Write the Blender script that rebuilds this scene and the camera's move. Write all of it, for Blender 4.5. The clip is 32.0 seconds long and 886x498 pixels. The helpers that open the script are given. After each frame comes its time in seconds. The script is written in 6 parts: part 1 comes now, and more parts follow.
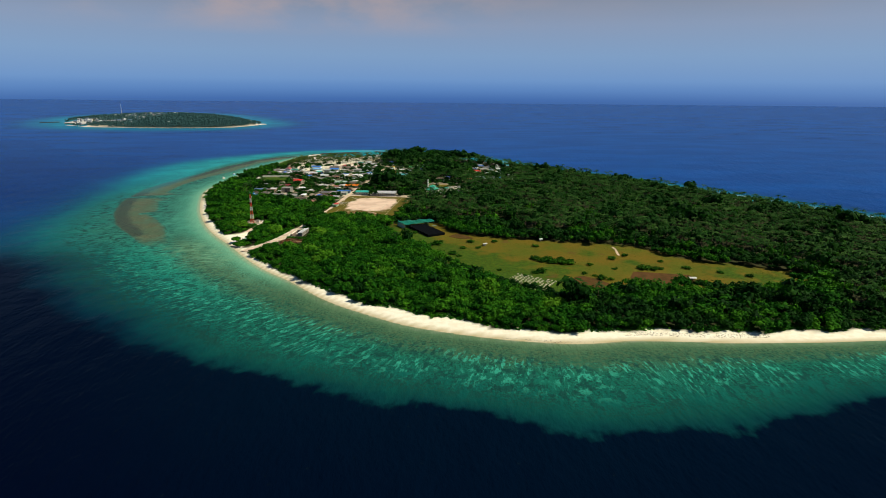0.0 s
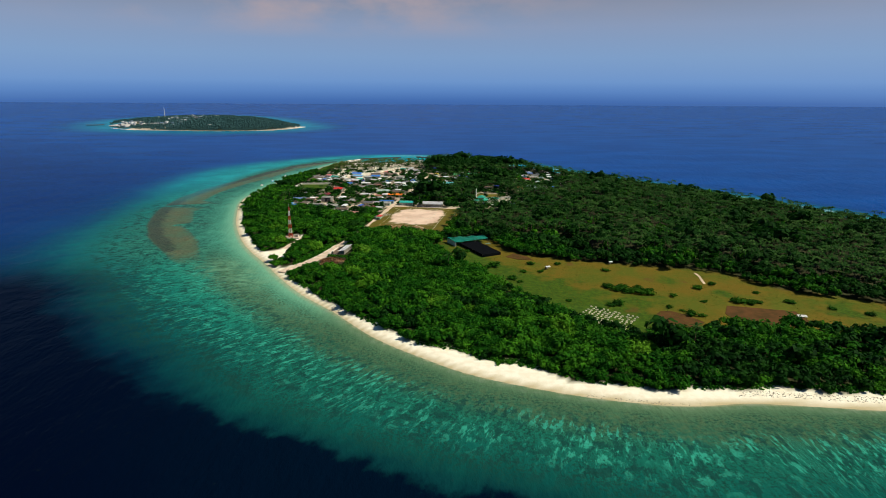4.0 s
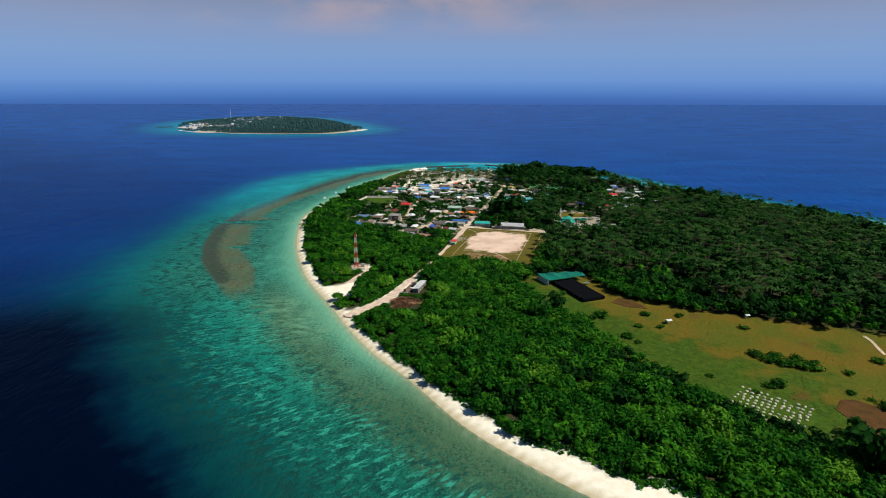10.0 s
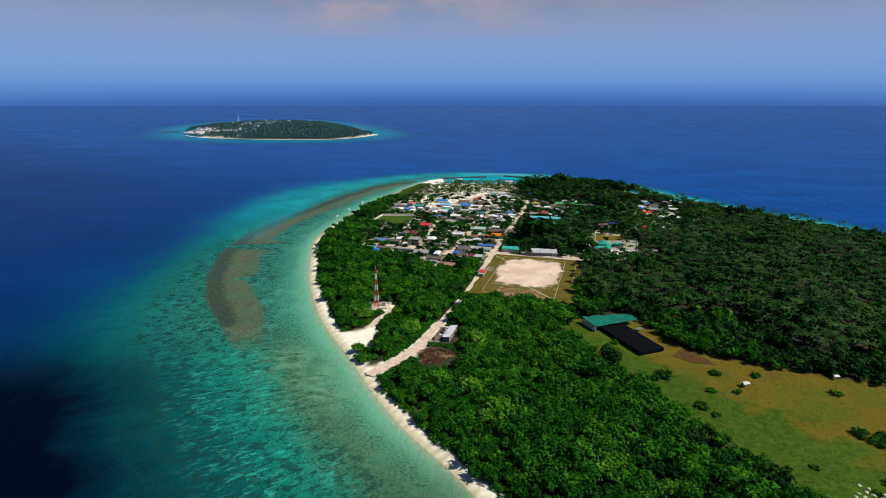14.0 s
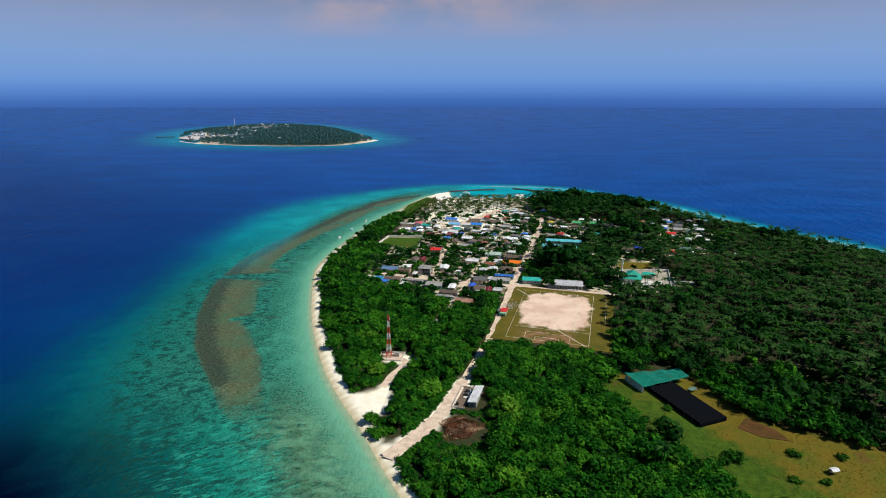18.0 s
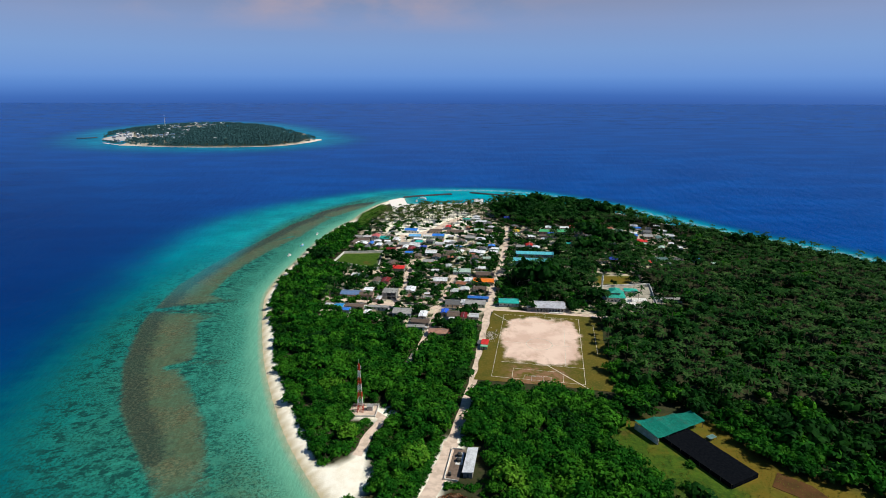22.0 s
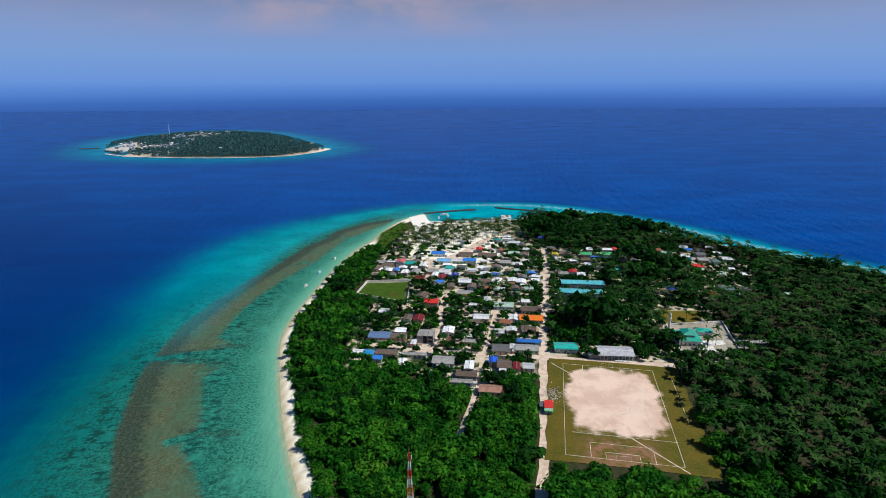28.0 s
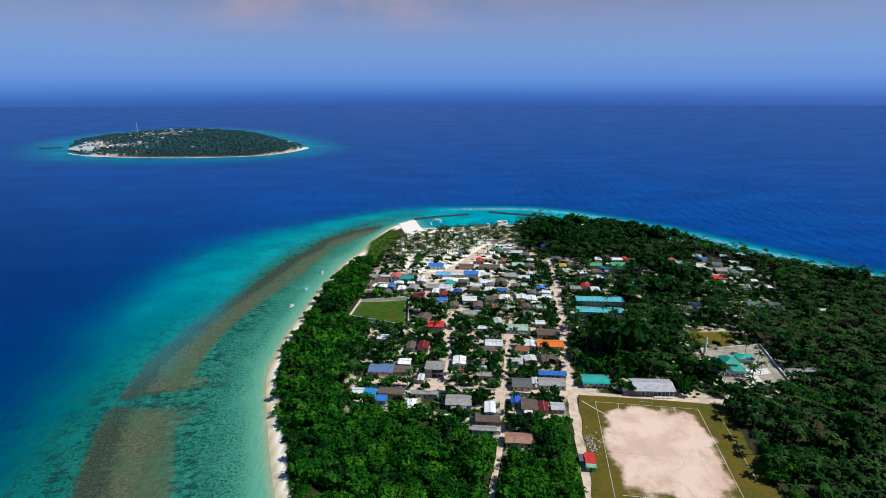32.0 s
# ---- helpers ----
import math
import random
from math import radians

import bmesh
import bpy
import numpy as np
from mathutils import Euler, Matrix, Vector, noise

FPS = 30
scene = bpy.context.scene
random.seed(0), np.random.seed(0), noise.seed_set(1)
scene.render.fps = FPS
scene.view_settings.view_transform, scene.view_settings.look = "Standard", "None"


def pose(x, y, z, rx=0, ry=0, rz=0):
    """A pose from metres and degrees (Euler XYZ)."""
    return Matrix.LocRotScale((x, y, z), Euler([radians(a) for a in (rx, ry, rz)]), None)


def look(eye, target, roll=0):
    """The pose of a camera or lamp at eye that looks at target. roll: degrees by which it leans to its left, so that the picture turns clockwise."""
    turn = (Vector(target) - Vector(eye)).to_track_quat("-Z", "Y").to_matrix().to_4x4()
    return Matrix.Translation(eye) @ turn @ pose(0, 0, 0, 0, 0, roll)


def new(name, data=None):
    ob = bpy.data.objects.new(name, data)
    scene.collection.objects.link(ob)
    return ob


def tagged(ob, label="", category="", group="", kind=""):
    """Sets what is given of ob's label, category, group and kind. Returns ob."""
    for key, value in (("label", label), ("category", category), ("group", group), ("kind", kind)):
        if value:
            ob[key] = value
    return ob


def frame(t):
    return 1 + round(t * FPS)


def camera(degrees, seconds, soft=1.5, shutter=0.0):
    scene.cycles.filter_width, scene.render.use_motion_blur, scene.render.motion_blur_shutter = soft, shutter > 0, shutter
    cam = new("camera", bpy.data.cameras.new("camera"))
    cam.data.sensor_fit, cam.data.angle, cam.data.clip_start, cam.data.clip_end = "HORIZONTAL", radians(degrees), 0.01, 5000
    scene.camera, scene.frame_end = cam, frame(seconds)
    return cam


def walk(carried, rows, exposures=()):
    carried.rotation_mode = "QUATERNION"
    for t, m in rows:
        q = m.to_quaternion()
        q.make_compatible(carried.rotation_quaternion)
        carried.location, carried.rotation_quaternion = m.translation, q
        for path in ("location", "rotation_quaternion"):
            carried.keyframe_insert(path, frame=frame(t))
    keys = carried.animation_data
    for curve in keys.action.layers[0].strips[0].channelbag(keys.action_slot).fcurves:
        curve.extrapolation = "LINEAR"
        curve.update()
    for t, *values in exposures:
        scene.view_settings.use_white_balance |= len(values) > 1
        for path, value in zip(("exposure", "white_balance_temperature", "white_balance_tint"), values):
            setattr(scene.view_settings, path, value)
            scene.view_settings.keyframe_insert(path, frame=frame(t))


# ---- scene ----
cam = camera(75.84, 32.0, soft=0.9)
# seconds, place in metres, tilt, lean and turn in degrees
PATH = [
    (0.0, 138.59, -374.03, 139.21, 74.055, -0.497, -4.210),
    (0.5, 136.62, -366.28, 139.54, 74.168, -0.435, -3.895),
    (1.0, 134.66, -358.60, 139.85, 74.210, -0.386, -3.549),
    (1.5, 132.73, -351.04, 140.13, 74.266, -0.350, -3.005),
    (2.0, 130.84, -343.67, 140.37, 74.253, -0.330, -2.513),
    (2.5, 129.03, -336.56, 140.54, 74.168, -0.324, -2.006),
    (3.0, 127.29, -329.75, 140.64, 74.118, -0.326, -1.520),
    (3.5, 125.64, -323.33, 140.63, 74.145, -0.320, -1.054),
    (5.5, 118.57, -299.41, 140.15, 74.285, -0.426, 0.097),
    (6.0, 116.40, -292.88, 140.40, 74.265, -0.462, 0.444),
    (6.5, 114.12, -286.10, 140.86, 74.280, -0.384, 1.066),
    (7.0, 111.75, -279.17, 141.49, 74.269, -0.347, 1.892),
    (7.5, 109.33, -272.14, 142.28, 74.262, -0.278, 2.705),
    (8.0, 106.88, -265.07, 143.24, 74.231, -0.236, 3.452),
    (8.5, 104.45, -258.02, 144.36, 74.170, -0.197, 4.039),
    (9.0, 102.10, -251.07, 145.65, 74.141, -0.172, 4.424),
    (9.5, 99.80, -244.28, 147.07, 74.130, -0.137, 4.755),
    (10.0, 97.49, -237.57, 148.59, 74.089, -0.102, 4.992),
    (10.5, 95.07, -230.88, 150.17, 74.119, -0.064, 5.221),
    (11.0, 92.47, -224.13, 151.78, 74.076, -0.023, 5.369),
    (11.5, 89.61, -217.27, 153.37, 74.117, -0.016, 5.452),
    (12.0, 86.58, -210.32, 154.96, 74.080, -0.003, 5.533),
    (12.5, 83.48, -203.33, 156.56, 74.040, 0.017, 5.608),
    (13.0, 80.42, -196.36, 158.17, 74.044, 0.046, 5.602),
    (13.5, 77.49, -189.43, 159.81, 74.042, 0.024, 5.682),
    (14.0, 74.67, -182.55, 161.47, 74.084, 0.011, 5.682),
    (14.5, 71.93, -175.70, 163.15, 74.127, 0.006, 5.683),
    (16.5, 61.54, -148.49, 170.05, 74.119, 0.011, 5.478),
    (17.0, 58.82, -141.64, 171.76, 74.187, 0.017, 5.433),
    (17.5, 56.03, -134.76, 173.46, 74.092, -0.015, 5.358),
    (18.0, 53.08, -127.72, 175.16, 74.109, -0.029, 5.387),
    (18.5, 49.95, -120.47, 176.81, 74.112, -0.017, 5.450),
    (19.0, 46.70, -113.00, 178.31, 74.184, 0.018, 5.565),
    (19.5, 43.48, -105.32, 179.53, 74.225, -0.090, 5.849),
    (20.0, 40.33, -97.68, 180.38, 74.422, -0.194, 5.498),
    (20.5, 37.29, -90.29, 180.82, 74.346, -0.149, 4.018),
    (21.0, 34.43, -83.35, 181.00, 73.968, -0.126, 1.889),
    (21.5, 31.72, -76.95, 181.12, 73.658, -0.090, 0.267),
    (22.0, 29.19, -71.10, 181.26, 73.657, -0.118, -0.405),
    (22.5, 26.89, -65.81, 181.38, 73.830, -0.066, -0.455),
    (23.0, 24.72, -60.74, 181.62, 73.879, -0.051, -0.441),
    (23.5, 22.55, -55.60, 182.09, 73.998, -0.019, -0.324),
    (24.0, 20.32, -50.30, 182.69, 74.096, 0.028, -0.277),
    (24.5, 17.99, -44.80, 183.31, 74.151, 0.123, -0.126),
    (25.0, 15.58, -39.07, 183.85, 74.131, 0.225, -0.101),
    (25.5, 13.07, -33.09, 184.25, 74.217, 0.233, -0.018),
    (27.5, 2.53, -6.90, 184.33, 74.214, 0.257, -0.013),
    (28.0, 0.00, 0.00, 184.21, 74.176, 0.276, -0.070),
    (28.5, -2.54, 7.07, 184.10, 74.223, 0.261, -0.043),
    (29.0, -5.13, 14.27, 183.99, 74.223, 0.259, -0.069),
    (29.5, -7.82, 21.55, 183.89, 74.204, 0.270, -0.073),
    (30.0, -10.66, 28.88, 183.84, 74.242, 0.258, 0.029),
    (30.5, -13.67, 36.20, 183.88, 74.340, 0.255, 0.042),
    (31.0, -16.61, 43.30, 183.95, 74.338, 0.235, -0.381),
    (31.5, -19.28, 50.07, 184.06, 74.185, 0.186, -1.353),
    (32.0, -21.82, 56.66, 184.18, 73.871, 0.100, -2.461),
]
walk(cam, [(t, pose(x, y, z, rx, ry, rz)) for t, x, y, z, rx, ry, rz in PATH], exposures=[(0.0, -0.06, 7300, 1), (6.0, -0.06, 6850, 4), (13.0, -0.05, 6500, 6), (19.0, -0.04, 6350, 6), (24.0, -0.08, 6150, 8), (32.0, -0.10, 5950, 9)])

# ---- sky, sun ----
SUN_TO = Vector((0.62, -0.10, 0.74)).normalized()
world = bpy.data.worlds.new("sky")
scene.world = world
world.use_nodes = True
wn, wl = world.node_tree.nodes, world.node_tree.links
wn.clear()


def wnode(kind, **values):
    n = wn.new(kind)
    for k, v in values.items():
        n.inputs[k].default_value = v
    return n


out = wn.new("ShaderNodeOutputWorld")
bg_air = wnode("ShaderNodeBackground", Strength=0.012)
bg_haze = wnode("ShaderNodeBackground", Strength=1.0)
both = wn.new("ShaderNodeAddShader")
air = wn.new("ShaderNodeTexSky")
air.sky_type = "NISHITA"
air.sun_disc = False
air.sun_elevation = math.asin(SUN_TO.z)
air.sun_rotation = math.atan2(SUN_TO.x, SUN_TO.y)
wl.new(air.outputs[0], bg_air.inputs[0])
tc = wn.new("ShaderNodeTexCoord")
sep = wn.new("ShaderNodeSeparateXYZ")
wl.new(tc.outputs["Generated"], sep.inputs[0])
mr = wn.new("ShaderNodeMapRange")
mr.inputs["From Min"].default_value = -0.1
mr.inputs["From Max"].default_value = 0.4
wl.new(sep.outputs["Z"], mr.inputs["Value"])
ramp = wn.new("ShaderNodeValToRGB")
wl.new(mr.outputs[0], ramp.inputs[0])


def stops(r, rows):
    e = r.color_ramp.elements
    while len(e) > 1:
        e.remove(e[-1])
    e[0].position, e[0].color = rows[0][0], (*rows[0][1], 1)
    for p, c in rows[1:]:
        s = e.new(p)
        s.color = (*c, 1)


# elevation: 0.2 is the horizon, 0.5 about nine degrees up
stops(ramp, [(0.09, (0.012, 0.080, 0.345)), (0.130, (0.017, 0.091, 0.375)), (0.160, (0.032, 0.132, 0.465)), (0.190, (0.074, 0.208, 0.585)), (0.221, (0.115, 0.268, 0.65)), (0.298, (0.162, 0.295, 0.61)),
             (0.392, (0.205, 0.275, 0.50)), (0.45, (0.200, 0.240, 0.40)), (0.50, (0.176, 0.203, 0.33)), (0.57, (0.045, 0.115, 0.27)), (0.80, (0.018, 0.066, 0.175)), (1.0, (0.014, 0.055, 0.155))])
# thin pinkish cloud high up
cmap = wn.new("ShaderNodeMapping")
cmap.inputs["Scale"].default_value = (4.2, 4.2, 10.0)
cmap.inputs["Location"].default_value = (0.4, 1.3, 0.2)
wl.new(tc.outputs["Generated"], cmap.inputs[0])
cno = wnode("ShaderNodeTexNoise", Scale=1.6, Detail=7.0, Roughness=0.55)
wl.new(cmap.outputs[0], cno.inputs["Vector"])
cr = wn.new("ShaderNodeMapRange")
cr.inputs["From Min"].default_value, cr.inputs["From Max"].default_value = 0.42, 0.72
wl.new(cno.outputs["Fac"], cr.inputs["Value"])
ch = wn.new("ShaderNodeMapRange")
ch.inputs["From Min"].default_value, ch.inputs["From Max"].default_value = 0.075, 0.135
wl.new(sep.outputs["Z"], ch.inputs["Value"])
cm = wn.new("ShaderNodeMath")
cm.operation = "MULTIPLY"
wl.new(cr.outputs[0], cm.inputs[0])
cf = wn.new("ShaderNodeMapRange")
cf.inputs["From Min"].default_value, cf.inputs["From Max"].default_value = 0.24, 0.15
wl.new(sep.outputs["Z"], cf.inputs["Value"])
cl = wn.new("ShaderNodeMath")
cl.operation = "MULTIPLY"
wl.new(ch.outputs[0], cl.inputs[0])
wl.new(cf.outputs[0], cl.inputs[1])
cx = wn.new("ShaderNodeMath")
cx.operation = "ADD"
cx.inputs[1].default_value = 0.16
wl.new(sep.outputs["X"], cx.inputs[0])
ca = wn.new("ShaderNodeMath")
ca.operation = "ABSOLUTE"
wl.new(cx.outputs[0], ca.inputs[0])
cs = wn.new("ShaderNodeMapRange")
cs.inputs["From Min"].default_value, cs.inputs["From Max"].default_value = 0.42, 0.10
cs.inputs["To Min"].default_value, cs.inputs["To Max"].default_value = 0.12, 1.15
wl.new(ca.outputs[0], cs.inputs["Value"])
cb = wn.new("ShaderNodeMath")
cb.operation = "MULTIPLY"
wl.new(cl.outputs[0], cb.inputs[0])
wl.new(cs.outputs[0], cb.inputs[1])
wl.new(cb.outputs[0], cm.inputs[1])
cmix = wn.new("ShaderNodeMix")
cmix.data_type = "RGBA"
wl.new(cm.outputs[0], cmix.inputs["Factor"])
wl.new(ramp.outputs[0], cmix.inputs["A"])
cmix.inputs["B"].default_value = (0.43, 0.32, 0.37, 1)
wl.new(cmix.outputs["Result"], bg_haze.inputs[0])
wl.new(bg_air.outputs[0], both.inputs[0])
wl.new(bg_haze.outputs[0], both.inputs[1])
wl.new(both.outputs[0], out.inputs[0])

sun = new("sun", bpy.data.lights.new("sun", "SUN"))
sun.data.energy, sun.data.angle, sun.data.color = 5.0, radians(0.6), (1.0, 0.94, 0.84)
sun.matrix_world = look(SUN_TO * 900, (0, 0, 0))

# ---- materials ----


class Mat:
    """A small node-material builder."""

    def __init__(self, name, rough=0.8, spec=0.3):
        self.m = bpy.data.materials.new(name)
        self.m.use_nodes = True
        self.n, self.l = self.m.node_tree.nodes, self.m.node_tree.links
        self.b = self.n["Principled BSDF"]
        self.b.inputs["Roughness"].default_value = rough
        self.b.inputs["Specular IOR Level"].default_value = spec
        self.geo = self.n.new("ShaderNodeNewGeometry")

    def noise(self, scale, detail=3.0, rough=0.55, stretch=None, vec=None):
        t = self.n.new("ShaderNodeTexNoise")
        t.inputs["Scale"].default_value, t.inputs["Detail"].default_value, t.inputs["Roughness"].default_value = scale, detail, rough
        src = vec or self.geo.outputs["Position"]
        if stretch:
            mp = self.n.new("ShaderNodeMapping")
            mp.inputs["Scale"].default_value = stretch[:3]
            if len(stretch) > 3:
                mp.inputs["Rotation"].default_value = (0, 0, radians(stretch[3]))
            self.l.new(src, mp.inputs[0])
            src = mp.outputs[0]
        self.l.new(src, t.inputs["Vector"])
        return t.outputs["Fac"]

    def attr(self, name):
        a = self.n.new("ShaderNodeAttribute")
        a.attribute_name = name
        return a.outputs["Fac"]

    def math(self, op, a, b=0.0, c=None):
        x = self.n.new("ShaderNodeMath")
        x.operation = op
        for i, v in enumerate((a, b, c)):
            if v is None:
                continue
            if isinstance(v, (int, float)):
                x.inputs[i].default_value = v
            else:
                self.l.new(v, x.inputs[i])
        return x.outputs[0]

    def span(self, v, a, b, lo=0.0, hi=1.0):
        r = self.n.new("ShaderNodeMapRange")
        r.interpolation_type = "SMOOTHSTEP"
        for k, q in (("From Min", a), ("From Max", b), ("To Min", lo), ("To Max", hi)):
            r.inputs[k].default_value = q
        self.l.new(v, r.inputs["Value"])
        return r.outputs[0]

    def ramp(self, v, rows):
        r = self.n.new("ShaderNodeValToRGB")
        stops(r, rows)
        self.l.new(v, r.inputs[0])
        return r.outputs[0]

    def mix(self, f, a, b, blend="MIX"):
        x = self.n.new("ShaderNodeMix")
        x.data_type, x.blend_type = "RGBA", blend
        for k, v in (("Factor", f), ("A", a), ("B", b)):
            s = [i for i in x.inputs if i.name == k and i.type == ("VALUE" if k == "Factor" else "RGBA")][0]
            if isinstance(v, (int, float)):
                s.default_value = v
            elif isinstance(v, tuple):
                s.default_value = (*v, 1)
            else:
                self.l.new(v, s)
        return [o for o in x.outputs if o.type == "RGBA"][0]

    def bump(self, v, strength=0.4, distance=0.1):
        b = self.n.new("ShaderNodeBump")
        b.inputs["Strength"].default_value, b.inputs["Distance"].default_value = strength, distance
        self.l.new(v, b.inputs["Height"])
        self.l.new(b.outputs[0], self.b.inputs["Normal"])
        return self

    def color(self, c):
        if isinstance(c, tuple):
            self.b.inputs["Base Color"].default_value = (*c, 1)
        else:
            self.l.new(c, self.b.inputs["Base Color"])
        return self

    def random(self):
        return self.n.new("ShaderNodeObjectInfo").outputs["Random"]

    def island(self):
        return self.geo.outputs["Random Per Island"]


def worn(name, c, amount=0.35, scale=1.2, rough=0.75, bump=0.2, metal=0.0, dirt=(0.16, 0.13, 0.10)):
    """A weathered plain surface: broad stains, fine grain, a little relief."""
    m = Mat(name, rough)
    dark = tuple(v * 0.62 for v in c)
    a = m.mix(m.span(m.noise(scale, 5), 0.3, 0.7), c, dark)
    a = m.mix(m.math("MULTIPLY", m.span(m.noise(scale * 0.23, 4), 0.5, 0.8), amount), a, dirt)
    v = m.math("MULTIPLY_ADD", m.random(), 0.3, 0.85)
    hs = m.n.new("ShaderNodeHueSaturation")
    m.l.new(a, hs.inputs["Color"])
    m.l.new(v, hs.inputs["Value"])
    m.color(hs.outputs[0])
    m.bump(m.noise(scale * 6, 3), bump, 0.03)
    m.b.inputs["Metallic"].default_value = metal
    return m.m


def leafy(name, low, mid, high, patch=0.05):
    """Foliage: leaf by leaf, tree by tree and patch by patch variation."""
    m = Mat(name, 0.7, 0.06)
    a = m.mix(m.island(), low, mid)
    f = m.math("MULTIPLY_ADD", m.span(m.noise(patch, 2), 0.45, 0.68), 0.40, m.math("MULTIPLY", m.span(m.noise(0.16, 3), 0.48, 0.70), 0.70))
    a = m.mix(f, a, high)
    a = m.mix(m.span(m.noise(0.13, 2, 0.5, (1, 1, 1)), 0.5, 0.72), a, low)
    m.color(a)
    tr = m.n.new("ShaderNodeBsdfTranslucent")
    m.l.new(a, tr.inputs[0])
    mx = m.n.new("ShaderNodeMixShader")
    mx.inputs[0].default_value = 0.28
    m.l.new(m.b.outputs[0], mx.inputs[1])
    m.l.new(tr.outputs[0], mx.inputs[2])
    m.l.new(mx.outputs[0], m.n["Material Output"].inputs[0])
    return m.m


BROAD = leafy("broadleaf_foliage", (0.005, 0.048, 0.002), (0.016, 0.116, 0.006), (0.078, 0.265, 0.014))
PALM = leafy("palm_fronds", (0.005, 0.032, 0.004), (0.016, 0.074, 0.009), (0.082, 0.165, 0.040))
# grove palms: yellower fronds, with their sunlit lightness put into the colour
SUNLIT_PALM = leafy("sunlit_yellowish_palm_fronds", (0.022, 0.055, 0.008), (0.062, 0.100, 0.020), (0.170, 0.185, 0.060))
LIGHTLEAF = leafy("pale_green_foliage", (0.030, 0.130, 0.005), (0.075, 0.225, 0.012), (0.170, 0.360, 0.030))
DARKLEAF = leafy("dark_foliage", (0.003, 0.025, 0.003), (0.007, 0.050, 0.005), (0.021, 0.088, 0.008))
# far wood: distance haze is mixed into the green as blue
HAZED_LEAF = leafy("hazed_far_foliage", (0.036, 0.096, 0.108), (0.046, 0.116, 0.122), (0.060, 0.136, 0.128))
MEADOW_BUSH = leafy("meadow_bush_foliage", (0.008, 0.048, 0.003), (0.020, 0.098, 0.005), (0.060, 0.165, 0.010))
SCRUB = leafy("beach_scrub_foliage", (0.018, 0.085, 0.005), (0.046, 0.140, 0.010), (0.105, 0.200, 0.028))
BARK = worn("bark", (0.16, 0.12, 0.085), rough=0.9)
GRASS_TUFT = leafy("dry_grass", (0.078, 0.090, 0.008), (0.130, 0.108, 0.011), (0.082, 0.125, 0.010), 0.03)

# sea: colour follows depth over the reef, offshore also painted haze and vignette; gap and run are metres off and along
# the shore
m = Mat("sea_water", 0.25, 0.006)
u = m.attr("reef")
far = m.attr("open_sea_haze")
south = m.attr("south")
lane = m.n.new("ShaderNodeCombineXYZ")
m.l.new(m.attr("shore_run"), lane.inputs[0])
m.l.new(m.attr("shore_gap"), lane.inputs[1])
lane = lane.outputs[0]
wob = m.math("MULTIPLY_ADD", m.math("SUBTRACT", m.noise(0.022, 5), 0.5), m.math("MULTIPLY", m.span(u, 0.0, 0.3), 0.30), u)
wob = m.math("MULTIPLY_ADD", m.math("SUBTRACT", m.noise(0.11, 4), 0.5), m.math("MULTIPLY", m.span(u, 0.0, 0.2), 0.12), wob)
wob = m.math("MULTIPLY_ADD", m.math("SUBTRACT", m.noise(1.0, 4, 0.6, (0.11, 0.022, 1), lane), 0.5), m.math("MULTIPLY", m.span(u, 0.25, 0.6), 0.16), wob)
depth = m.math("DIVIDE", wob, 2.0)
# near-black ends of base and ledge: deep water plus vignette darkening in the colour
base = m.ramp(depth, [
    (0.0, (0.34, 0.34, 0.21)), (0.018, (0.140, 0.360, 0.235)), (0.055, (0.080, 0.270, 0.178)), (0.12, (0.062, 0.164, 0.094)), (0.145, (0.038, 0.170, 0.110)),
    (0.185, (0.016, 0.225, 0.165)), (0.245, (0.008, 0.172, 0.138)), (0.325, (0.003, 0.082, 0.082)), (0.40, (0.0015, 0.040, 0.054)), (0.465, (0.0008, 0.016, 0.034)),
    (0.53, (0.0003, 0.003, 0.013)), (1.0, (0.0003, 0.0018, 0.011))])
lagoon_side = m.ramp(depth, [
    (0.0, (0.34, 0.34, 0.21)), (0.015, (0.130, 0.350, 0.235)), (0.06, (0.060, 0.265, 0.185)), (0.15, (0.032, 0.205, 0.150)), (0.25, (0.028, 0.180, 0.132)),
    (0.36, (0.010, 0.155, 0.138)), (0.44, (0.004, 0.112, 0.122)), (0.52, (0.0015, 0.060, 0.098)), (0.63, (0.0008, 0.028, 0.086)), (0.80, (0.0006, 0.014, 0.078)), (1.0, (0.0006, 0.010, 0.074))])
ledge = m.ramp(depth, [
    (0.0, (0.30, 0.29, 0.17)), (0.012, (0.105, 0.180, 0.100)), (0.05, (0.060, 0.140, 0.076)), (0.12, (0.034, 0.120, 0.070)), (0.22, (0.010, 0.128, 0.090)),
    (0.33, (0.005, 0.096, 0.078)), (0.43, (0.003, 0.060, 0.055)), (0.485, (0.002, 0.034, 0.040)), (0.51, (0.0004, 0.005, 0.015)), (1.0, (0.0003, 0.0018, 0.011))])
base = m.mix(south, lagoon_side, base)
base = m.mix(m.attr("ledge"), base, ledge)
# dark coral heads scattered over the pale bottom
heads = m.span(m.noise(0.62, 6, 0.78), 0.47, 0.57)
patches = m.span(m.noise(0.045, 5, 0.6), 0.30, 0.54)
shelf = m.math("MULTIPLY", m.span(u, 0.04, 0.14), m.span(u, 0.98, 0.72))
base = m.mix(m.math("MULTIPLY", m.math("MULTIPLY", heads, patches), m.math("MULTIPLY", shelf, 0.80)), base, (0.010, 0.048, 0.034))
brown = m.math("MULTIPLY", m.span(u, 0.05, 0.16), m.span(u, 0.40, 0.28))
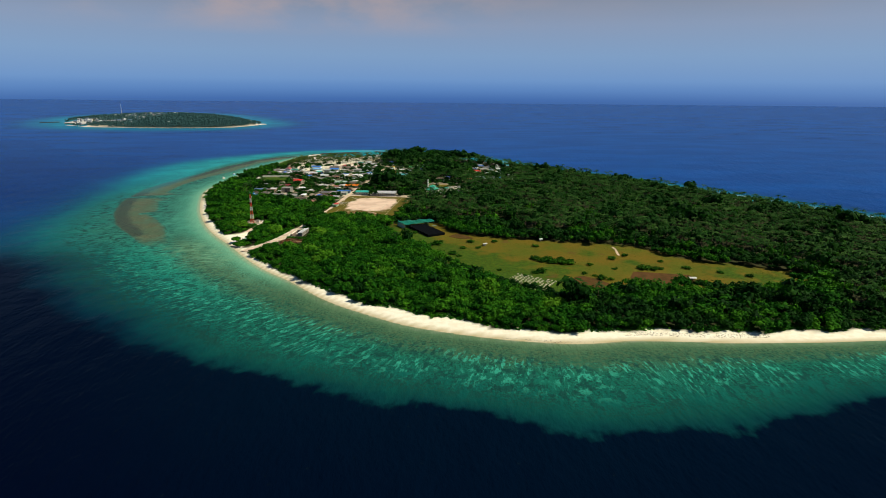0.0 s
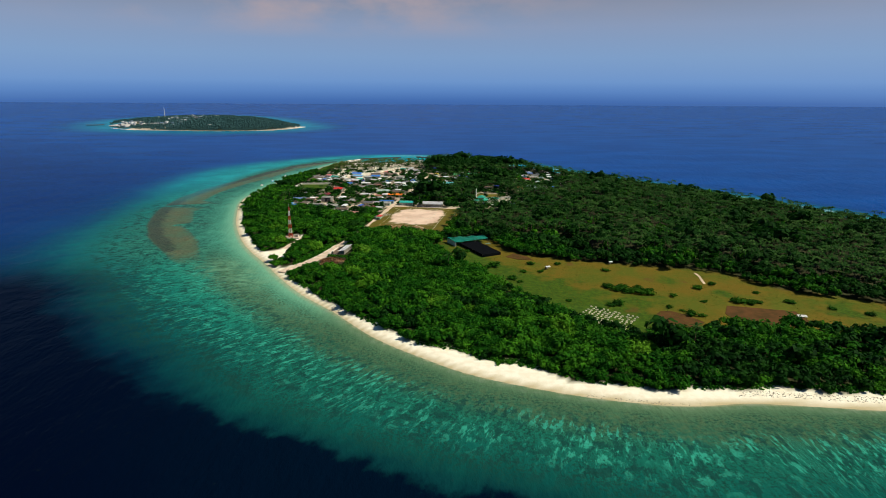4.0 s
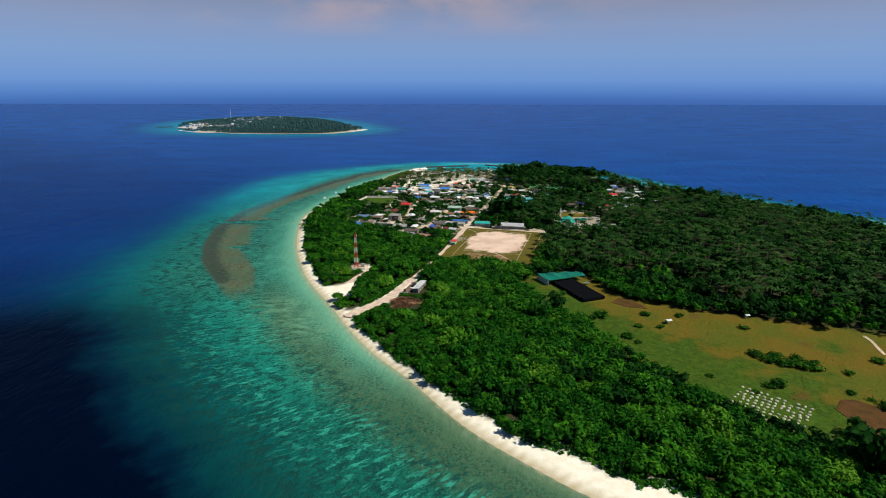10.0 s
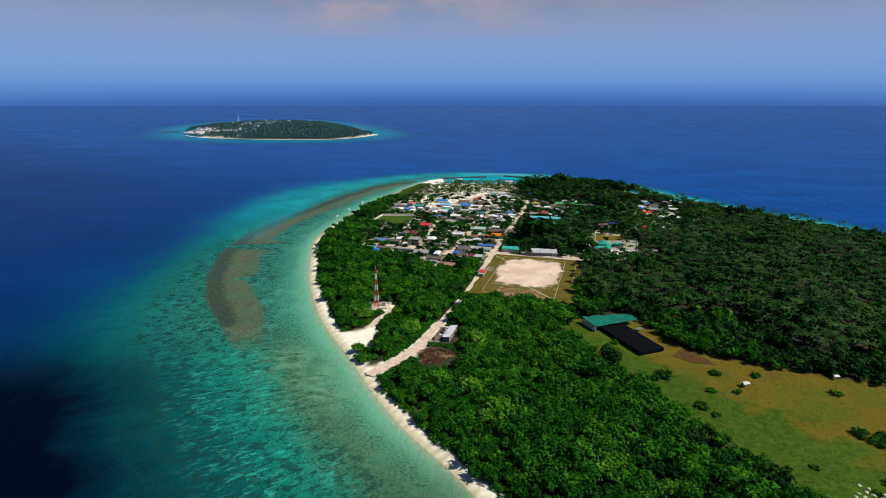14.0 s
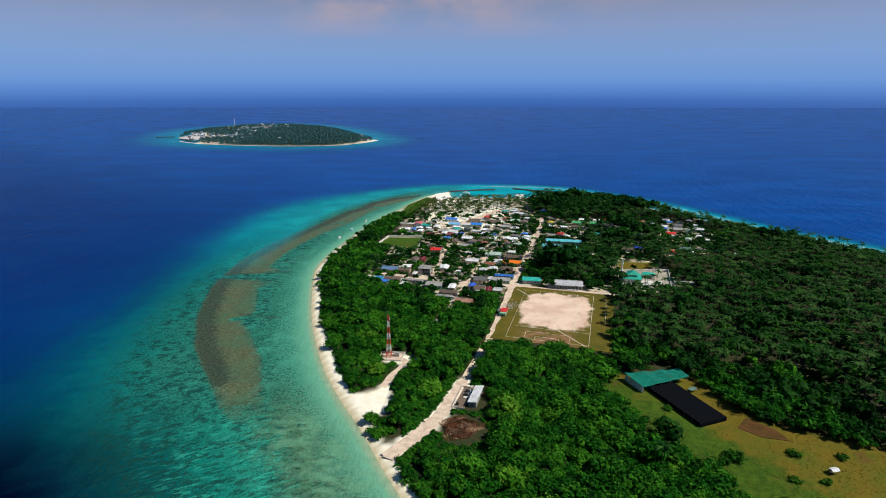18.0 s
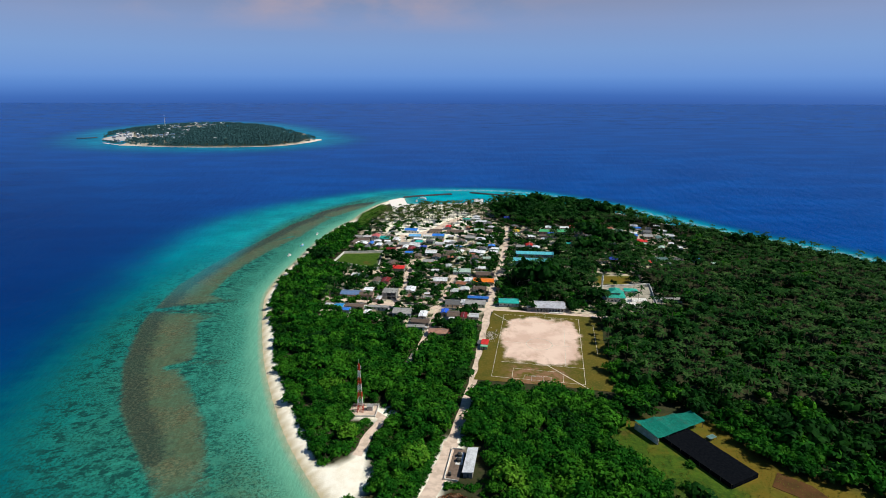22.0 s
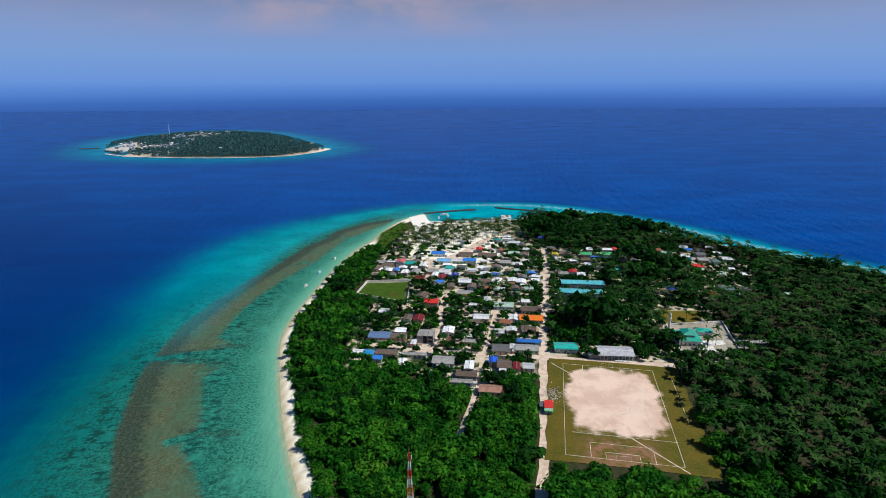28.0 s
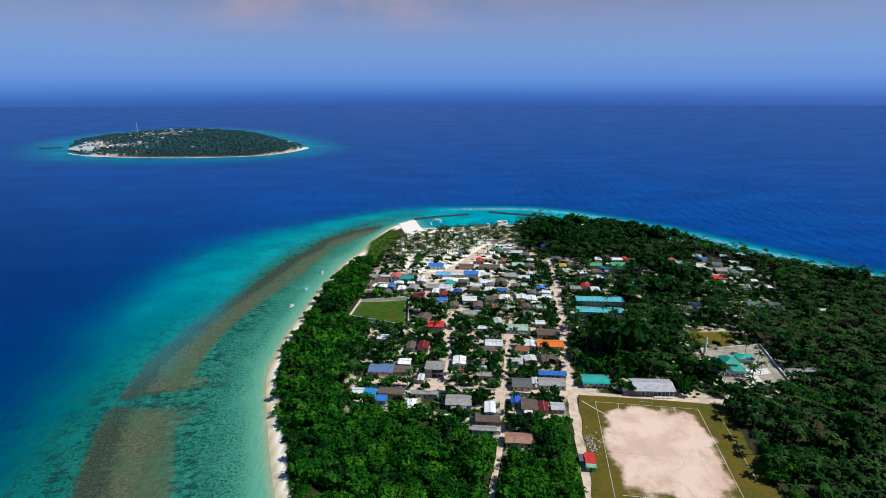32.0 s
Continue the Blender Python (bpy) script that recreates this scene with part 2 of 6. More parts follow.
base = m.mix(m.math("MULTIPLY", m.math("MULTIPLY", brown, south), m.math("MULTIPLY", m.span(m.noise(0.33, 6, 0.72), 0.42, 0.62), 0.45)), base, (0.090, 0.130, 0.062))
# spurs and grooves running out from the shore
spur = m.span(m.noise(1.0, 5, 0.66, (0.42, 0.120, 1), lane), 0.50, 0.60)
broken = m.span(m.noise(0.03, 4), 0.36, 0.58)
band = m.math("MULTIPLY", m.span(u, 0.20, 0.34), m.span(u, 0.80, 0.48))
base = m.mix(m.math("MULTIPLY", m.math("MULTIPLY", spur, band), m.math("MULTIPLY", broken, m.math("MULTIPLY_ADD", south, 0.40, 0.36))), base, (0.040, 0.37, 0.265))
groove = m.span(m.noise(1.0, 5, 0.72, (0.24, 0.115, 1), lane), 0.495, 0.575)
base = m.mix(m.math("MULTIPLY", m.math("MULTIPLY", groove, m.math("MULTIPLY", m.span(u, 0.12, 0.30), m.span(u, 0.95, 0.70))), m.math("MULTIPLY", m.span(m.noise(0.038, 4, 0.5, (1, 1, 1, 40)), 0.28, 0.48), m.math("MULTIPLY_ADD", south, -0.15, 0.90))), base, (0.008, 0.046, 0.040))
mottle = m.math("MULTIPLY", m.span(m.noise(0.26, 6, 0.76, (1, 1.5, 1, 20)), 0.47, 0.60), m.math("MULTIPLY", m.span(u, 0.10, 0.24), m.span(u, 0.72, 0.52)))
base = m.mix(m.math("MULTIPLY", mottle, m.math("MULTIPLY_ADD", south, -0.45, 0.55)), base, (0.012, 0.070, 0.056))
# the exposed reef bank with its dark outer rim
crest = m.attr("crest")
cn = m.math("MULTIPLY_ADD", m.math("SUBTRACT", m.noise(0.07, 6, 0.65), 0.5), 0.9, crest)
stone = m.mix(m.span(m.noise(1.0, 6, 0.75, (0.9, 0.5, 1), lane), 0.38, 0.62), (0.150, 0.138, 0.070), (0.058, 0.066, 0.034))
stone = m.mix(m.span(m.noise(0.035, 4), 0.40, 0.62), stone, (0.085, 0.112, 0.058))
base = m.mix(m.math("MULTIPLY", m.span(cn, -0.10, 0.62), 0.80), base, stone)
rim = m.attr("rim")
base = m.mix(m.math("MULTIPLY", m.span(m.math("MULTIPLY_ADD", m.math("SUBTRACT", m.noise(0.25, 4), 0.5), 1.5, rim), 0.22, 0.80), 0.78), base, m.mix(m.span(m.noise(0.7, 6, 0.75), 0.44, 0.60), (0.014, 0.032, 0.028), (0.062, 0.076, 0.050)))
base = m.mix(m.math("MULTIPLY", m.attr("sandbar"), m.span(m.noise(0.09, 5, 0.6, (1, 1.8, 1, -30)), 0.40, 0.62)), base, (0.130, 0.300, 0.185))
base = m.mix(m.attr("lagoon"), base, m.mix(m.span(m.noise(0.02, 4), 0.35, 0.7), (0.002, 0.24, 0.32), (0.006, 0.38, 0.44)))
# blue of the distant water, partly haze painted into the base colour
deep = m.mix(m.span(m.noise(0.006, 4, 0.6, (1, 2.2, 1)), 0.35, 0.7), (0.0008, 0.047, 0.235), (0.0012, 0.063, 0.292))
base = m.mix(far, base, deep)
caps = m.math("MULTIPLY", m.span(m.noise(0.09, 5, 0.7, (1, 2.6, 1)), 0.755, 0.80), m.span(far, 0.3, 0.9))
base = m.mix(m.math("MULTIPLY", caps, 0.5), base, (0.5, 0.55, 0.6))
surf = m.math("MULTIPLY", m.attr("surf"), m.span(m.noise(0.22, 4), 0.42, 0.6))
base = m.mix(surf, base, (0.62, 0.66, 0.62))
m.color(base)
waves = m.math("ADD", m.noise(0.35, 4, 0.6, (1, 0.45, 1, 25)), m.math("MULTIPLY", m.noise(0.06, 3, 0.5, (1, 0.5, 1, 15)), 2.5))
m.bump(waves, 0.75, 0.8)
SEA = m.m

# ground: coral sand, forest litter, trodden village sand, dry meadow
m = Mat("island_ground", 0.95, 0.15)
sand = m.mix(m.span(m.noise(0.25, 5), 0.35, 0.7), (0.92, 0.86, 0.72), (0.84, 0.76, 0.60))
sand = m.mix(m.attr("wet"), sand, (0.50, 0.41, 0.24))
litter = m.mix(m.span(m.noise(0.35, 5), 0.35, 0.7), (0.045, 0.042, 0.018), (0.022, 0.035, 0.010))
yard = m.mix(m.span(m.noise(0.09, 5), 0.44, 0.58), (0.58, 0.49, 0.36), (0.030, 0.046, 0.012))
mead = m.mix(m.span(m.noise(0.035, 5, 0.6), 0.38, 0.66), (0.142, 0.098, 0.009), (0.080, 0.104, 0.008))
mead = m.mix(m.span(m.noise(0.6, 5, 0.65), 0.45, 0.75), mead, (0.150, 0.118, 0.013))
mead = m.mix(m.span(m.math("MULTIPLY_ADD", m.math("SUBTRACT", m.noise(0.09, 5), 0.5), 2.2, m.attr("lush")), 0.35, 1.10), mead, m.mix(m.span(m.noise(0.4, 6, 0.7), 0.35, 0.65), (0.026, 0.064, 0.004), (0.062, 0.115, 0.007)))
mead = m.mix(m.math("MULTIPLY", m.span(m.noise(0.05, 4), 0.62, 0.75), 0.6), mead, (0.12, 0.050, 0.018))
base = m.mix(m.attr("litter"), sand, litter)
base = m.mix(m.attr("village"), base, yard)
base = m.mix(m.attr("beach_sand"), base, sand)
base = m.mix(m.attr("meadow"), base, mead)
m.color(base)
m.bump(m.noise(1.3, 5), 0.5, 0.25)
GROUND = m.m

m = Mat("coral_road", 0.95, 0.15)
m.color(m.mix(m.span(m.noise(0.3, 5), 0.35, 0.7), (0.70, 0.55, 0.43), (0.50, 0.38, 0.29)))
m.bump(m.noise(2.0, 4), 0.4, 0.05)
ROAD = m.m


# ---- mesh helpers ----


def finish(me, mat, smooth=False):
    me.materials.append(mat)
    if smooth:
        me.polygons.foreach_set("use_smooth", np.ones(len(me.polygons), bool))
    me.update()
    return me


def bulk(name, verts, faces, mat, smooth=False):
    """A mesh from arrays: verts (n, 3), faces (k, 3 or 4)."""
    verts, faces = np.asarray(verts, np.float32), np.asarray(faces, np.int32)
    me = bpy.data.meshes.new(name)
    k, c = faces.shape
    me.vertices.add(len(verts))
    me.vertices.foreach_set("co", verts.ravel())
    me.loops.add(k * c)
    me.loops.foreach_set("vertex_index", faces.ravel())
    me.polygons.add(k)
    me.polygons.foreach_set("loop_start", np.arange(0, k * c, c, dtype=np.int32))
    me.update(calc_edges=True)
    return finish(me, mat, smooth)


def part(name, bm, mat, parent=None, label="", smooth=False):
    """One mesh object from a bmesh or a mesh, under its thing."""
    if isinstance(bm, bmesh.types.BMesh):
        me = bpy.data.meshes.new(name)
        bm.to_mesh(me)
        bm.free()
        finish(me, mat, smooth)
    else:
        me = bm
    ob = new(name, me)
    if parent is not None:
        ob.parent = parent
    if label:
        ob["label"] = label
    return ob


def thing(name, m, label, category, group="", kind=""):
    e = new(name)
    e.matrix_world = m
    return tagged(e, label, category, group, kind)


def box(bm, x0, y0, z0, x1, y1, z1):
    v = [bm.verts.new((x, y, z)) for z in (z0, z1) for x, y in ((x0, y0), (x1, y0), (x1, y1), (x0, y1))]
    for f in ((3, 2, 1, 0), (4, 5, 6, 7), (0, 1, 5, 4), (1, 2, 6, 5), (2, 3, 7, 6), (3, 0, 4, 7)):
        bm.faces.new([v[i] for i in f])
    return bm


def boxes(*rows):
    bm = bmesh.new()
    for r in rows:
        box(bm, *r)
    return bm


def beam(bm, a, b, r, sides=4):
    """A straight bar from a to b."""
    a, b = Vector(a), Vector(b)
    q = (b - a).to_track_quat("Z", "Y")
    ra, rb = (r, r) if isinstance(r, (int, float)) else r
    rings = []
    for p, rr in ((a, ra), (b, rb)):
        rings.append([bm.verts.new(p + q @ Vector((rr * math.cos(t), rr * math.sin(t), 0))) for t in [math.tau * (i + 0.5) / sides for i in range(sides)]])
    for i in range(sides):
        j = (i + 1) % sides
        bm.faces.new((rings[0][i], rings[0][j], rings[1][j], rings[1][i]))
    bm.faces.new(rings[0][::-1])
    bm.faces.new(rings[1])
    return bm


def spline(pts, closed=False, step=8):
    """Catmull-Rom through the points."""
    p = np.array(pts, float)
    n = len(p)
    rows = []
    for i in range(n if closed else n - 1):
        a, b, c, d = (p[(i + k) % n] if closed else p[min(max(i + k, 0), n - 1)] for k in (-1, 0, 1, 2))
        k = max(2, int(np.hypot(*(c - b)) / step))
        for t in np.arange(k) / k:
            rows.append(0.5 * (2 * b + (c - a) * t + (2 * a - 5 * b + 4 * c - d) * t * t + (3 * b - a - 3 * c + d) * t ** 3))
    if not closed:
        rows.append(p[-1])
    return np.array(rows)


def to_line(x, y, line, closed):
    """Least distance to a polyline, with the share of the way along it and the side (positive: left of it)."""
    a = line if closed else line[:-1]
    b = np.roll(line, -1, 0) if closed else line[1:]
    best, along, side = np.full(x.shape, 1e9), np.zeros(x.shape), np.zeros(x.shape)
    for i, (p, q) in enumerate(zip(a, b)):
        dx, dy = q - p
        t = np.clip(((x - p[0]) * dx + (y - p[1]) * dy) / (dx * dx + dy * dy), 0, 1)
        ex, ey = x - p[0] - t * dx, y - p[1] - t * dy
        d = np.hypot(ex, ey)
        k = d < best
        best[k], along[k], side[k] = d[k], (i + t[k]) / len(a), np.sign(dx * ey - dy * ex)[k]
    return best, along, side


def inside(x, y, poly):
    r = np.zeros(x.shape, bool)
    n = len(poly)
    for i in range(n):
        (x0, y0), (x1, y1) = poly[i], poly[(i + 1) % n]
        if y0 == y1:
            continue
        c = ((y0 > y) != (y1 > y)) & (x < (x1 - x0) * (y - y0) / (y1 - y0) + x0)
        r ^= c
    return r


def signed(x, y, poly):
    """Distance to a closed outline, positive inside."""
    d, _, _ = to_line(x, y, poly, True)
    return np.where(inside(x, y, poly), d, -d)


def smooth01(v, a, b):
    t = np.clip((v - a) / (b - a), 0, 1)
    return t * t * (3 - 2 * t)


def wobble(x, y, s, seed=0.0):
    """Cheap smooth variation between -1 and 1."""
    return (np.sin(x * s + 1.7 * np.sin(y * s * 0.7 + seed)) + np.sin(y * s * 1.3 + 1.3 * np.sin(x * s * 0.9 + seed * 2.1)) + np.sin((x + y) * s * 2.1 + seed)) / 3


# ---- plan: shore, reef, clearings, streets ----
SHORE = spline([(274, -84), (237, -86), (193, -77), (146, -58), (118, -38), (88, -11), (57, 29), (31, 59), (7, 94), (-15, 131), (-37, 165), (-54, 195),
                (-70, 230), (-88, 275), (-102, 318), (-113, 356), (-123, 398), (-125, 445), (-121, 500), (-115, 565), (-102, 645), (-88, 690), (-80, 735),
                (-64, 790), (-48, 822), (-28, 843), (-18, 790), (36, 788), (83, 793), (112, 812), (140, 838), (186, 818), (250, 772), (300, 716), (344, 654),
                (378, 612), (425, 562), (482, 482), (535, 405), (580, 330), (622, 258), (660, 180), (688, 90), (662, 2), (590, -58), (500, -86), (400, -92), (330, -90)], True)
REEF = spline([(280, -172), (230, -173), (180, -158), (120, -138), (74, -118), (20, -90), (-36, -50), (-106, 10), (-165, 85), (-215, 180), (-240, 280), (-248, 370), (-256, 450), (-262, 540), (-264, 630), (-250, 708),
               (-204, 786), (-138, 850), (-60, 905), (40, 925), (150, 915), (235, 865), (312, 782), (360, 706), (416, 618), (480, 545), (570, 418), (655, 290), (725, 150), (740, -30), (650, -110), (500, -135), (375, -150)], True)
REEF_BANKS = [([(-206, 363), (-201, 339), (-190, 302), (-178, 268), (-152, 217), (-122, 176), (-96, 140), (-62, 108), (-78, 150), (-98, 200), (-118, 232), (-141, 266), (-138, 284), (-150, 314), (-160, 340), (-151, 357), (-180, 361)], 6),
              ([(-142, 716), (-165, 661), (-179, 592), (-195, 531), (-205, 482), (-211, 429), (-206, 372), (-184, 378), (-150, 388), (-163, 396), (-173, 402), (-175, 440), (-171, 489), (-160, 540), (-140, 603), (-130, 660), (-120, 700)], 7),
              ([(-70, 814), (-108, 786), (-140, 742), (-148, 712), (-118, 706), (-98, 744), (-76, 784)], 4)]
FAR_SHORE = spline([(-1112, 1864), (-1000, 1690), (-838, 1600), (-620, 1570), (-430, 1620), (-352, 1800), (-455, 2030), (-600, 2290), (-780, 2510), (-960, 2600), (-1130, 2520), (-1215, 2280), (-1190, 2040)], True, 40)
MEADOW = spline([(120, 192), (150, 122), (176, 66), (205, 22), (248, -14), (268, 4), (310, 0), (356, -6), (415, -8), (452, 18), (412, 50), (372, 70), (346, 108), (285, 126), (215, 150), (190, 170), (180, 200), (160, 206)], True)
VILLAGE = spline([(-72, 360), (-30, 345), (0, 335), (8, 312), (40, 306), (58, 330), (72, 362), (118, 352), (165, 346), (215, 366), (228, 420), (232, 470), (275, 480), (320, 560), (325, 600), (290, 622), (250, 640), (150, 645), (110, 680), (100, 780),
                  (-15, 785), (-40, 760), (-62, 690), (-72, 600), (-74, 540), (-66, 450)], True)
PITCH_C, PITCH_TURN = (101.0, 299.5), -10.8
WALLED = [(-80, 491), (-32, 468), (-32, 529), (-74.5, 525.5)]
POINT_SCRUB = [(-82, 640), (-84, 690), (-84, 724), (-66, 770), (-55, 792), (-48, 762), (-50, 723), (-62, 690), (-62, 640)]
PALM_GROVE = [(-60, 670), (-48, 712), (-20, 735), (10, 765), (60, 776), (92, 770), (70, 700), (44, 664), (14, 655), (-4, 640), (-30, 642), (-46, 624), (-60, 620)]
MOSQUE_YARD = [(169, 366), (212, 370), (224, 424), (177, 418)]
MOSQUE_GREEN = [(173, 424), (206, 424), (220, 450), (183, 452)]
CLEARING = [(-46, 180), (-36, 163), (-27, 150), (-17, 139), (-11, 141), (-4, 149), (-4, 158), (-6, 170), (-9, 182), (-17, 168), (-30, 165), (-39, 180)]
BEACH_PATH = spline([(4, 107), (8, 116), (15, 127), (26, 151), (38, 193), (48, 235), (57, 282), (68, 352), (75, 395), (84, 445), (94, 490), (103, 541), (109, 575)])
TOWER_PATH = spline([(-12, 174), (-10, 182), (-8, 192), (-2, 207), (-12, 214)])
STREETS = [(BEACH_PATH, 5.6), (spline([(4, 108), (9, 117), (18, 131), (28, 154), (36, 185)]), 8.0), (TOWER_PATH, 5.0),
           (spline([(-62, 388), (-31, 382), (-10, 376), (28, 369), (70, 364), (117, 356), (166, 350)]), 6.5),
           (spline([(8, 270), (12, 286), (20, 318), (28, 367), (34, 395), (42, 437), (51, 480)]), 3.2),
           (spline([(-14, 366), (-5, 397), (-2, 420), (-2, 459), (6, 500)]), 4.2),
           (spline([(-62, 463), (-15, 460), (23, 451), (44, 447), (84, 443)]), 3.6),
           (spline([(-66, 604), (-30, 600), (20, 606), (60, 655)]), 7.0),
           (spline([(-14, 600), (-14, 560), (-20, 520)]), 5.0),
           (spline([(109, 575), (113, 610), (118, 650)]), 4.5),
           (spline([(5, 604), (30, 640), (50, 680), (70, 700)]), 12.0)]


def pitch_frame(x, y):
    a = radians(PITCH_TURN)
    dx, dy = x - PITCH_C[0], y - PITCH_C[1]
    return dx * math.cos(a) + dy * math.sin(a), -dx * math.sin(a) + dy * math.cos(a)


# ---- ground and sea ----


def lines(lo, hi, step, outer):
    core = np.arange(lo, hi + step, step)
    left, right, s = [], [], step
    a, b = lo, core[-1]
    while a > -outer or b < outer:
        s *= 1.22
        a, b = a - s, b + s
        left.append(a)
        right.append(b)
    return np.concatenate([left[::-1], core, right])


def sheet(name, xs, ys, height, mat):
    X, Y = np.meshgrid(xs, ys)
    x, y = X.ravel(), Y.ravel()
    z, values = height(x, y)
    nx, ny = len(xs), len(ys)
    i = np.arange(nx * ny).reshape(ny, nx)
    f = np.stack([i[:-1, :-1], i[:-1, 1:], i[1:, 1:], i[1:, :-1]], -1).reshape(-1, 4)
    me = bulk(name, np.stack([x, y, z], 1), f, mat, True)
    for k, v in values.items():
        a = me.attributes.new(k, "FLOAT", "POINT")
        a.data.foreach_set("value", np.asarray(v, np.float32))
    return new(name, me)


def near_box(x, y, pad):
    return (x > -280 - pad) & (x < 760 + pad) & (y > -190 - pad) & (y < 940 + pad)


def wood_edge(x, y):
    """How far from the water the wood begins."""
    edge = np.where(x < 20, 6.4, 7.2) + 1.8 * wobble(x, y, 0.085) + 1.6 * wobble(x, y, 0.31, 3.0)
    edge = edge + np.where(x > 60, 3.0 * smooth01(y, 40, -20), 0) - np.where(x < 0, 4.5 * np.exp(-((y - 425) / 40) ** 2), 0)
    edge = edge + np.where(x < 0, 1.0 * np.exp(-((y - 330) / 30) ** 2) + 2.5 * np.exp(-((y - 205) / 25) ** 2), 0)
    edge = edge + np.where(x < 0, 1.8 * np.exp(-((y - 290) / 60) ** 2), 0)
    edge = np.where((y > 600) & (x < 60), edge + 8 * smooth01(y, 600, 700), edge)
    edge = edge + np.where((y < 30) & (x > 60), 8.5 * np.exp(-((x - 158) / 42) ** 2) + 3.0 * smooth01(x, 190, 240) + 2.2 * np.sin(x * 0.155 + 0.4) ** 3, 0)
    edge = edge + np.where(x < 0, 4.0 * smooth01(y, 370, 400) * smooth01(y, 500, 450), 0)
    return edge


def ground_height(x, y):
    d = np.full(x.shape, -300.0)
    k = near_box(x, y, 40)
    d[k] = signed(x[k], y[k], SHORE)
    z = np.where(d > 0, 1.35 * np.tanh(d / 6.5) + 0.03 * wobble(x, y, 0.11) * smooth01(d, 2, 8), np.maximum(d * 0.15, -14))
    k2 = (x > -1400) & (x < -200) & (y > 1400) & (y < 2750)
    e = signed(x[k2], y[k2], FAR_SHORE)
    z[k2] = np.where(e > 0, 1.5 * smooth01(e, 0, 14), np.maximum(e * 0.06, -14))
    d[k2] = np.maximum(d[k2], e)
    e = np.maximum(wood_edge(x, y) - 1.5, 3.0)
    lit = smooth01(d - e, 0, 3)
    vil = np.zeros(x.shape)
    mea = np.zeros(x.shape)
    bea = np.where(near_box(x, y, 0), smooth01(np.hypot((x - 14) / 68, (y - 680) / 116), 1.0, 0.85), 0.0)
    bea[k] = np.maximum(bea[k], smooth01(signed(x[k], y[k], np.array(CLEARING, float)), -2, 1))
    q, al, _ = to_line(x[k], y[k], np.array([(-4, 112), (5, 110), (10, 119), (18, 131), (28, 154), (37, 185)], float), False)
    bea[k] = np.maximum(bea[k], smooth01(q, 6.5, 4.5))
    bea[k] = np.maximum(bea[k], smooth01(np.hypot((x[k] + 6) / 13, (y[k] - 211) / 8), 1.0, 0.8))
    vil[k] = smooth01(signed(x[k], y[k], VILLAGE), -3, 6)
    mea[k] = smooth01(signed(x[k], y[k], MEADOW), -6, 4)
    for w in (WALLED, MOSQUE_GREEN, POINT_SCRUB):
        mea[k] = np.maximum(mea[k], smooth01(signed(x[k], y[k], np.array(w, float)), -1, 1))
    lush = 1.25 * smooth01(x + 0.75 * (y - 120), 214, 170)
    for gx0, gy0, gr in ((235, 58, 22), (262, 45, 24), (222, 85, 14), (300, 90, 12), (390, 30, 25), (415, 15, 25), (330, 60, 12)):
        lush = np.maximum(lush, np.exp(-((x - gx0) ** 2 + (y - gy0) ** 2) / gr ** 2))
    for w in (WALLED, POINT_SCRUB):
        lush[k] = np.maximum(lush[k], 1.6 * smooth01(signed(x[k], y[k], np.array(w, float)), -2, 1))
    bea[k] = bea[k] * (1 - smooth01(signed(x[k], y[k], np.array(POINT_SCRUB, float)), -2, 2))
    return z, {"wet": smooth01(d, 4.6, 0.6), "litter": lit, "village": vil, "meadow": mea, "beach_sand": bea, "lush": lush}


ground = tagged(sheet("ground", lines(-140, 700, 4.0, 7000), lines(-100, 860, 4.0, 7000), ground_height, GROUND), "flat coral island ground of sand, litter and dry meadow", "ground", kind="structure")


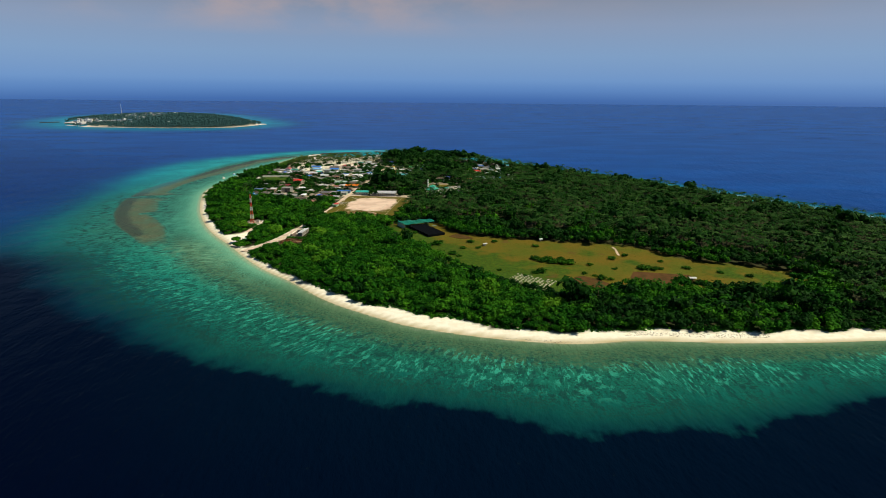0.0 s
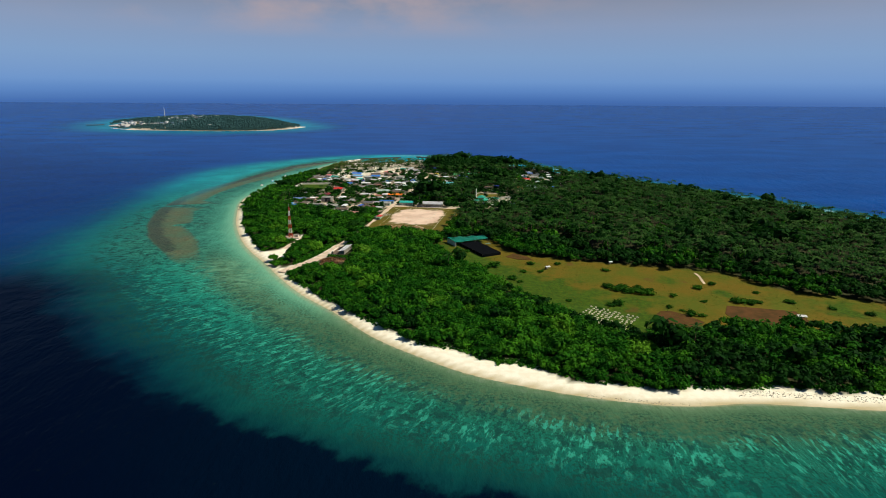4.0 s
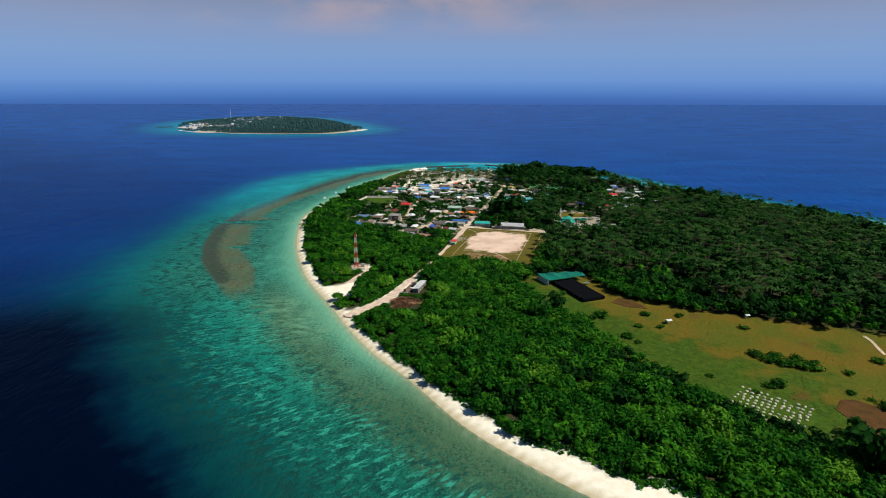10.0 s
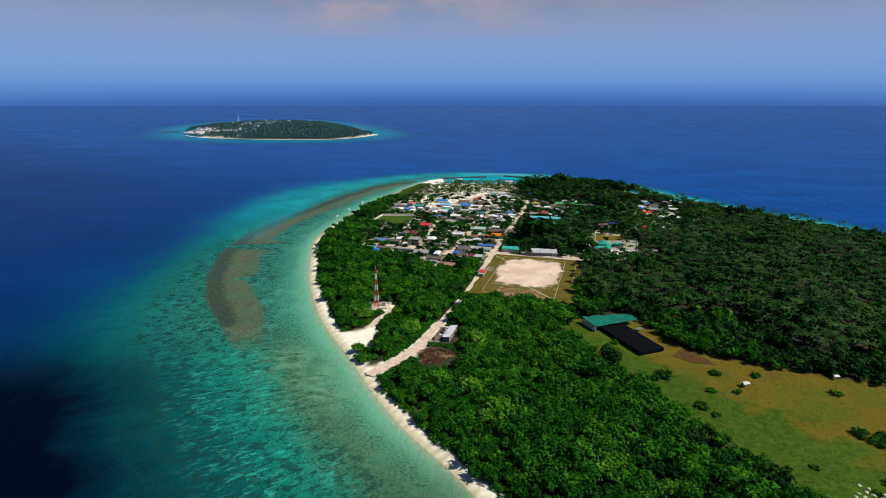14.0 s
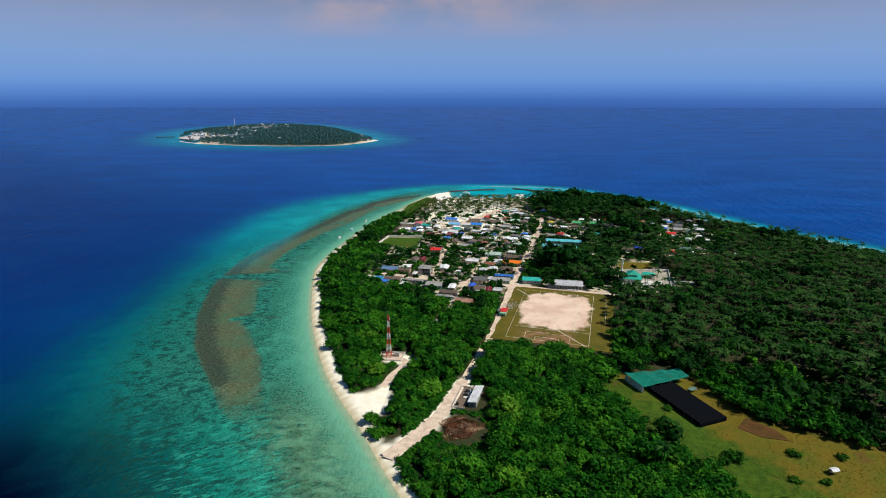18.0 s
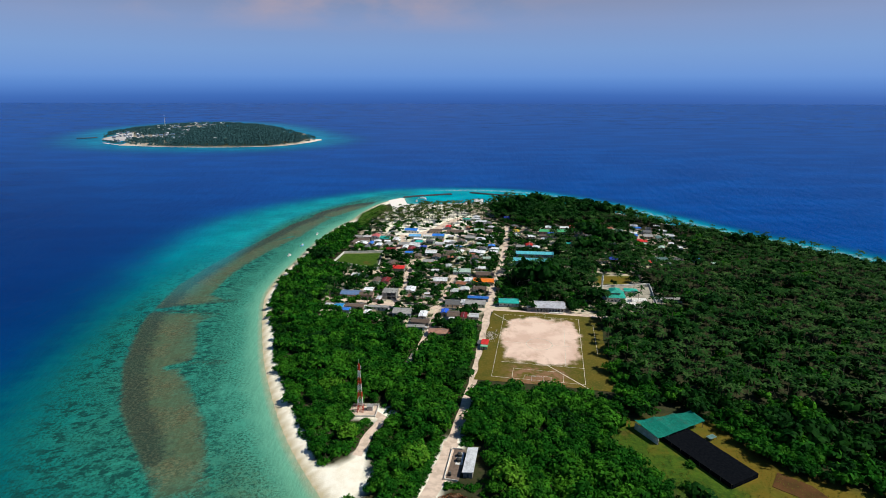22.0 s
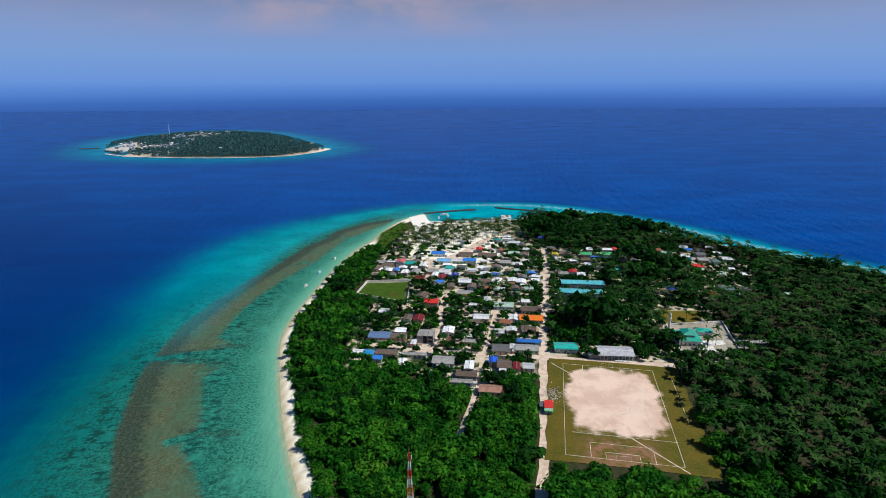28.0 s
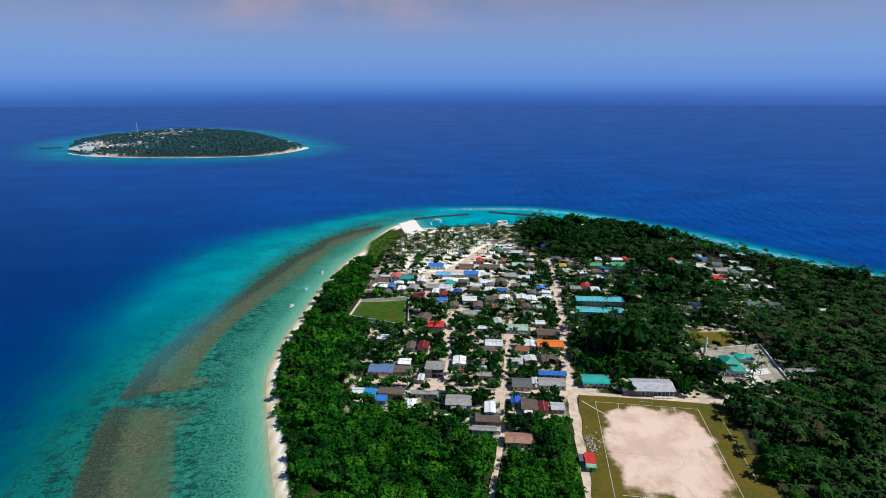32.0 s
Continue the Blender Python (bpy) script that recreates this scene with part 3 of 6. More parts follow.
def sea_height(x, y):
    s = np.full(x.shape, 1e4)
    k = near_box(x, y, 330)
    d = signed(x[k], y[k], SHORE)
    e = signed(x[k], y[k], REEF)
    u = np.full(x.shape, 3.6)
    out_d = np.maximum(-d, 0)
    run, gap = np.zeros(x.shape), np.full(x.shape, 400.0)
    q, share, _ = to_line(x[k], y[k], SHORE, True)
    run[k] = share * np.hypot(*(np.roll(SHORE, -1, 0) - SHORE).T).sum()
    gap[k] = out_d
    u[k] = np.where(e > 0, out_d / (out_d + np.maximum(e, 0.01)), 1 - e / 130.0)
    s[k] = out_d
    k2 = (x > -1700) & (x < 100) & (y > 1200) & (y < 3000)
    e2 = -signed(x[k2], y[k2], FAR_SHORE)
    u[k2] = np.minimum(u[k2], 1.15 + np.maximum(e2, 0) / 60.0)
    s[k2] = np.minimum(s[k2], np.maximum(e2, 0) + 6)
    cr = np.full(x[k].shape, -1.0)
    rim_k = np.zeros(x[k].shape)
    for bank, outer in REEF_BANKS:
        sd = signed(x[k], y[k], np.array(bank, float))
        q, al, _ = to_line(x[k], y[k], np.array(bank[:outer], float), False)
        soft_in = 5.0 + 17.0 * smooth01(q - sd, 2, 10)
        cr = np.maximum(cr, np.minimum(np.clip(0.3 + sd / np.where(sd > 0, soft_in, 6.0), -1, 1), 1.15 - q / 50))
        rim_k = np.maximum(rim_k, np.exp(-((q - 5.0) / 10.0) ** 2) * smooth01(sd, -4, 1))
    for gully, w in (([(-150, 268), (-132, 279), (-112, 284)], 3.0), ([(-185, 560), (-150, 600)], 2.0)):
        q, _, _ = to_line(x[k], y[k], np.array(gully, float), False)
        cr = cr - 0.9 * np.exp(-(q / w) ** 2)
    for seam in ([(-206, 377), (-176, 383), (-146, 391)], [(-203, 364), (-180, 366), (-149, 357)], [(-150, 281), (-132, 275), (-112, 277)]):
        q, _, _ = to_line(x[k], y[k], np.array(seam, float), False)
        rim_k = np.maximum(rim_k, 0.6 * np.exp(-(q / 4.0) ** 2))
    crest = np.full(x.shape, -1.0)
    crest[k] = cr
    rim = np.zeros(x.shape)
    rim[k] = rim_k
    lag = np.zeros(x.shape)
    lag[k] = np.maximum(smooth01(e, -25, 8) * smooth01(x[k] + 0.15 * (y[k] - 800), -70, 30) * smooth01(y[k] + 0.35 * x[k], 690, 800), smooth01(e, -30, 5) * smooth01(x[k] + y[k], 700, 830) * 0.5)
    lag *= smooth01(y + x * 1.2, 520, 700)
    lag[k] = np.maximum(lag[k], 0.62 * smooth01(y[k], 320, 600) * (x[k] < 60) * smooth01(u[k], 0.42, 0.60) * smooth01(u[k], 1.5, 0.8))
    lag[k2] = np.maximum(lag[k2], 0.85 * smooth01(e2, 300, -10) ** 1.8)
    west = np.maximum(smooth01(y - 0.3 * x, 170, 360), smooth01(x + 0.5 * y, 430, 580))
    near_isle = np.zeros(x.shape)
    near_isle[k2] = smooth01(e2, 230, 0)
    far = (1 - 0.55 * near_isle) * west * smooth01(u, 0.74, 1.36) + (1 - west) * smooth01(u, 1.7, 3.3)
    # blue rises northward: depth, plus distance haze and vignette put into the colour
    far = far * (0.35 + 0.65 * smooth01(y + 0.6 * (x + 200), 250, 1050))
    surf = smooth01(s, 5.0, 0.0) * 0.10
    bar = np.zeros(x.shape)
    for bx, by, br in ((-26, 110, 24), (-48, 126, 20), (-14, 92, 22)):
        bar = np.maximum(bar, 0.8 * np.exp(-((x - bx) ** 2 + (y - by) ** 2) / br ** 2))
    sx = smooth01(x + y * 0.62, 560, 640)
    surf[k] = np.maximum(surf[k], np.exp(-((e - 14) / 5.0) ** 2) * 0.55 * sx[k])
    return np.zeros(x.shape), {"reef": u, "open_sea_haze": far, "crest": crest, "rim": rim, "lagoon": lag, "surf": surf, "sandbar": bar, "shore_run": run, "shore_gap": gap, "south": smooth01(y - 0.35 * x, 235, 130), "ledge": smooth01(x, -50, 70) * smooth01(y, 70, -10)}


sea_x = np.unique(np.concatenate([np.arange(-1750, 100, 40.0), lines(-340, 800, 5.0, 7000)]).round(1))
sea_y = np.unique(np.concatenate([np.arange(1200, 3000, 30.0), lines(-260, 1010, 5.0, 7000)]).round(1))
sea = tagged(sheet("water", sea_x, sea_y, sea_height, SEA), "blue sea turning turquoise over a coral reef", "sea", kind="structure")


def ribbon(name, line, width, z, mat, label):
    n = len(line)
    t = np.gradient(line, axis=0)
    t /= np.hypot(t[:, 0], t[:, 1])[:, None] + 1e-9
    nrm = np.stack([-t[:, 1], t[:, 0]], 1)
    w = width / 2 * (1 + 0.22 * wobble(line[:, 0], line[:, 1], 0.19))[:, None]
    a, b = line + nrm * w, line - nrm * w
    v = np.concatenate([np.c_[a, np.full(n, z)], np.c_[b, np.full(n, z)]])
    i = np.arange(n - 1)
    f = np.stack([i + n, i + n + 1, i + 1, i], 1)
    return tagged(new(name, bulk(name, v, f, mat)), label, "road", kind="structure")


for i, (line, width) in enumerate(STREETS):
    ribbon("road_%d" % (i + 1), line, width, 1.405 + 0.006 * i, ROAD, "pale unpaved coral sand lane with ragged edges")


# ---- trees ----
rng = np.random.default_rng(7)


def blob(r, squash, seed):
    """A low, lumpy ball, for the shaded heart of a crown."""
    bm = bmesh.new()
    bmesh.ops.create_icosphere(bm, subdivisions=1, radius=r)
    g = np.random.default_rng(seed)
    v = np.array([p.co for p in bm.verts]) * g.uniform(0.65, 1.25, (len(bm.verts), 1))
    v[:, 2] *= squash
    f = np.array([[p.index for p in q.verts] for q in bm.faces])
    bm.free()
    return v, f


def leaf_quads(pos, nrm, size, g):
    """Folded four-cornered leaf sprays as triangle pairs."""
    n = len(pos)
    ref = g.normal(size=(n, 3))
    a = np.cross(nrm, ref)
    a /= np.linalg.norm(a, axis=1)[:, None] + 1e-9
    b = np.cross(nrm, a)
    s = size[:, None]
    droop = nrm * s * 0.28
    v = np.stack([pos - a * s - droop * 0.6, pos - b * s * 0.62, pos + a * s - droop, pos + b * s * 0.62], 1).reshape(-1, 3)
    i = np.arange(n) * 4
    f = np.concatenate([np.stack([i, i + 1, i + 3], 1), np.stack([i + 1, i + 2, i + 3], 1)])
    return v, f


def crown(seed, lobes=7, leaves=170, leaf=0.85, r=4.4, h=3.4, core=True):
    """Vertices and triangles of a broad crown whose underside is at z = 0."""
    g = np.random.default_rng(seed)
    V, F, n0 = [], [], 0
    ang = g.uniform(0, math.tau) + np.arange(lobes) * 2.4
    rad = r * 0.62 * np.sqrt((np.arange(lobes) + 0.3) / lobes)
    cen = np.stack([np.cos(ang) * rad, np.sin(ang) * rad, h * (0.62 - 0.32 * (rad / r)) + g.uniform(-0.4, 0.5, lobes)], 1)
    lr = g.uniform(0.34, 0.52, lobes) * r
    if core:
        for i in range(lobes):
            v, f = blob(lr[i] * 0.64, 0.75, seed * 31 + i)
            V.append(v + cen[i])
            F.append(f + n0)
            n0 += len(v)
    k = g.integers(0, lobes, leaves)
    d = g.normal(size=(leaves, 3))
    d[:, 2] = np.abs(d[:, 2]) * 1.0 - 0.20
    d /= np.linalg.norm(d, axis=1)[:, None]
    pos = cen[k] + d * (lr[k] * g.uniform(0.72, 1.08, leaves))[:, None] * np.array([1, 1, 0.8])
    nrm = d + g.normal(size=(leaves, 3)) * 0.45 + np.array([0, 0, 0.35])
    nrm /= np.linalg.norm(nrm, axis=1)[:, None]
    v, f = leaf_quads(pos, nrm, leaf * g.uniform(0.55, 1.2, leaves), g)
    V.append(v)
    F.append(f + n0)
    return np.concatenate(V), np.concatenate(F)


def palm_head(seed, fronds=13, steps=4, length=4.6):
    """Arching fronds from the origin, each with two drooping blades along a rib."""
    g = np.random.default_rng(seed)
    V, F, n0 = [], [], 0
    for i in range(fronds):
        a = math.tau * i / fronds * 2.618 + g.uniform(-0.3, 0.3)
        up = g.uniform(0.1, 1.15)
        ln = length * g.uniform(0.8, 1.1)
        out = np.array([math.cos(a), math.sin(a), 0])
        sid = np.array([-math.sin(a), math.cos(a), 0])
        rows = []
        for k in range(steps + 1):
            t = k / steps
            p = out * ln * (t - 0.12 * t * t) + np.array([0, 0, ln * (up * t - (0.36 + 0.5 * up) * t * t)])
            w = 0.60 * math.sin(math.pi * min(1, 0.12 + t * 0.86)) ** 0.7 * ln / 4.6
            rows += [p + sid * w - np.array([0, 0, w * 0.4]), p, p - sid * w - np.array([0, 0, w * 0.4])]
        V.append(np.array(rows))
        for k in range(steps):
            o = n0 + 3 * k
            F += [(o, o + 1, o + 4), (o, o + 4, o + 3), (o + 1, o + 2, o + 5), (o + 1, o + 5, o + 4)]
        n0 += len(rows)
    return np.concatenate(V), np.array(F)


def trunk_mesh(name, height, r0, r1, lean=0.0, limbs=0, seed=0):
    g = random.Random(seed)
    bm = bmesh.new()
    p = Vector((0, 0, -0.3))
    for k in range(3):
        q = Vector((lean * ((k + 1) / 3) ** 1.6, g.uniform(-0.1, 0.1), height * (k + 1) / 3))
        beam(bm, p, q, (r0 + (r1 - r0) * k / 3, r0 + (r1 - r0) * (k + 1) / 3), 5)
        p = q
    for k in range(limbs):
        a = math.tau * k / limbs + g.uniform(-0.4, 0.4)
        beam(bm, (0, 0, height * 0.6), (math.cos(a) * height * 0.55, math.sin(a) * height * 0.55, height * 1.1), (r1 * 0.8, r1 * 0.3), 4)
    me = bpy.data.meshes.new(name)
    bm.to_mesh(me)
    bm.free()
    return finish(me, BARK)


def scatter(name, variants, places, mat, label, category):
    """Many alike plants joined as one mesh. places: x, y, z, scale, turn."""
    pick = rng.integers(0, len(variants), len(places))
    V, F, n0 = [], [], 0
    for k, (v, f) in enumerate(variants):
        q = places[pick == k]
        if not len(q):
            continue
        c, s = np.cos(q[:, 4])[:, None], np.sin(q[:, 4])[:, None]
        sc = q[:, 3][:, None]
        x = (v[None, :, 0] * c - v[None, :, 1] * s) * sc + q[:, 0][:, None]
        y = (v[None, :, 0] * s + v[None, :, 1] * c) * sc + q[:, 1][:, None]
        z = v[None, :, 2] * sc * q[:, 5][:, None] + q[:, 2][:, None]
        V.append(np.stack([x, y, z], -1).reshape(-1, 3))
        F.append((f[None] + (n0 + np.arange(len(q)) * len(v))[:, None, None]).reshape(-1, 3))
        n0 += len(q) * len(v)
    return tagged(new(name, bulk(name, np.concatenate(V), np.concatenate(F), mat)), label, category, kind="stuff")


HOUSES = []  # centre, half sizes and turn of every roof, to keep trees off


def free_of_roofs(x, y, pad, front=0.0):
    ok = np.ones(x.shape, bool)
    for cx, cy, w, d, a in HOUSES:
        dx, dy = x - cx, y - cy
        u, v = dx * math.cos(a) + dy * math.sin(a), -dx * math.sin(a) + dy * math.cos(a)
        ok &= (np.abs(u) > w / 2 + pad) | (v > d / 2 + pad) | (v < -d / 2 - pad - front)
    return ok


WOODLOTS = [[(84, 384), (165, 372), (172, 425), (182, 455), (160, 470), (105, 470), (92, 450)], [(150, 462), (232, 458), (250, 500), (238, 560), (168, 560), (160, 515), (148, 490)], [(150, 560), (262, 545), (270, 590), (205, 596), (150, 590)],
            [(0, 312), (34, 300), (62, 310), (58, 330), (20, 322)]]


def plant_island():
    s = 6.3
    X, Y = np.meshgrid(np.arange(-125, 690, s), np.arange(-95, 850, s))
    X[1::2] += s / 2
    x, y = X.ravel() + rng.uniform(-3.0, 3.0, X.size), Y.ravel() + rng.uniform(-3.0, 3.0, X.size)
    d = signed(x, y, SHORE)
    k = d > 2.5
    x, y, d = x[k], y[k], d[k]
    edge = wood_edge(x, y)
    k = d > edge
    me_d, vi_d = signed(x, y, MEADOW), signed(x, y, VILLAGE)
    k &= me_d < 1 + 2.5 * wobble(x, y, 0.12)
    pu, pv = pitch_frame(x, y)
    k &= ~((pu > -40) & (pu < 46 + 3 * wobble(x, y, 0.2)) & (pv > -66 + 3 * wobble(x, y, 0.15)) & (pv < 62))
    for i, (line, width) in enumerate(STREETS):
        q, _, _ = to_line(x, y, line, False)
        k &= q > width / 2 + np.where(y > 330, 1.1, 5.6 if i == 1 else 3.6)
    for w in (WALLED, MOSQUE_YARD, MOSQUE_GREEN, POINT_SCRUB):
        k &= signed(x, y, np.array(w, float)) < (-4.0 if w is WALLED else -1.5)
    k &= np.hypot((x - 38) / 17, (y - 130) / 25) > 1
    k &= ~((x > -26) & (x < 14) & (y > 98) & (y < 134))
    k &= ~((x > 28) & (x < 54) & (y > 146) & (y < 184))
    k &= ~((np.abs(x + 8) < 14) & (np.abs(y - 209) < 10))
    k &= (signed(x, y, np.array(CLEARING, float)) < -2.8)
    k &= ~((x > -60) & (x < 0) & (y > 735))
    k &= ~((x > 308) & (x < 362) & (y > -2) & (y < 38)) & ~((x > 258) & (x < 293) & (y > -7) & (y < 28)) & ~((x > 209) & (x < 255) & (y > -6) & (y < 38) & (np.abs((x - 232) * 0.64 + (y - 15) * 0.77) < 16))
    k &= ~((vi_d > 0) & (y > 545) & (x < 70) & (rng.random(x.shape) < np.where(y > 625, 0.45, 0.50)))
    gap = rng.random(x.shape)
    in_v = vi_d > 2
    for w in WOODLOTS:
        in_v &= ~inside(x, y, w)
    k &= ~in_v | ((gap < 0.86) & free_of_roofs(x, y, 2.3, np.where((y > 560) & (x > 100), 9.0, 3.4)))
    k &= free_of_roofs(x, y, 3.0) | in_v
    return x[k], y[k], d[k], in_v[k]


# ---- village houses ----
ROOFS = {
    "red": ((0.62, 0.030, 0.022), "bright red"), "darkred": ((0.22, 0.018, 0.020), "dark red"), "redpale": ((0.55, 0.12, 0.12), "faded red"),
    "white": ((0.88, 0.89, 0.90), "white"), "palegrey": ((0.68, 0.69, 0.69), "pale grey"), "grey": ((0.33, 0.32, 0.30), "weathered grey"),
    "darkgrey": ((0.13, 0.13, 0.13), "dark grey"), "brown": ((0.16, 0.115, 0.085), "rusty brown"), "rust": ((0.38, 0.14, 0.07), "rust-coloured"),
    "zinc": ((0.46, 0.46, 0.49), "zinc-grey"), "terracotta": ((0.36, 0.19, 0.13), "terracotta"), "orange": ((0.80, 0.19, 0.012), "vivid orange"), "yellow": ((0.75, 0.55, 0.03), "yellow"),
    "blue": ((0.035, 0.20, 0.68), "blue"), "brightblue": ((0.03, 0.36, 0.85), "bright sky-blue"), "lightblue": ((0.18, 0.45, 0.75), "light blue"),
    "navy": ((0.02, 0.055, 0.36), "dark blue"), "tarpblue": ((0.015, 0.10, 0.62), "crumpled blue sheeted"), "bluegrey": ((0.12, 0.20, 0.36), "blue-grey"),
    "teal": ((0.03, 0.42, 0.36), "teal green"), "tealgrey": ((0.12, 0.22, 0.20), "grey-green"), "green": ((0.10, 0.52, 0.20), "bright green"),
    "palegreen": ((0.45, 0.60, 0.50), "pale green"), "turquoise": ((0.13, 0.58, 0.66), "turquoise"), "seagreen": ((0.022, 0.40, 0.29), "sea-green"),
}
ROOF_MAT = {}


def roof_mat(key):
    if key not in ROOF_MAT:
        c = ROOFS[key][0]
        m = Mat(key + "_roofing_sheet", 0.5, 0.35)
        tc2 = m.n.new("ShaderNodeTexCoord").outputs["Object"]
        sx = m.n.new("ShaderNodeSeparateXYZ")
        m.l.new(tc2, sx.inputs[0])
        a = m.mix(m.span(m.noise(0.5, 5), 0.35, 0.7), c, tuple(v * 0.72 for v in c))
        sheetrow = m.math("FRACT", m.math("MULTIPLY", sx.outputs[0], 0.9))
        a = m.mix(m.math("MULTIPLY", m.span(sheetrow, 0.93, 0.99), 0.35), a, (0.10, 0.08, 0.06))
        a = m.mix(m.math("MULTIPLY", m.span(m.noise(0.22, 5, 0.6), 0.55, 0.75), 0.45), a, (0.17, 0.12, 0.085))
        hs = m.n.new("ShaderNodeHueSaturation")
        m.l.new(a, hs.inputs["Color"])
        m.l.new(m.math("MULTIPLY_ADD", m.random(), 0.35, 0.80), hs.inputs["Value"])
        m.color(hs.outputs[0])
        m.bump(m.math("SINE", m.math("MULTIPLY", sx.outputs[0], 24.0)), 0.5, 0.03)
        ROOF_MAT[key] = m.m
    return ROOF_MAT[key]


WALLS = [worn("plaster_" + n, c, 0.4, 0.8) for n, c in (("white", (0.80, 0.78, 0.73)), ("cream", (0.58, 0.50, 0.36)), ("green", (0.38, 0.50, 0.40)), ("blue", (0.34, 0.46, 0.55)), ("bare", (0.32, 0.30, 0.27)), ("pink", (0.55, 0.36, 0.30)))]
CONCRETE = worn("bare_concrete", (0.34, 0.33, 0.31), 0.5, 0.6)
COPING = worn("limewashed_wall", (0.82, 0.79, 0.73), 0.28, 0.5)
DOOR = worn("painted_door", (0.10, 0.13, 0.15), 0.2, 2.0, 0.5)
STEEL = worn("galvanised_steel", (0.45, 0.47, 0.50), 0.25, 1.5, 0.4, metal=0.6)
WHITE = worn("white_paint", (0.78, 0.78, 0.76), 0.2, 0.8, 0.6)
RED = worn("red_paint", (0.55, 0.055, 0.022), 0.15, 0.8, 0.55)
m = Mat("dark_glass", 0.12, 0.5)
m.color(m.mix(m.span(m.noise(0.6), 0.4, 0.6), (0.02, 0.025, 0.03), (0.05, 0.06, 0.065)))
GLASS = m.m
GRID_TURN = -7.0
wall_pick = random.Random(5)
PANE = {}


def opening_mesh(kind, w, h):
    """A framed shutter or door leaf standing 6 cm proud of the wall, facing -y."""
    key = (kind, round(w, 1), round(h, 1))
    if key not in PANE:
        bm = boxes((-w / 2, -0.06, 0, w / 2, 0.02, h))
        bm.normal_update()
        front = min(bm.faces, key=lambda f: f.normal.y)
        bmesh.ops.inset_individual(bm, faces=[front], thickness=0.09, depth=-0.03)
        me = bpy.data.meshes.new(kind)
        bm.to_mesh(me)
        bm.free()
        PANE[key] = finish(me, GLASS if kind == "window" else DOOR)
    return PANE[key]


def add_openings(h, w, d, height, storeys=1, every=3.2):
    for side, (length, off, turn) in enumerate(((w, -d / 2, 0), (w, -d / 2, 180), (d, -w / 2, 90), (d, -w / 2, -90))):
        n = max(1, int(length / every))
        for s in range(storeys):
            for i in range(n):
                x = (i + 0.5) * length / n - length / 2
                is_door = side == 0 and s == 0 and i == n // 2
                me = opening_mesh("door", 1.0, 2.05) if is_door else opening_mesh("window", 1.2, 1.1)
                o = new("door" if is_door else "window", me)
                o.parent = h
                r = Matrix.Rotation(radians(turn), 4, "Z")
                o.matrix_local = r @ Matrix.Translation((x, off, (0.05 if is_door else 1.0) + s * height / storeys))


def gable(w, d, z, rise, over=0.45, t=0.10, along=True):
    """Two roof slopes with thickness and overhang; the ridge runs along x or y."""
    bm = bmesh.new()
    L, B = (w, d) if along else (d, w)
    x0, x1, yb = -L / 2 - over, L / 2 + over, B / 2 + over
    drop = rise * over / (B / 2)
    prof = [(-yb, z - drop), (0, z + rise), (yb, z - drop), (yb, z - drop + t), (0, z + rise + t), (-yb, z - drop + t)]
    rings = []
    for x in (x0, x1):
        rings.append([bm.verts.new((x, p, q) if along else (-p, x, q)) for p, q in prof])
    for i in range(6):
        j = (i + 1) % 6
        bm.faces.new((rings[0][i], rings[0][j], rings[1][j], rings[1][i]))
    for r in rings:
        bm.faces.new((r[0], r[1], r[4], r[5]))
        bm.faces.new((r[1], r[2], r[3], r[4]))
    bmesh.ops.recalc_face_normals(bm, faces=bm.faces)
    return bm


def gable_walls(w, d, z, rise, along=True):
    bm = bmesh.new()
    L, B = (w, d) if along else (d, w)
    prof = [(-B / 2, -0.4), (B / 2, -0.4), (B / 2, z), (0, z + rise - 0.02), (-B / 2, z)]
    rings = [[bm.verts.new((x, p, q) if along else (-p, x, q)) for p, q in prof] for x in (-L / 2, L / 2)]
    for i in range(5):
        j = (i + 1) % 5
        bm.faces.new((rings[0][i], rings[0][j], rings[1][j], rings[1][i]))
    bm.faces.new(rings[0][::-1])
    bm.faces.new(rings[1])
    bmesh.ops.recalc_face_normals(bm, faces=bm.faces)
    return bm


BASE = 1.42


annex = random.Random(31)


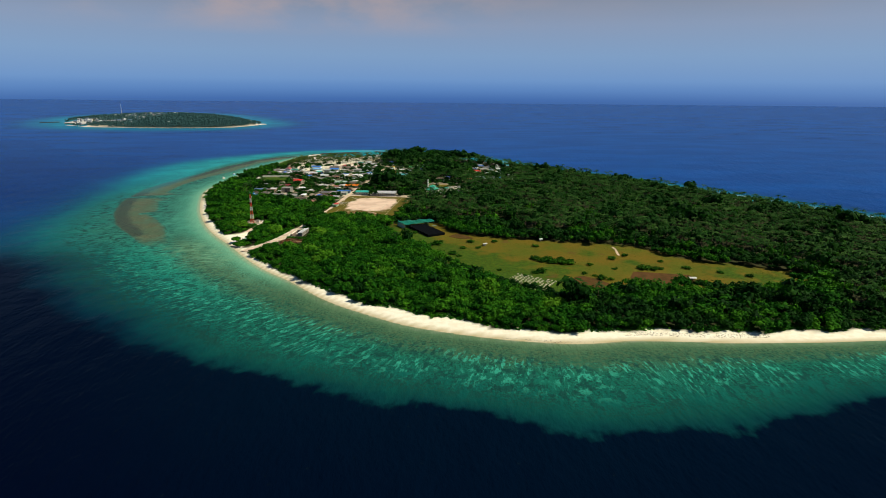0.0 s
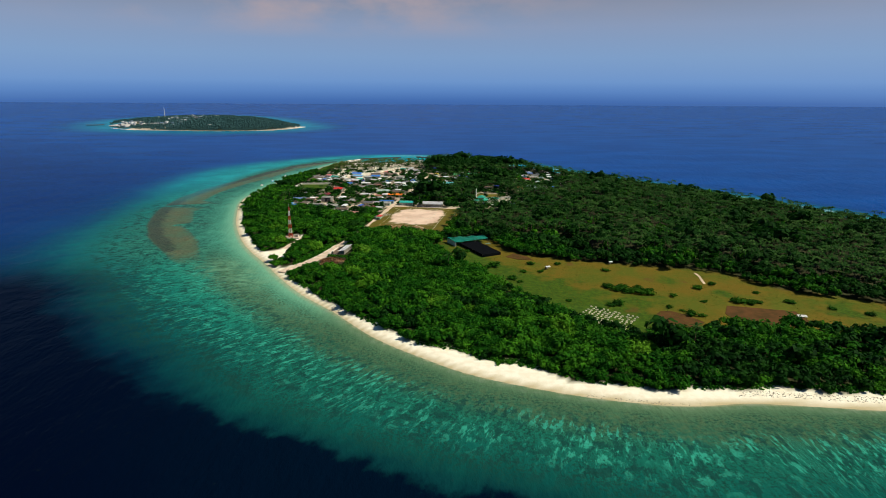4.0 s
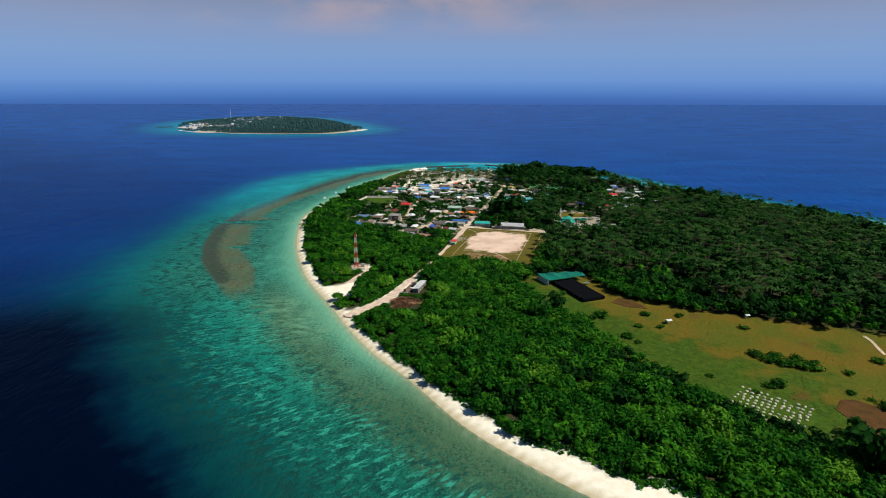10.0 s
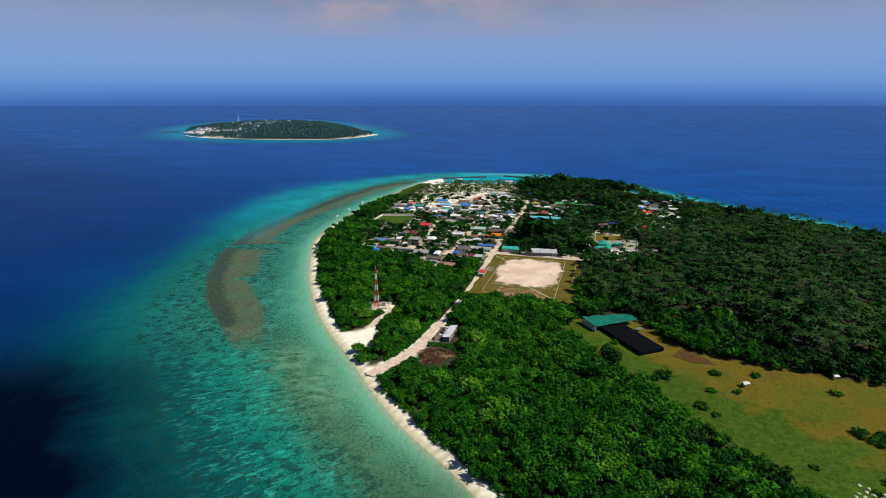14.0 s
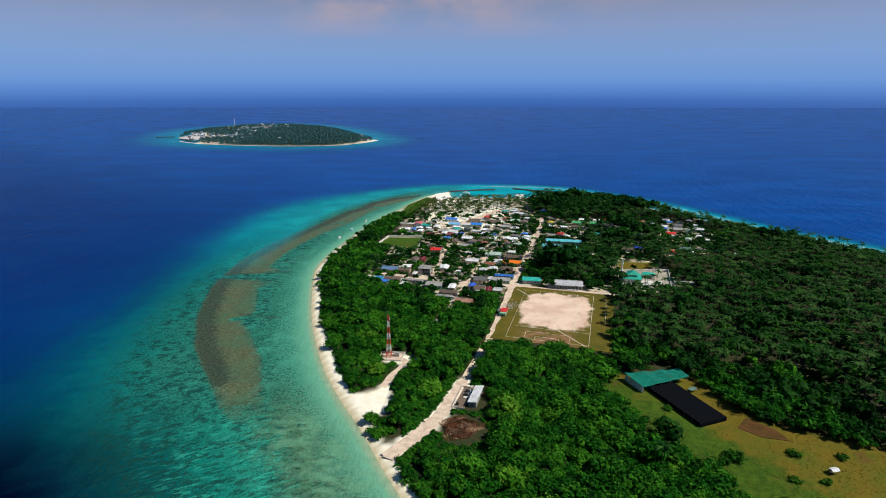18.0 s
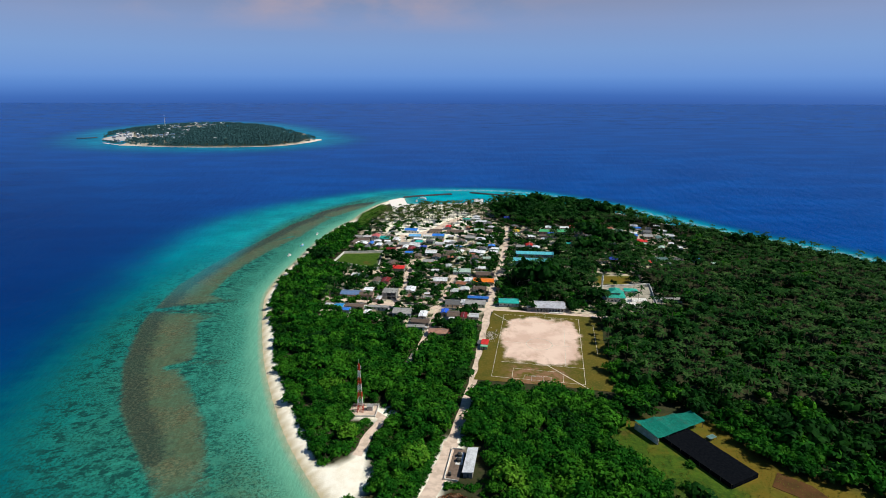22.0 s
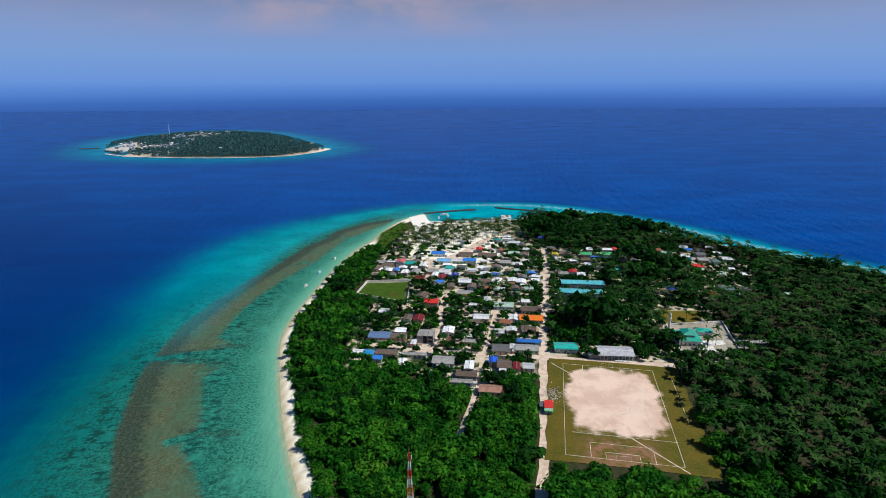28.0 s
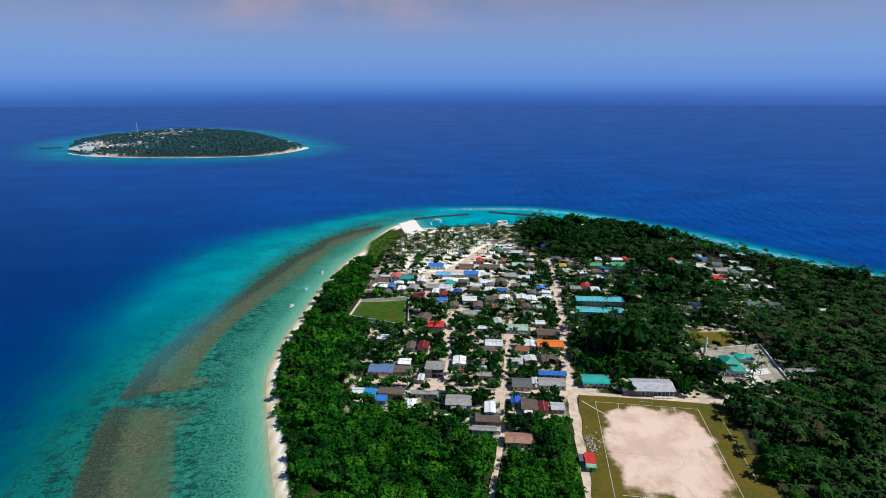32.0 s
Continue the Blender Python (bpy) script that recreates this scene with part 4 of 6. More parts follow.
def lean_to(h, w, d, x, y, turn):
    """A low kitchen or porch against one wall: its walls, sloping sheet roof and front posts."""
    side = annex.choice((-90, 90, 0, 180))
    length, off = (w, d / 2) if side in (0, 180) else (d, w / 2)
    ln, dp = length * annex.uniform(0.45, 0.85), annex.uniform(2.0, 3.2)
    x0 = annex.uniform(0, length - ln) - length / 2
    key = annex.choice(("grey", "brown", "zinc", "rust", "palegrey", "darkgrey", "white"))
    m4 = Matrix.Rotation(radians(side), 4, "Z") @ Matrix.Translation((x0, -off, 0))
    c = pose(x, y, 0, 0, 0, turn) @ m4 @ Vector((ln / 2, -dp / 2, 0))
    if any(abs(c.x - q[0]) < (q[2] + ln) / 2 and abs(c.y - q[1]) < (q[3] + dp) / 2 for q in HOUSES):
        return
    part("lean_to_wall", boxes((0.1, -dp + 0.3, -0.4, ln - 0.1, 0.02, 1.95)), WALLS[annex.randrange(len(WALLS))], h).matrix_local = m4
    bm = bmesh.new()
    p = [(0, 0.06, 2.62), (ln, 0.06, 2.62), (ln, -dp, 2.06), (0, -dp, 2.06)]
    lo, up = [bm.verts.new(q) for q in p], [bm.verts.new((q[0], q[1], q[2] + 0.08)) for q in p]
    bm.faces.new(lo)
    bm.faces.new(up[::-1])
    for i in range(4):
        bm.faces.new((lo[i], up[i], up[(i + 1) % 4], lo[(i + 1) % 4]))
    bmesh.ops.recalc_face_normals(bm, faces=bm.faces)
    part("lean_to_roof", bm, roof_mat(key), h, ROOFS[key][1] + " sheet lean-to roof").matrix_local = m4
    for px in (0.15, ln - 0.15):
        part("lean_to_post", boxes((px - 0.06, -dp + 0.1, -0.3, px + 0.06, -dp + 0.22, 2.07)), BARK, h).matrix_local = m4


def house(x, y, w, d, height, key, turn=None, wall=None, label=None, name="house", rise=None):
    turn = GRID_TURN if turn is None else turn
    w, d = max(w - 0.9, 3.2), max(d - 0.9, 3.2)
    look_name = ROOFS[key][1]
    h = thing(name, pose(x, y, BASE, 0, 0, turn), label or "%s house with a %s sheet-metal roof" % ("two-storey" if height > 5.5 else "low village", look_name), "house", "village houses")
    along = w >= d * 0.8
    rise = rise or (0.26 if key not in ("white", "palegrey") else 0.17) * (d if along else w) * 0.5
    body = wall or WALLS[wall_pick.randrange(len(WALLS))]
    part("wall", gable_walls(w, d, height, rise, along), body, h)
    top = part("roof", gable(w, d, height, rise, along=along), roof_mat(key), h, look_name + " ribbed sheet roof")
    L = (w if along else d) / 2 + 0.45
    zr = height + rise + 0.10
    part("ridge_cap", boxes((-L, -0.16, zr - 0.05, L, 0.16, zr + 0.04) if along else (-0.16, -L, zr - 0.05, 0.16, L, zr + 0.04)), STEEL, top)
    add_openings(h, w, d, height, 2 if height > 5.5 else 1)
    if name == "house" and annex.random() < 0.6:
        lean_to(h, w, d, x, y, turn)
    HOUSES.append((x, y, w + 0.9, d + 0.9, radians(turn)))
    return h


house(-10, 463, 12.1, 11.7, 5.0, "red")
house(-50, 446, 8.3, 9.0, 3.0, "white")
house(-20, 430, 8.1, 12.0, 3.2, "darkred")
house(-29, 431, 6.4, 12.0, 3.0, "brown")
house(-33, 406, 8.7, 8.8, 3.0, "white")
house(-48, 397, 16.8, 12.0, 3.2, "bluegrey")
house(-22, 384, 4.3, 8.4, 3.0, "white")
house(-61, 369, 7.8, 7.1, 3.0, "palegrey")
house(-53, 368, 7.8, 7.7, 3.0, "brightblue")
house(-46, 360, 7.0, 6.8, 3.0, "blue")
house(-40, 368, 16.3, 7.7, 3.0, "brown")
house(-28, 354, 5.5, 8.1, 3.0, "white")
house(-20, 365, 17.1, 4.5, 3.0, "grey")
house(-8, 339, 5.4, 5.0, 2.6, "white")
house(4, 405, 9.0, 12.0, 3.5, "white")
house(5, 389, 5.1, 8.1, 3.0, "rust")
house(0, 355, 15.5, 12.0, 3.2, "grey")
house(31, 432, 13.2, 10.9, 3.0, "white")
house(52, 458, 17.2, 12.0, 3.2, "palegreen")
house(71, 428, 19.3, 11.8, 3.5, "orange")
house(57, 430, 8.5, 11.0, 3.0, "palegrey")
house(74, 448, 17.3, 12.0, 3.2, "brown")
house(72, 467, 7.8, 7.9, 3.0, "white")
house(43, 403, 7.7, 9.2, 3.0, "palegrey")
house(19, 386, 9.1, 6.0, 3.0, "grey")
house(19, 395, 5.2, 4.5, 3.0, "white")
house(63, 385, 18.2, 6.2, 3.2, "blue")
house(60, 374, 17.2, 10.1, 3.0, "grey")
house(41, 374, 12.6, 12.0, 3.0, "darkgrey")
house(50, 376, 4.6, 8.3, 3.0, "white")
house(34, 355, 5.9, 9.2, 3.0, "tarpblue")
house(41, 349, 10.0, 11.8, 3.0, "brown")
house(49, 346, 5.2, 11.1, 3.0, "darkred")
house(57, 346, 8.1, 8.6, 3.0, "palegrey")
house(15, 336, 14.1, 9.3, 3.2, "brown")
house(12, 326, 13.7, 5.1, 3.0, "grey")
house(17, 342, 6.4, 12.0, 6.0, "white")
house(29, 316, 14.6, 9.6, 3.2, "terracotta")
house(-5, 618, 16.2, 12.0, 3.5, "blue")
house(-45, 579, 9.5, 12.0, 6.0, "redpale")
house(-34, 578, 11.9, 12.0, 4.0, "teal")
house(-58, 575, 13.6, 12.0, 3.0, "brown")
house(-21, 572, 7.0, 12.0, 4.0, "white")
house(1, 588, 14.9, 12.0, 4.0, "lightblue")
house(29, 591, 14.5, 12.0, 3.5, "blue")
house(42, 633, 8.4, 12.0, 3.5, "red")
house(26, 616, 16.3, 12.0, 3.0, "brown")
house(50, 613, 21.3, 12.0, 3.0, "brown")
house(-10, 555, 12.1, 12.0, 3.0, "grey")
house(2, 553, 12.3, 12.0, 3.0, "palegrey")
house(-48, 559, 5.7, 11.8, 3.0, "blue")
house(-39, 551, 7.2, 12.0, 3.0, "white")
house(-23, 531, 10.5, 12.0, 4.0, "darkred")
house(-8, 540, 6.3, 12.0, 4.0, "white")
house(-1, 535, 7.6, 12.0, 3.0, "darkred")
house(-3, 521, 8.5, 7.4, 3.0, "blue")
house(12, 538, 7.6, 12.0, 3.5, "navy")
house(21, 519, 12.6, 12.0, 4.0, "white")
house(27, 507, 8.7, 12.0, 3.0, "brown")
house(39, 512, 10.1, 11.7, 3.0, "brown")
house(19, 490, 11.5, 10.1, 3.0, "grey")
house(67, 523, 8.8, 12.0, 3.5, "white")
house(75, 519, 9.2, 12.0, 3.5, "white")
house(67, 584, 12.1, 12.0, 3.0, "grey")
house(80, 618, 12.8, 11.7, 3.0, "palegreen")
house(91, 613, 9.3, 11.5, 3.0, "brown")
house(85, 664, 16.9, 12.0, 3.0, "palegrey")
house(125, 608, 7.5, 11.6, 4.0, "yellow")
house(138, 617, 11.1, 11.9, 3.0, "brown")
house(160, 612, 12.8, 11.9, 3.5, "green")
house(169, 632, 8.4, 10.9, 3.0, "white")
house(185, 611, 19.1, 12.0, 3.5, "green")
house(189, 631, 11.4, 9.1, 3.0, "white")
house(198, 631, 4.8, 11.1, 3.5, "red")
house(177, 594, 10.9, 12.0, 3.0, "navy")
house(121, 545, 10.3, 9.1, 3.0, "grey")
house(132, 550, 8.1, 10.7, 3.0, "red")
house(138, 539, 8.4, 12.0, 3.0, "white")
house(153, 573, 7.0, 12.0, 3.0, "white")
house(177, 557, 7.6, 7.7, 3.0, "teal")
house(122, 685, 7.8, 12.0, 3.0, "navy")
house(203, 614, 13.4, 12.0, 3.0, "darkgrey")
house(215, 613, 8.2, 12.0, 3.0, "red")
house(229, 620, 10.6, 12.0, 3.0, "white")
house(252, 616, 12.4, 10.9, 3.0, "palegreen")
house(247, 626, 6.6, 9.3, 3.0, "rust")
house(287, 610, 10.3, 12.0, 3.0, "darkgrey")
house(281, 590, 11.3, 12.0, 3.0, "grey")
house(292, 582, 7.8, 12.0, 3.0, "tealgrey")
house(308, 592, 10.9, 12.0, 3.0, "palegrey")
house(266, 567, 11.5, 12.0, 3.0, "red")
house(212, 498, 8.6, 10.5, 3.0, "navy")
house(200, 492, 10.8, 9.6, 3.0, "brown")
house(244, 484, 7.6, 9.7, 3.0, "red")
house(262, 497, 13.3, 10.9, 3.0, "tealgrey")

# more of the crowded blocks between the lanes
pick = random.Random(14)
tones = ["grey", "brown", "palegrey", "white", "white", "darkgrey", "palegreen", "brown", "blue", "rust", "white", "teal"]


def crowd(x0, y0, x1, y1, pitch_x, pitch_y, chance):
    yy = y0
    while yy < y1:
        xx = x0
        while xx < x1:
            w, d = pick.uniform(7, 13), pick.uniform(6, 10)
            px, py = xx + pick.uniform(-2, 2), yy + pick.uniform(-2, 2)
            key, roll = pick.choice(tones), pick.random()
            clear = roll < chance and all(math.hypot(px - q[0], py - q[1]) > (w + q[2]) / 2 * 0.80 + 1.8 for q in HOUSES)
            for line, width in STREETS:
                clear = clear and float(to_line(np.array([px]), np.array([py]), line, False)[0][0]) > width / 2 + d / 2 + 0.8
            if clear and float(signed(np.array([px]), np.array([py]), np.array(WALLED, float))[0]) < -8.5:
                house(px, py, w, d, pick.choice((2.8, 3.0, 3.2, 3.4)), key, GRID_TURN + pick.choice((0, 0, -14, 12, 83, 97, 78)))
            xx += pitch_x
        yy += pitch_y


crowd(-66, 500, 92, 592, 12, 11, 0.62)
crowd(-60, 395, 78, 490, 14, 13, 0.26)
crowd(112, 590, 315, 640, 14, 12, 0.6)
crowd(55, 620, 105, 700, 13, 12, 0.6)
crowd(228, 480, 320, 580, 17, 15, 0.25)

# ---- landmarks of the village ----


def long_hall(x, y, w, d, height, key, turn, label, name, wall, columns=0):
    h = house(x, y, w, d, height, key, turn, wall, label, name)
    for i in range(columns):
        px = (i + 0.5) * (w - 1) / columns - (w - 1) / 2
        part("post", boxes((px - 0.14, -d / 2 - 1.3, -0.3, px + 0.14, -d / 2 - 1.02, height - 0.25)), WHITE, h)
    if columns:
        bm = bmesh.new()
        box(bm, -w / 2, -d / 2 - 1.6, height - 0.24, w / 2, -d / 2 + 0.2, height - 0.12)
        part("veranda_roof", bm, roof_mat(key), h)
    return h


long_hall(120.5, 366, 25, 14, 4.2, "zinc", -5, "long grey-roofed sports hall beside the football pitch", "sports_hall", CONCRETE, 10)
bm = gable(6.5, 9.0, 3.0, 1.3, over=0.3, along=False)
hall = bpy.data.objects["sports_hall"]
part("annexe_wall", boxes((-3.1, -4.3, -0.4, 3.1, 4.3, 3.0)), CONCRETE, hall).matrix_local = Matrix.Translation((-15.4, -2.0, 0))
part("annexe_roof", bm, roof_mat("palegrey"), hall, "pale sheet roof of the annexe").matrix_local = Matrix.Translation((-15.4, -2.0, 0))
part("stage", boxes((-1, -9.8, -0.4, 10, -8.4, 0.7)), COPING, hall, "pale concrete terrace step")
long_hall(88, 376, 17, 10, 3.6, "teal", -4, "green-roofed clubhouse by the pitch road", "clubhouse", WALLS[0], 5)
long_hall(124, 483, 38, 10, 6.4, "turquoise", -8, "long two-storey school block with turquoise roof", "school_block", WALLS[3], 11)
long_hall(131, 507, 40, 10, 6.4, "turquoise", -6, "rear school block with turquoise roof", "school_block", WALLS[3], 12)

# unfinished concrete house
h = thing("unfinished_house", pose(-13, 393, BASE, 0, 0, GRID_TURN), "bare concrete two-storey house under construction", "house", "village houses")
for z in (0.0, 3.1, 6.2):
    part("floor_slab", boxes((-6.2, -6, z - 0.1, 6.2, 6, z + 0.14)), CONCRETE, h)
for i in range(4):
    for j in range(3):
        px, py = -5.8 + i * 3.87, -5.6 + j * 5.6
        part("column", boxes((px - 0.2, py - 0.2, -0.4, px + 0.2, py + 0.2, 7.0)), CONCRETE, h)
for z in (0.14, 3.24):
    part("infill_wall", boxes((-5.6, 1.4, z, 5.6, 1.6, z + 2.8)), CONCRETE, h)
    for r in ((-5.9, -5.4, z, -5.7, 5.4, z + 1.2), (5.7, -5.4, z, 5.9, 5.4, z + 2.8), (-5.6, -5.7, z, -1.6, -5.5, z + 2.8), (2.0, -5.7, z, 5.6, -5.5, z + 1.1)):
        part("infill_wall", boxes(r), CONCRETE, h)
HOUSES.append((-13, 393, 13, 13, radians(GRID_TURN)))

# kiosk by the pitch: red roof with a green lower slope
h = thing("kiosk", pose(61.5, 295.5, BASE, 0, 0, PITCH_TURN), "small pitch-side stand with a red roof and green awning", "kiosk")
part("wall", boxes((-2.2, -4.2, -0.3, 2.2, 6.4, 2.7)), WALLS[2], h)
part("roof", boxes((-2.6, -1.6, 2.72, 2.6, 6.9, 2.92)), roof_mat("red"), h, "bright red roof")
part("awning", boxes((-2.6, -4.9, 2.50, 2.6, -1.62, 2.64)), roof_mat("green"), h, "green front awning")
# flat dark grey slab along the stand's left side
part("side_shelter", boxes((-5.4, 0.2, 2.1, -2.62, 6.4, 2.22)), roof_mat("darkgrey"), h, "flat dark slab on two posts")
for px, py in ((-5.2, 0.4), (-5.2, 6.2)):
    part("post", boxes((px - 0.06, py - 0.06, -0.3, px + 0.06, py + 0.06, 2.1)), STEEL, h)
part("door", opening_mesh("door", 1.0, 2.05), DOOR, h).matrix_local = Matrix.Translation((0, -4.22, 0.05))
HOUSES.append((60, 296, 9, 12, radians(PITCH_TURN)))

dg = np.random.default_rng(17)
dx, dy = dg.normal(67.5, 3.2, 260), dg.normal(314, 4.0, 260)
dn = dg.normal(size=(260, 3)) * 0.6 + np.array([0, 0, 1.0])
dn /= np.linalg.norm(dn, axis=1)[:, None]
v, f = leaf_quads(np.stack([dx, dy, 1.75 + 0.5 * dg.random(260)], 1), dn, dg.uniform(0.2, 0.7, 260), dg)
tagged(new("timber_debris", bulk("timber_debris", v, f, worn("bleached_timber", (0.62, 0.55, 0.45), 0.5, 1.0, 0.9))), "bleached timber and sheet debris beside the kiosk", "debris", kind="stuff")

# mosque: hipped sea-green roof in two tiers, annexe, minaret, yard wall
mq = thing("mosque", pose(181.5, 389.5, BASE, 0, 0, -9), "white mosque with a two-tier sea-green hipped roof", "mosque")


def hip(w, d, z, rise, ridge, over=0.8, t=0.12):
    bm = bmesh.new()
    a, b = w / 2 + over, d / 2 + over
    low = [bm.verts.new((sx * a, sy * b, z)) for sx, sy in ((-1, -1), (1, -1), (1, 1), (-1, 1))]
    lo2 = [bm.verts.new((sx * a, sy * b, z + t)) for sx, sy in ((-1, -1), (1, -1), (1, 1), (-1, 1))]
    r = [bm.verts.new((0, s * ridge / 2, z + rise)) for s in (-1, 1)]
    bm.faces.new(low[::-1])
    for i in range(4):
        bm.faces.new((low[i], low[(i + 1) % 4], lo2[(i + 1) % 4], lo2[i]))
    bm.faces.new((lo2[0], lo2[1], r[0]))
    bm.faces.new((lo2[1], lo2[2], r[1], r[0]))
    bm.faces.new((lo2[2], lo2[3], r[1]))
    bm.faces.new((lo2[3], lo2[0], r[0], r[1]))
    return bm


part("wall", boxes((-7.6, -9.0, -0.4, 7.6, 9.0, 4.2)), WALLS[0], mq)
part("lower_roof", hip(15.2, 18, 4.2, 2.4, 8), roof_mat("seagreen"), mq, "sea-green ribbed roof")
part("clerestory", boxes((-4.0, -5.4, 5.0, 4.0, 5.4, 7.2)), WALLS[0], mq)
part("upper_roof", hip(8.0, 10.8, 7.2, 2.4, 4), roof_mat("seagreen"), mq, "sea-green ribbed roof")
part("annexe_wall", boxes((10.8, 11.4, -0.4, 20.8, 18.0, 3.2)), WALLS[0], mq)
o = part("annexe_roof", hip(10.0, 6.6, 3.2, 1.5, 1.5), roof_mat("seagreen"), mq)
o.matrix_local = Matrix.Translation((15.8, 14.7, 0))
add_openings(mq, 15.2, 18, 4.2, 1, 2.6)
HOUSES.append((188, 396, 32, 30, radians(-9)))
house(227, 382, 20, 5.5, 2.8, "grey", 2, None, "long low grey-roofed shed behind the mosque", "shed")
mn = thing("minaret", pose(176.5, 411, BASE, 0, 0, -9), "slim white minaret with a balcony and pointed cap", "minaret")
bm = bmesh.new()
beam(bm, (0, 0, -0.4), (0, 0, 12.5), (0.95, 0.75), 8)
part("shaft", bm, WHITE, mn)
bm = bmesh.new()
beam(bm, (0, 0, 9.4), (0, 0, 9.8), (1.5, 1.5), 8)
part("balcony", bm, WHITE, mn)
bm = bmesh.new()
beam(bm, (0, 0, 12.5), (0, 0, 14.6), (0.95, 0.05), 8)
part("cap", bm, WHITE, mn)


def wall_run(name, pts, height, thick, mat, label, closed=True, kind=""):
    """A yard wall with piers and a coping, panel by panel."""
    e = thing(name, pose(0, 0, BASE), label, "wall", "", kind)
    n = len(pts)
    for i in range(n if closed else n - 1):
        a, b = Vector((*pts[i], 0)), Vector((*pts[(i + 1) % n], 0))
        ln = (b - a).length
        k = max(1, round(ln / 7))
        ang = math.atan2(b.y - a.y, b.x - a.x)
        for j in range(k):
            p = part("panel", boxes((0.06, -thick / 2, -0.4, ln / k - 0.06, thick / 2, height)), mat, e)
            p.matrix_local = Matrix.Translation(a + (b - a) * j / k) @ Matrix.Rotation(ang, 4, "Z")
            p = part("pier", boxes((-0.18, -thick / 2 - 0.06, -0.4, 0.18, thick / 2 + 0.06, height + 0.12)), mat, e)
            p.matrix_local = Matrix.Translation(a + (b - a) * j / k + Vector((0, 0, 0))) @ Matrix.Rotation(ang, 4, "Z")
    return e


wall_run("mosque_yard_wall", MOSQUE_YARD, 1.5, 0.6, COPING, "pale rendered wall round the mosque yard")
wall_run("field_wall", WALLED, 2.3, 0.5, COPING, "whitewashed wall round a grass field")
def slab(name, poly, z, t, mat, label, category="paving", kind="structure"):
    bm = bmesh.new()
    a = [bm.verts.new((x, y, z)) for x, y in poly]
    f = bm.faces.new(a)
    r = bmesh.ops.extrude_face_region(bm, geom=[f])
    for v in r["geom"]:
        if isinstance(v, bmesh.types.BMVert):
            v.co.z -= t
    bmesh.ops.recalc_face_normals(bm, faces=bm.faces)
    return tagged(part(name, bm, mat), label, category, kind=kind)


for pts in ([(-60, 378), (-34, 375)], [(-58, 393.5), (-16, 384)], [(-28, 466), (-19, 465)], [(6, 448), (38, 443)], [(2, 372.5), (24, 370)], [(34, 366), (64, 359)], [(34, 374), (66, 369)], [(10, 460), (40, 454.5)],
            [(54, 452), (80, 448)], [(-64, 598), (-20, 596)], [(112, 560), (118, 590)], [(72, 470), (86, 466)], [(236, 520), (300, 545)], [(222, 535), (262, 560)]):
    wall_run("yard_wall", pts, 1.5, 0.2, COPING, "stained pale coral-stone yard wall along a lane", False)
slab("mosque_yard", [(169.5, 366.5), (211.5, 370.5), (223.5, 423.5), (177.5, 417.5)], 1.62, 0.4, worn("mossy_yard_paving", (0.40, 0.36, 0.28), 0.55, 0.25, 0.9), "mossy worn paving of the mosque yard")
slab("mosque_walk", [(187, 371), (196, 372), (197, 381), (208, 383), (209, 390), (190, 389)], 1.66, 0.3, COPING, "pale paved walk in front of the mosque")

# ---- football pitch ----
m = Mat("worn_turf", 0.95, 0.15)
oc = m.n.new("ShaderNodeTexCoord").outputs["Object"]
ox = m.n.new("ShaderNodeSeparateXYZ")
m.l.new(oc, ox.inputs[0])
bare = m.math("MAXIMUM", m.math("DIVIDE", m.math("ABSOLUTE", m.math("SUBTRACT", ox.outputs[0], 1.0)), 29.0), m.math("DIVIDE", m.math("ABSOLUTE", m.math("SUBTRACT", ox.outputs[1], 9.0)), 40.0))
round_ = m.math("SQRT", m.math("ADD", m.math("POWER", m.math("DIVIDE", m.math("SUBTRACT", ox.outputs[0], 1.0), 33.0), 2.0), m.math("POWER", m.math("DIVIDE", m.math("SUBTRACT", ox.outputs[1], 9.0), 46.0), 2.0)))
bare = m.math("MULTIPLY_ADD", m.math("ADD", bare, round_), 0.5, m.math("MULTIPLY", m.math("SUBTRACT", m.noise(0.09, 5), 0.5), 0.55))
turf = m.mix(m.span(m.noise(0.08, 5), 0.35, 0.68), (0.115, 0.090, 0.010), (0.072, 0.074, 0.008))
turf = m.mix(m.span(m.noise(0.7, 4), 0.45, 0.75), turf, (0.150, 0.110, 0.022))
near_goal = m.math("MULTIPLY", m.span(ox.outputs[1], -30, -40), m.span(m.math("ABSOLUTE", ox.outputs[0]), 26, 12))
turf = m.mix(m.math("MULTIPLY", near_goal, m.span(m.noise(0.2, 4), 0.35, 0.6)), turf, (0.24, 0.13, 0.07))
dust = m.mix(m.span(m.noise(0.06, 5), 0.38, 0.66), (0.76, 0.57, 0.45), (0.62, 0.43, 0.33))
dust = m.mix(m.math("MULTIPLY", m.span(m.noise(0.16, 6, 0.65, (1, 0.5, 1)), 0.50, 0.72), 0.5), dust, (0.46, 0.30, 0.21))
m.color(m.mix(m.span(bare, 0.97, 0.83), turf, dust))
m.bump(m.noise(1.5, 4), 0.3, 0.06)
TURF = m.m
CHALK = worn("worn_white_line", (0.78, 0.70, 0.56), 0.55, 0.5, 0.9, 0.1)
PM = pose(*PITCH_C, 0, 0, 0, PITCH_TURN)
bm = bmesh.new()
gx, gy = np.linspace(-39, 46, 18), np.linspace(-58, 57, 24)
vv = [[bm.verts.new((x + 0.6 * math.sin(y), y + 0.7 * math.sin(x * 1.3), 1.60)) for x in gx] for y in gy]
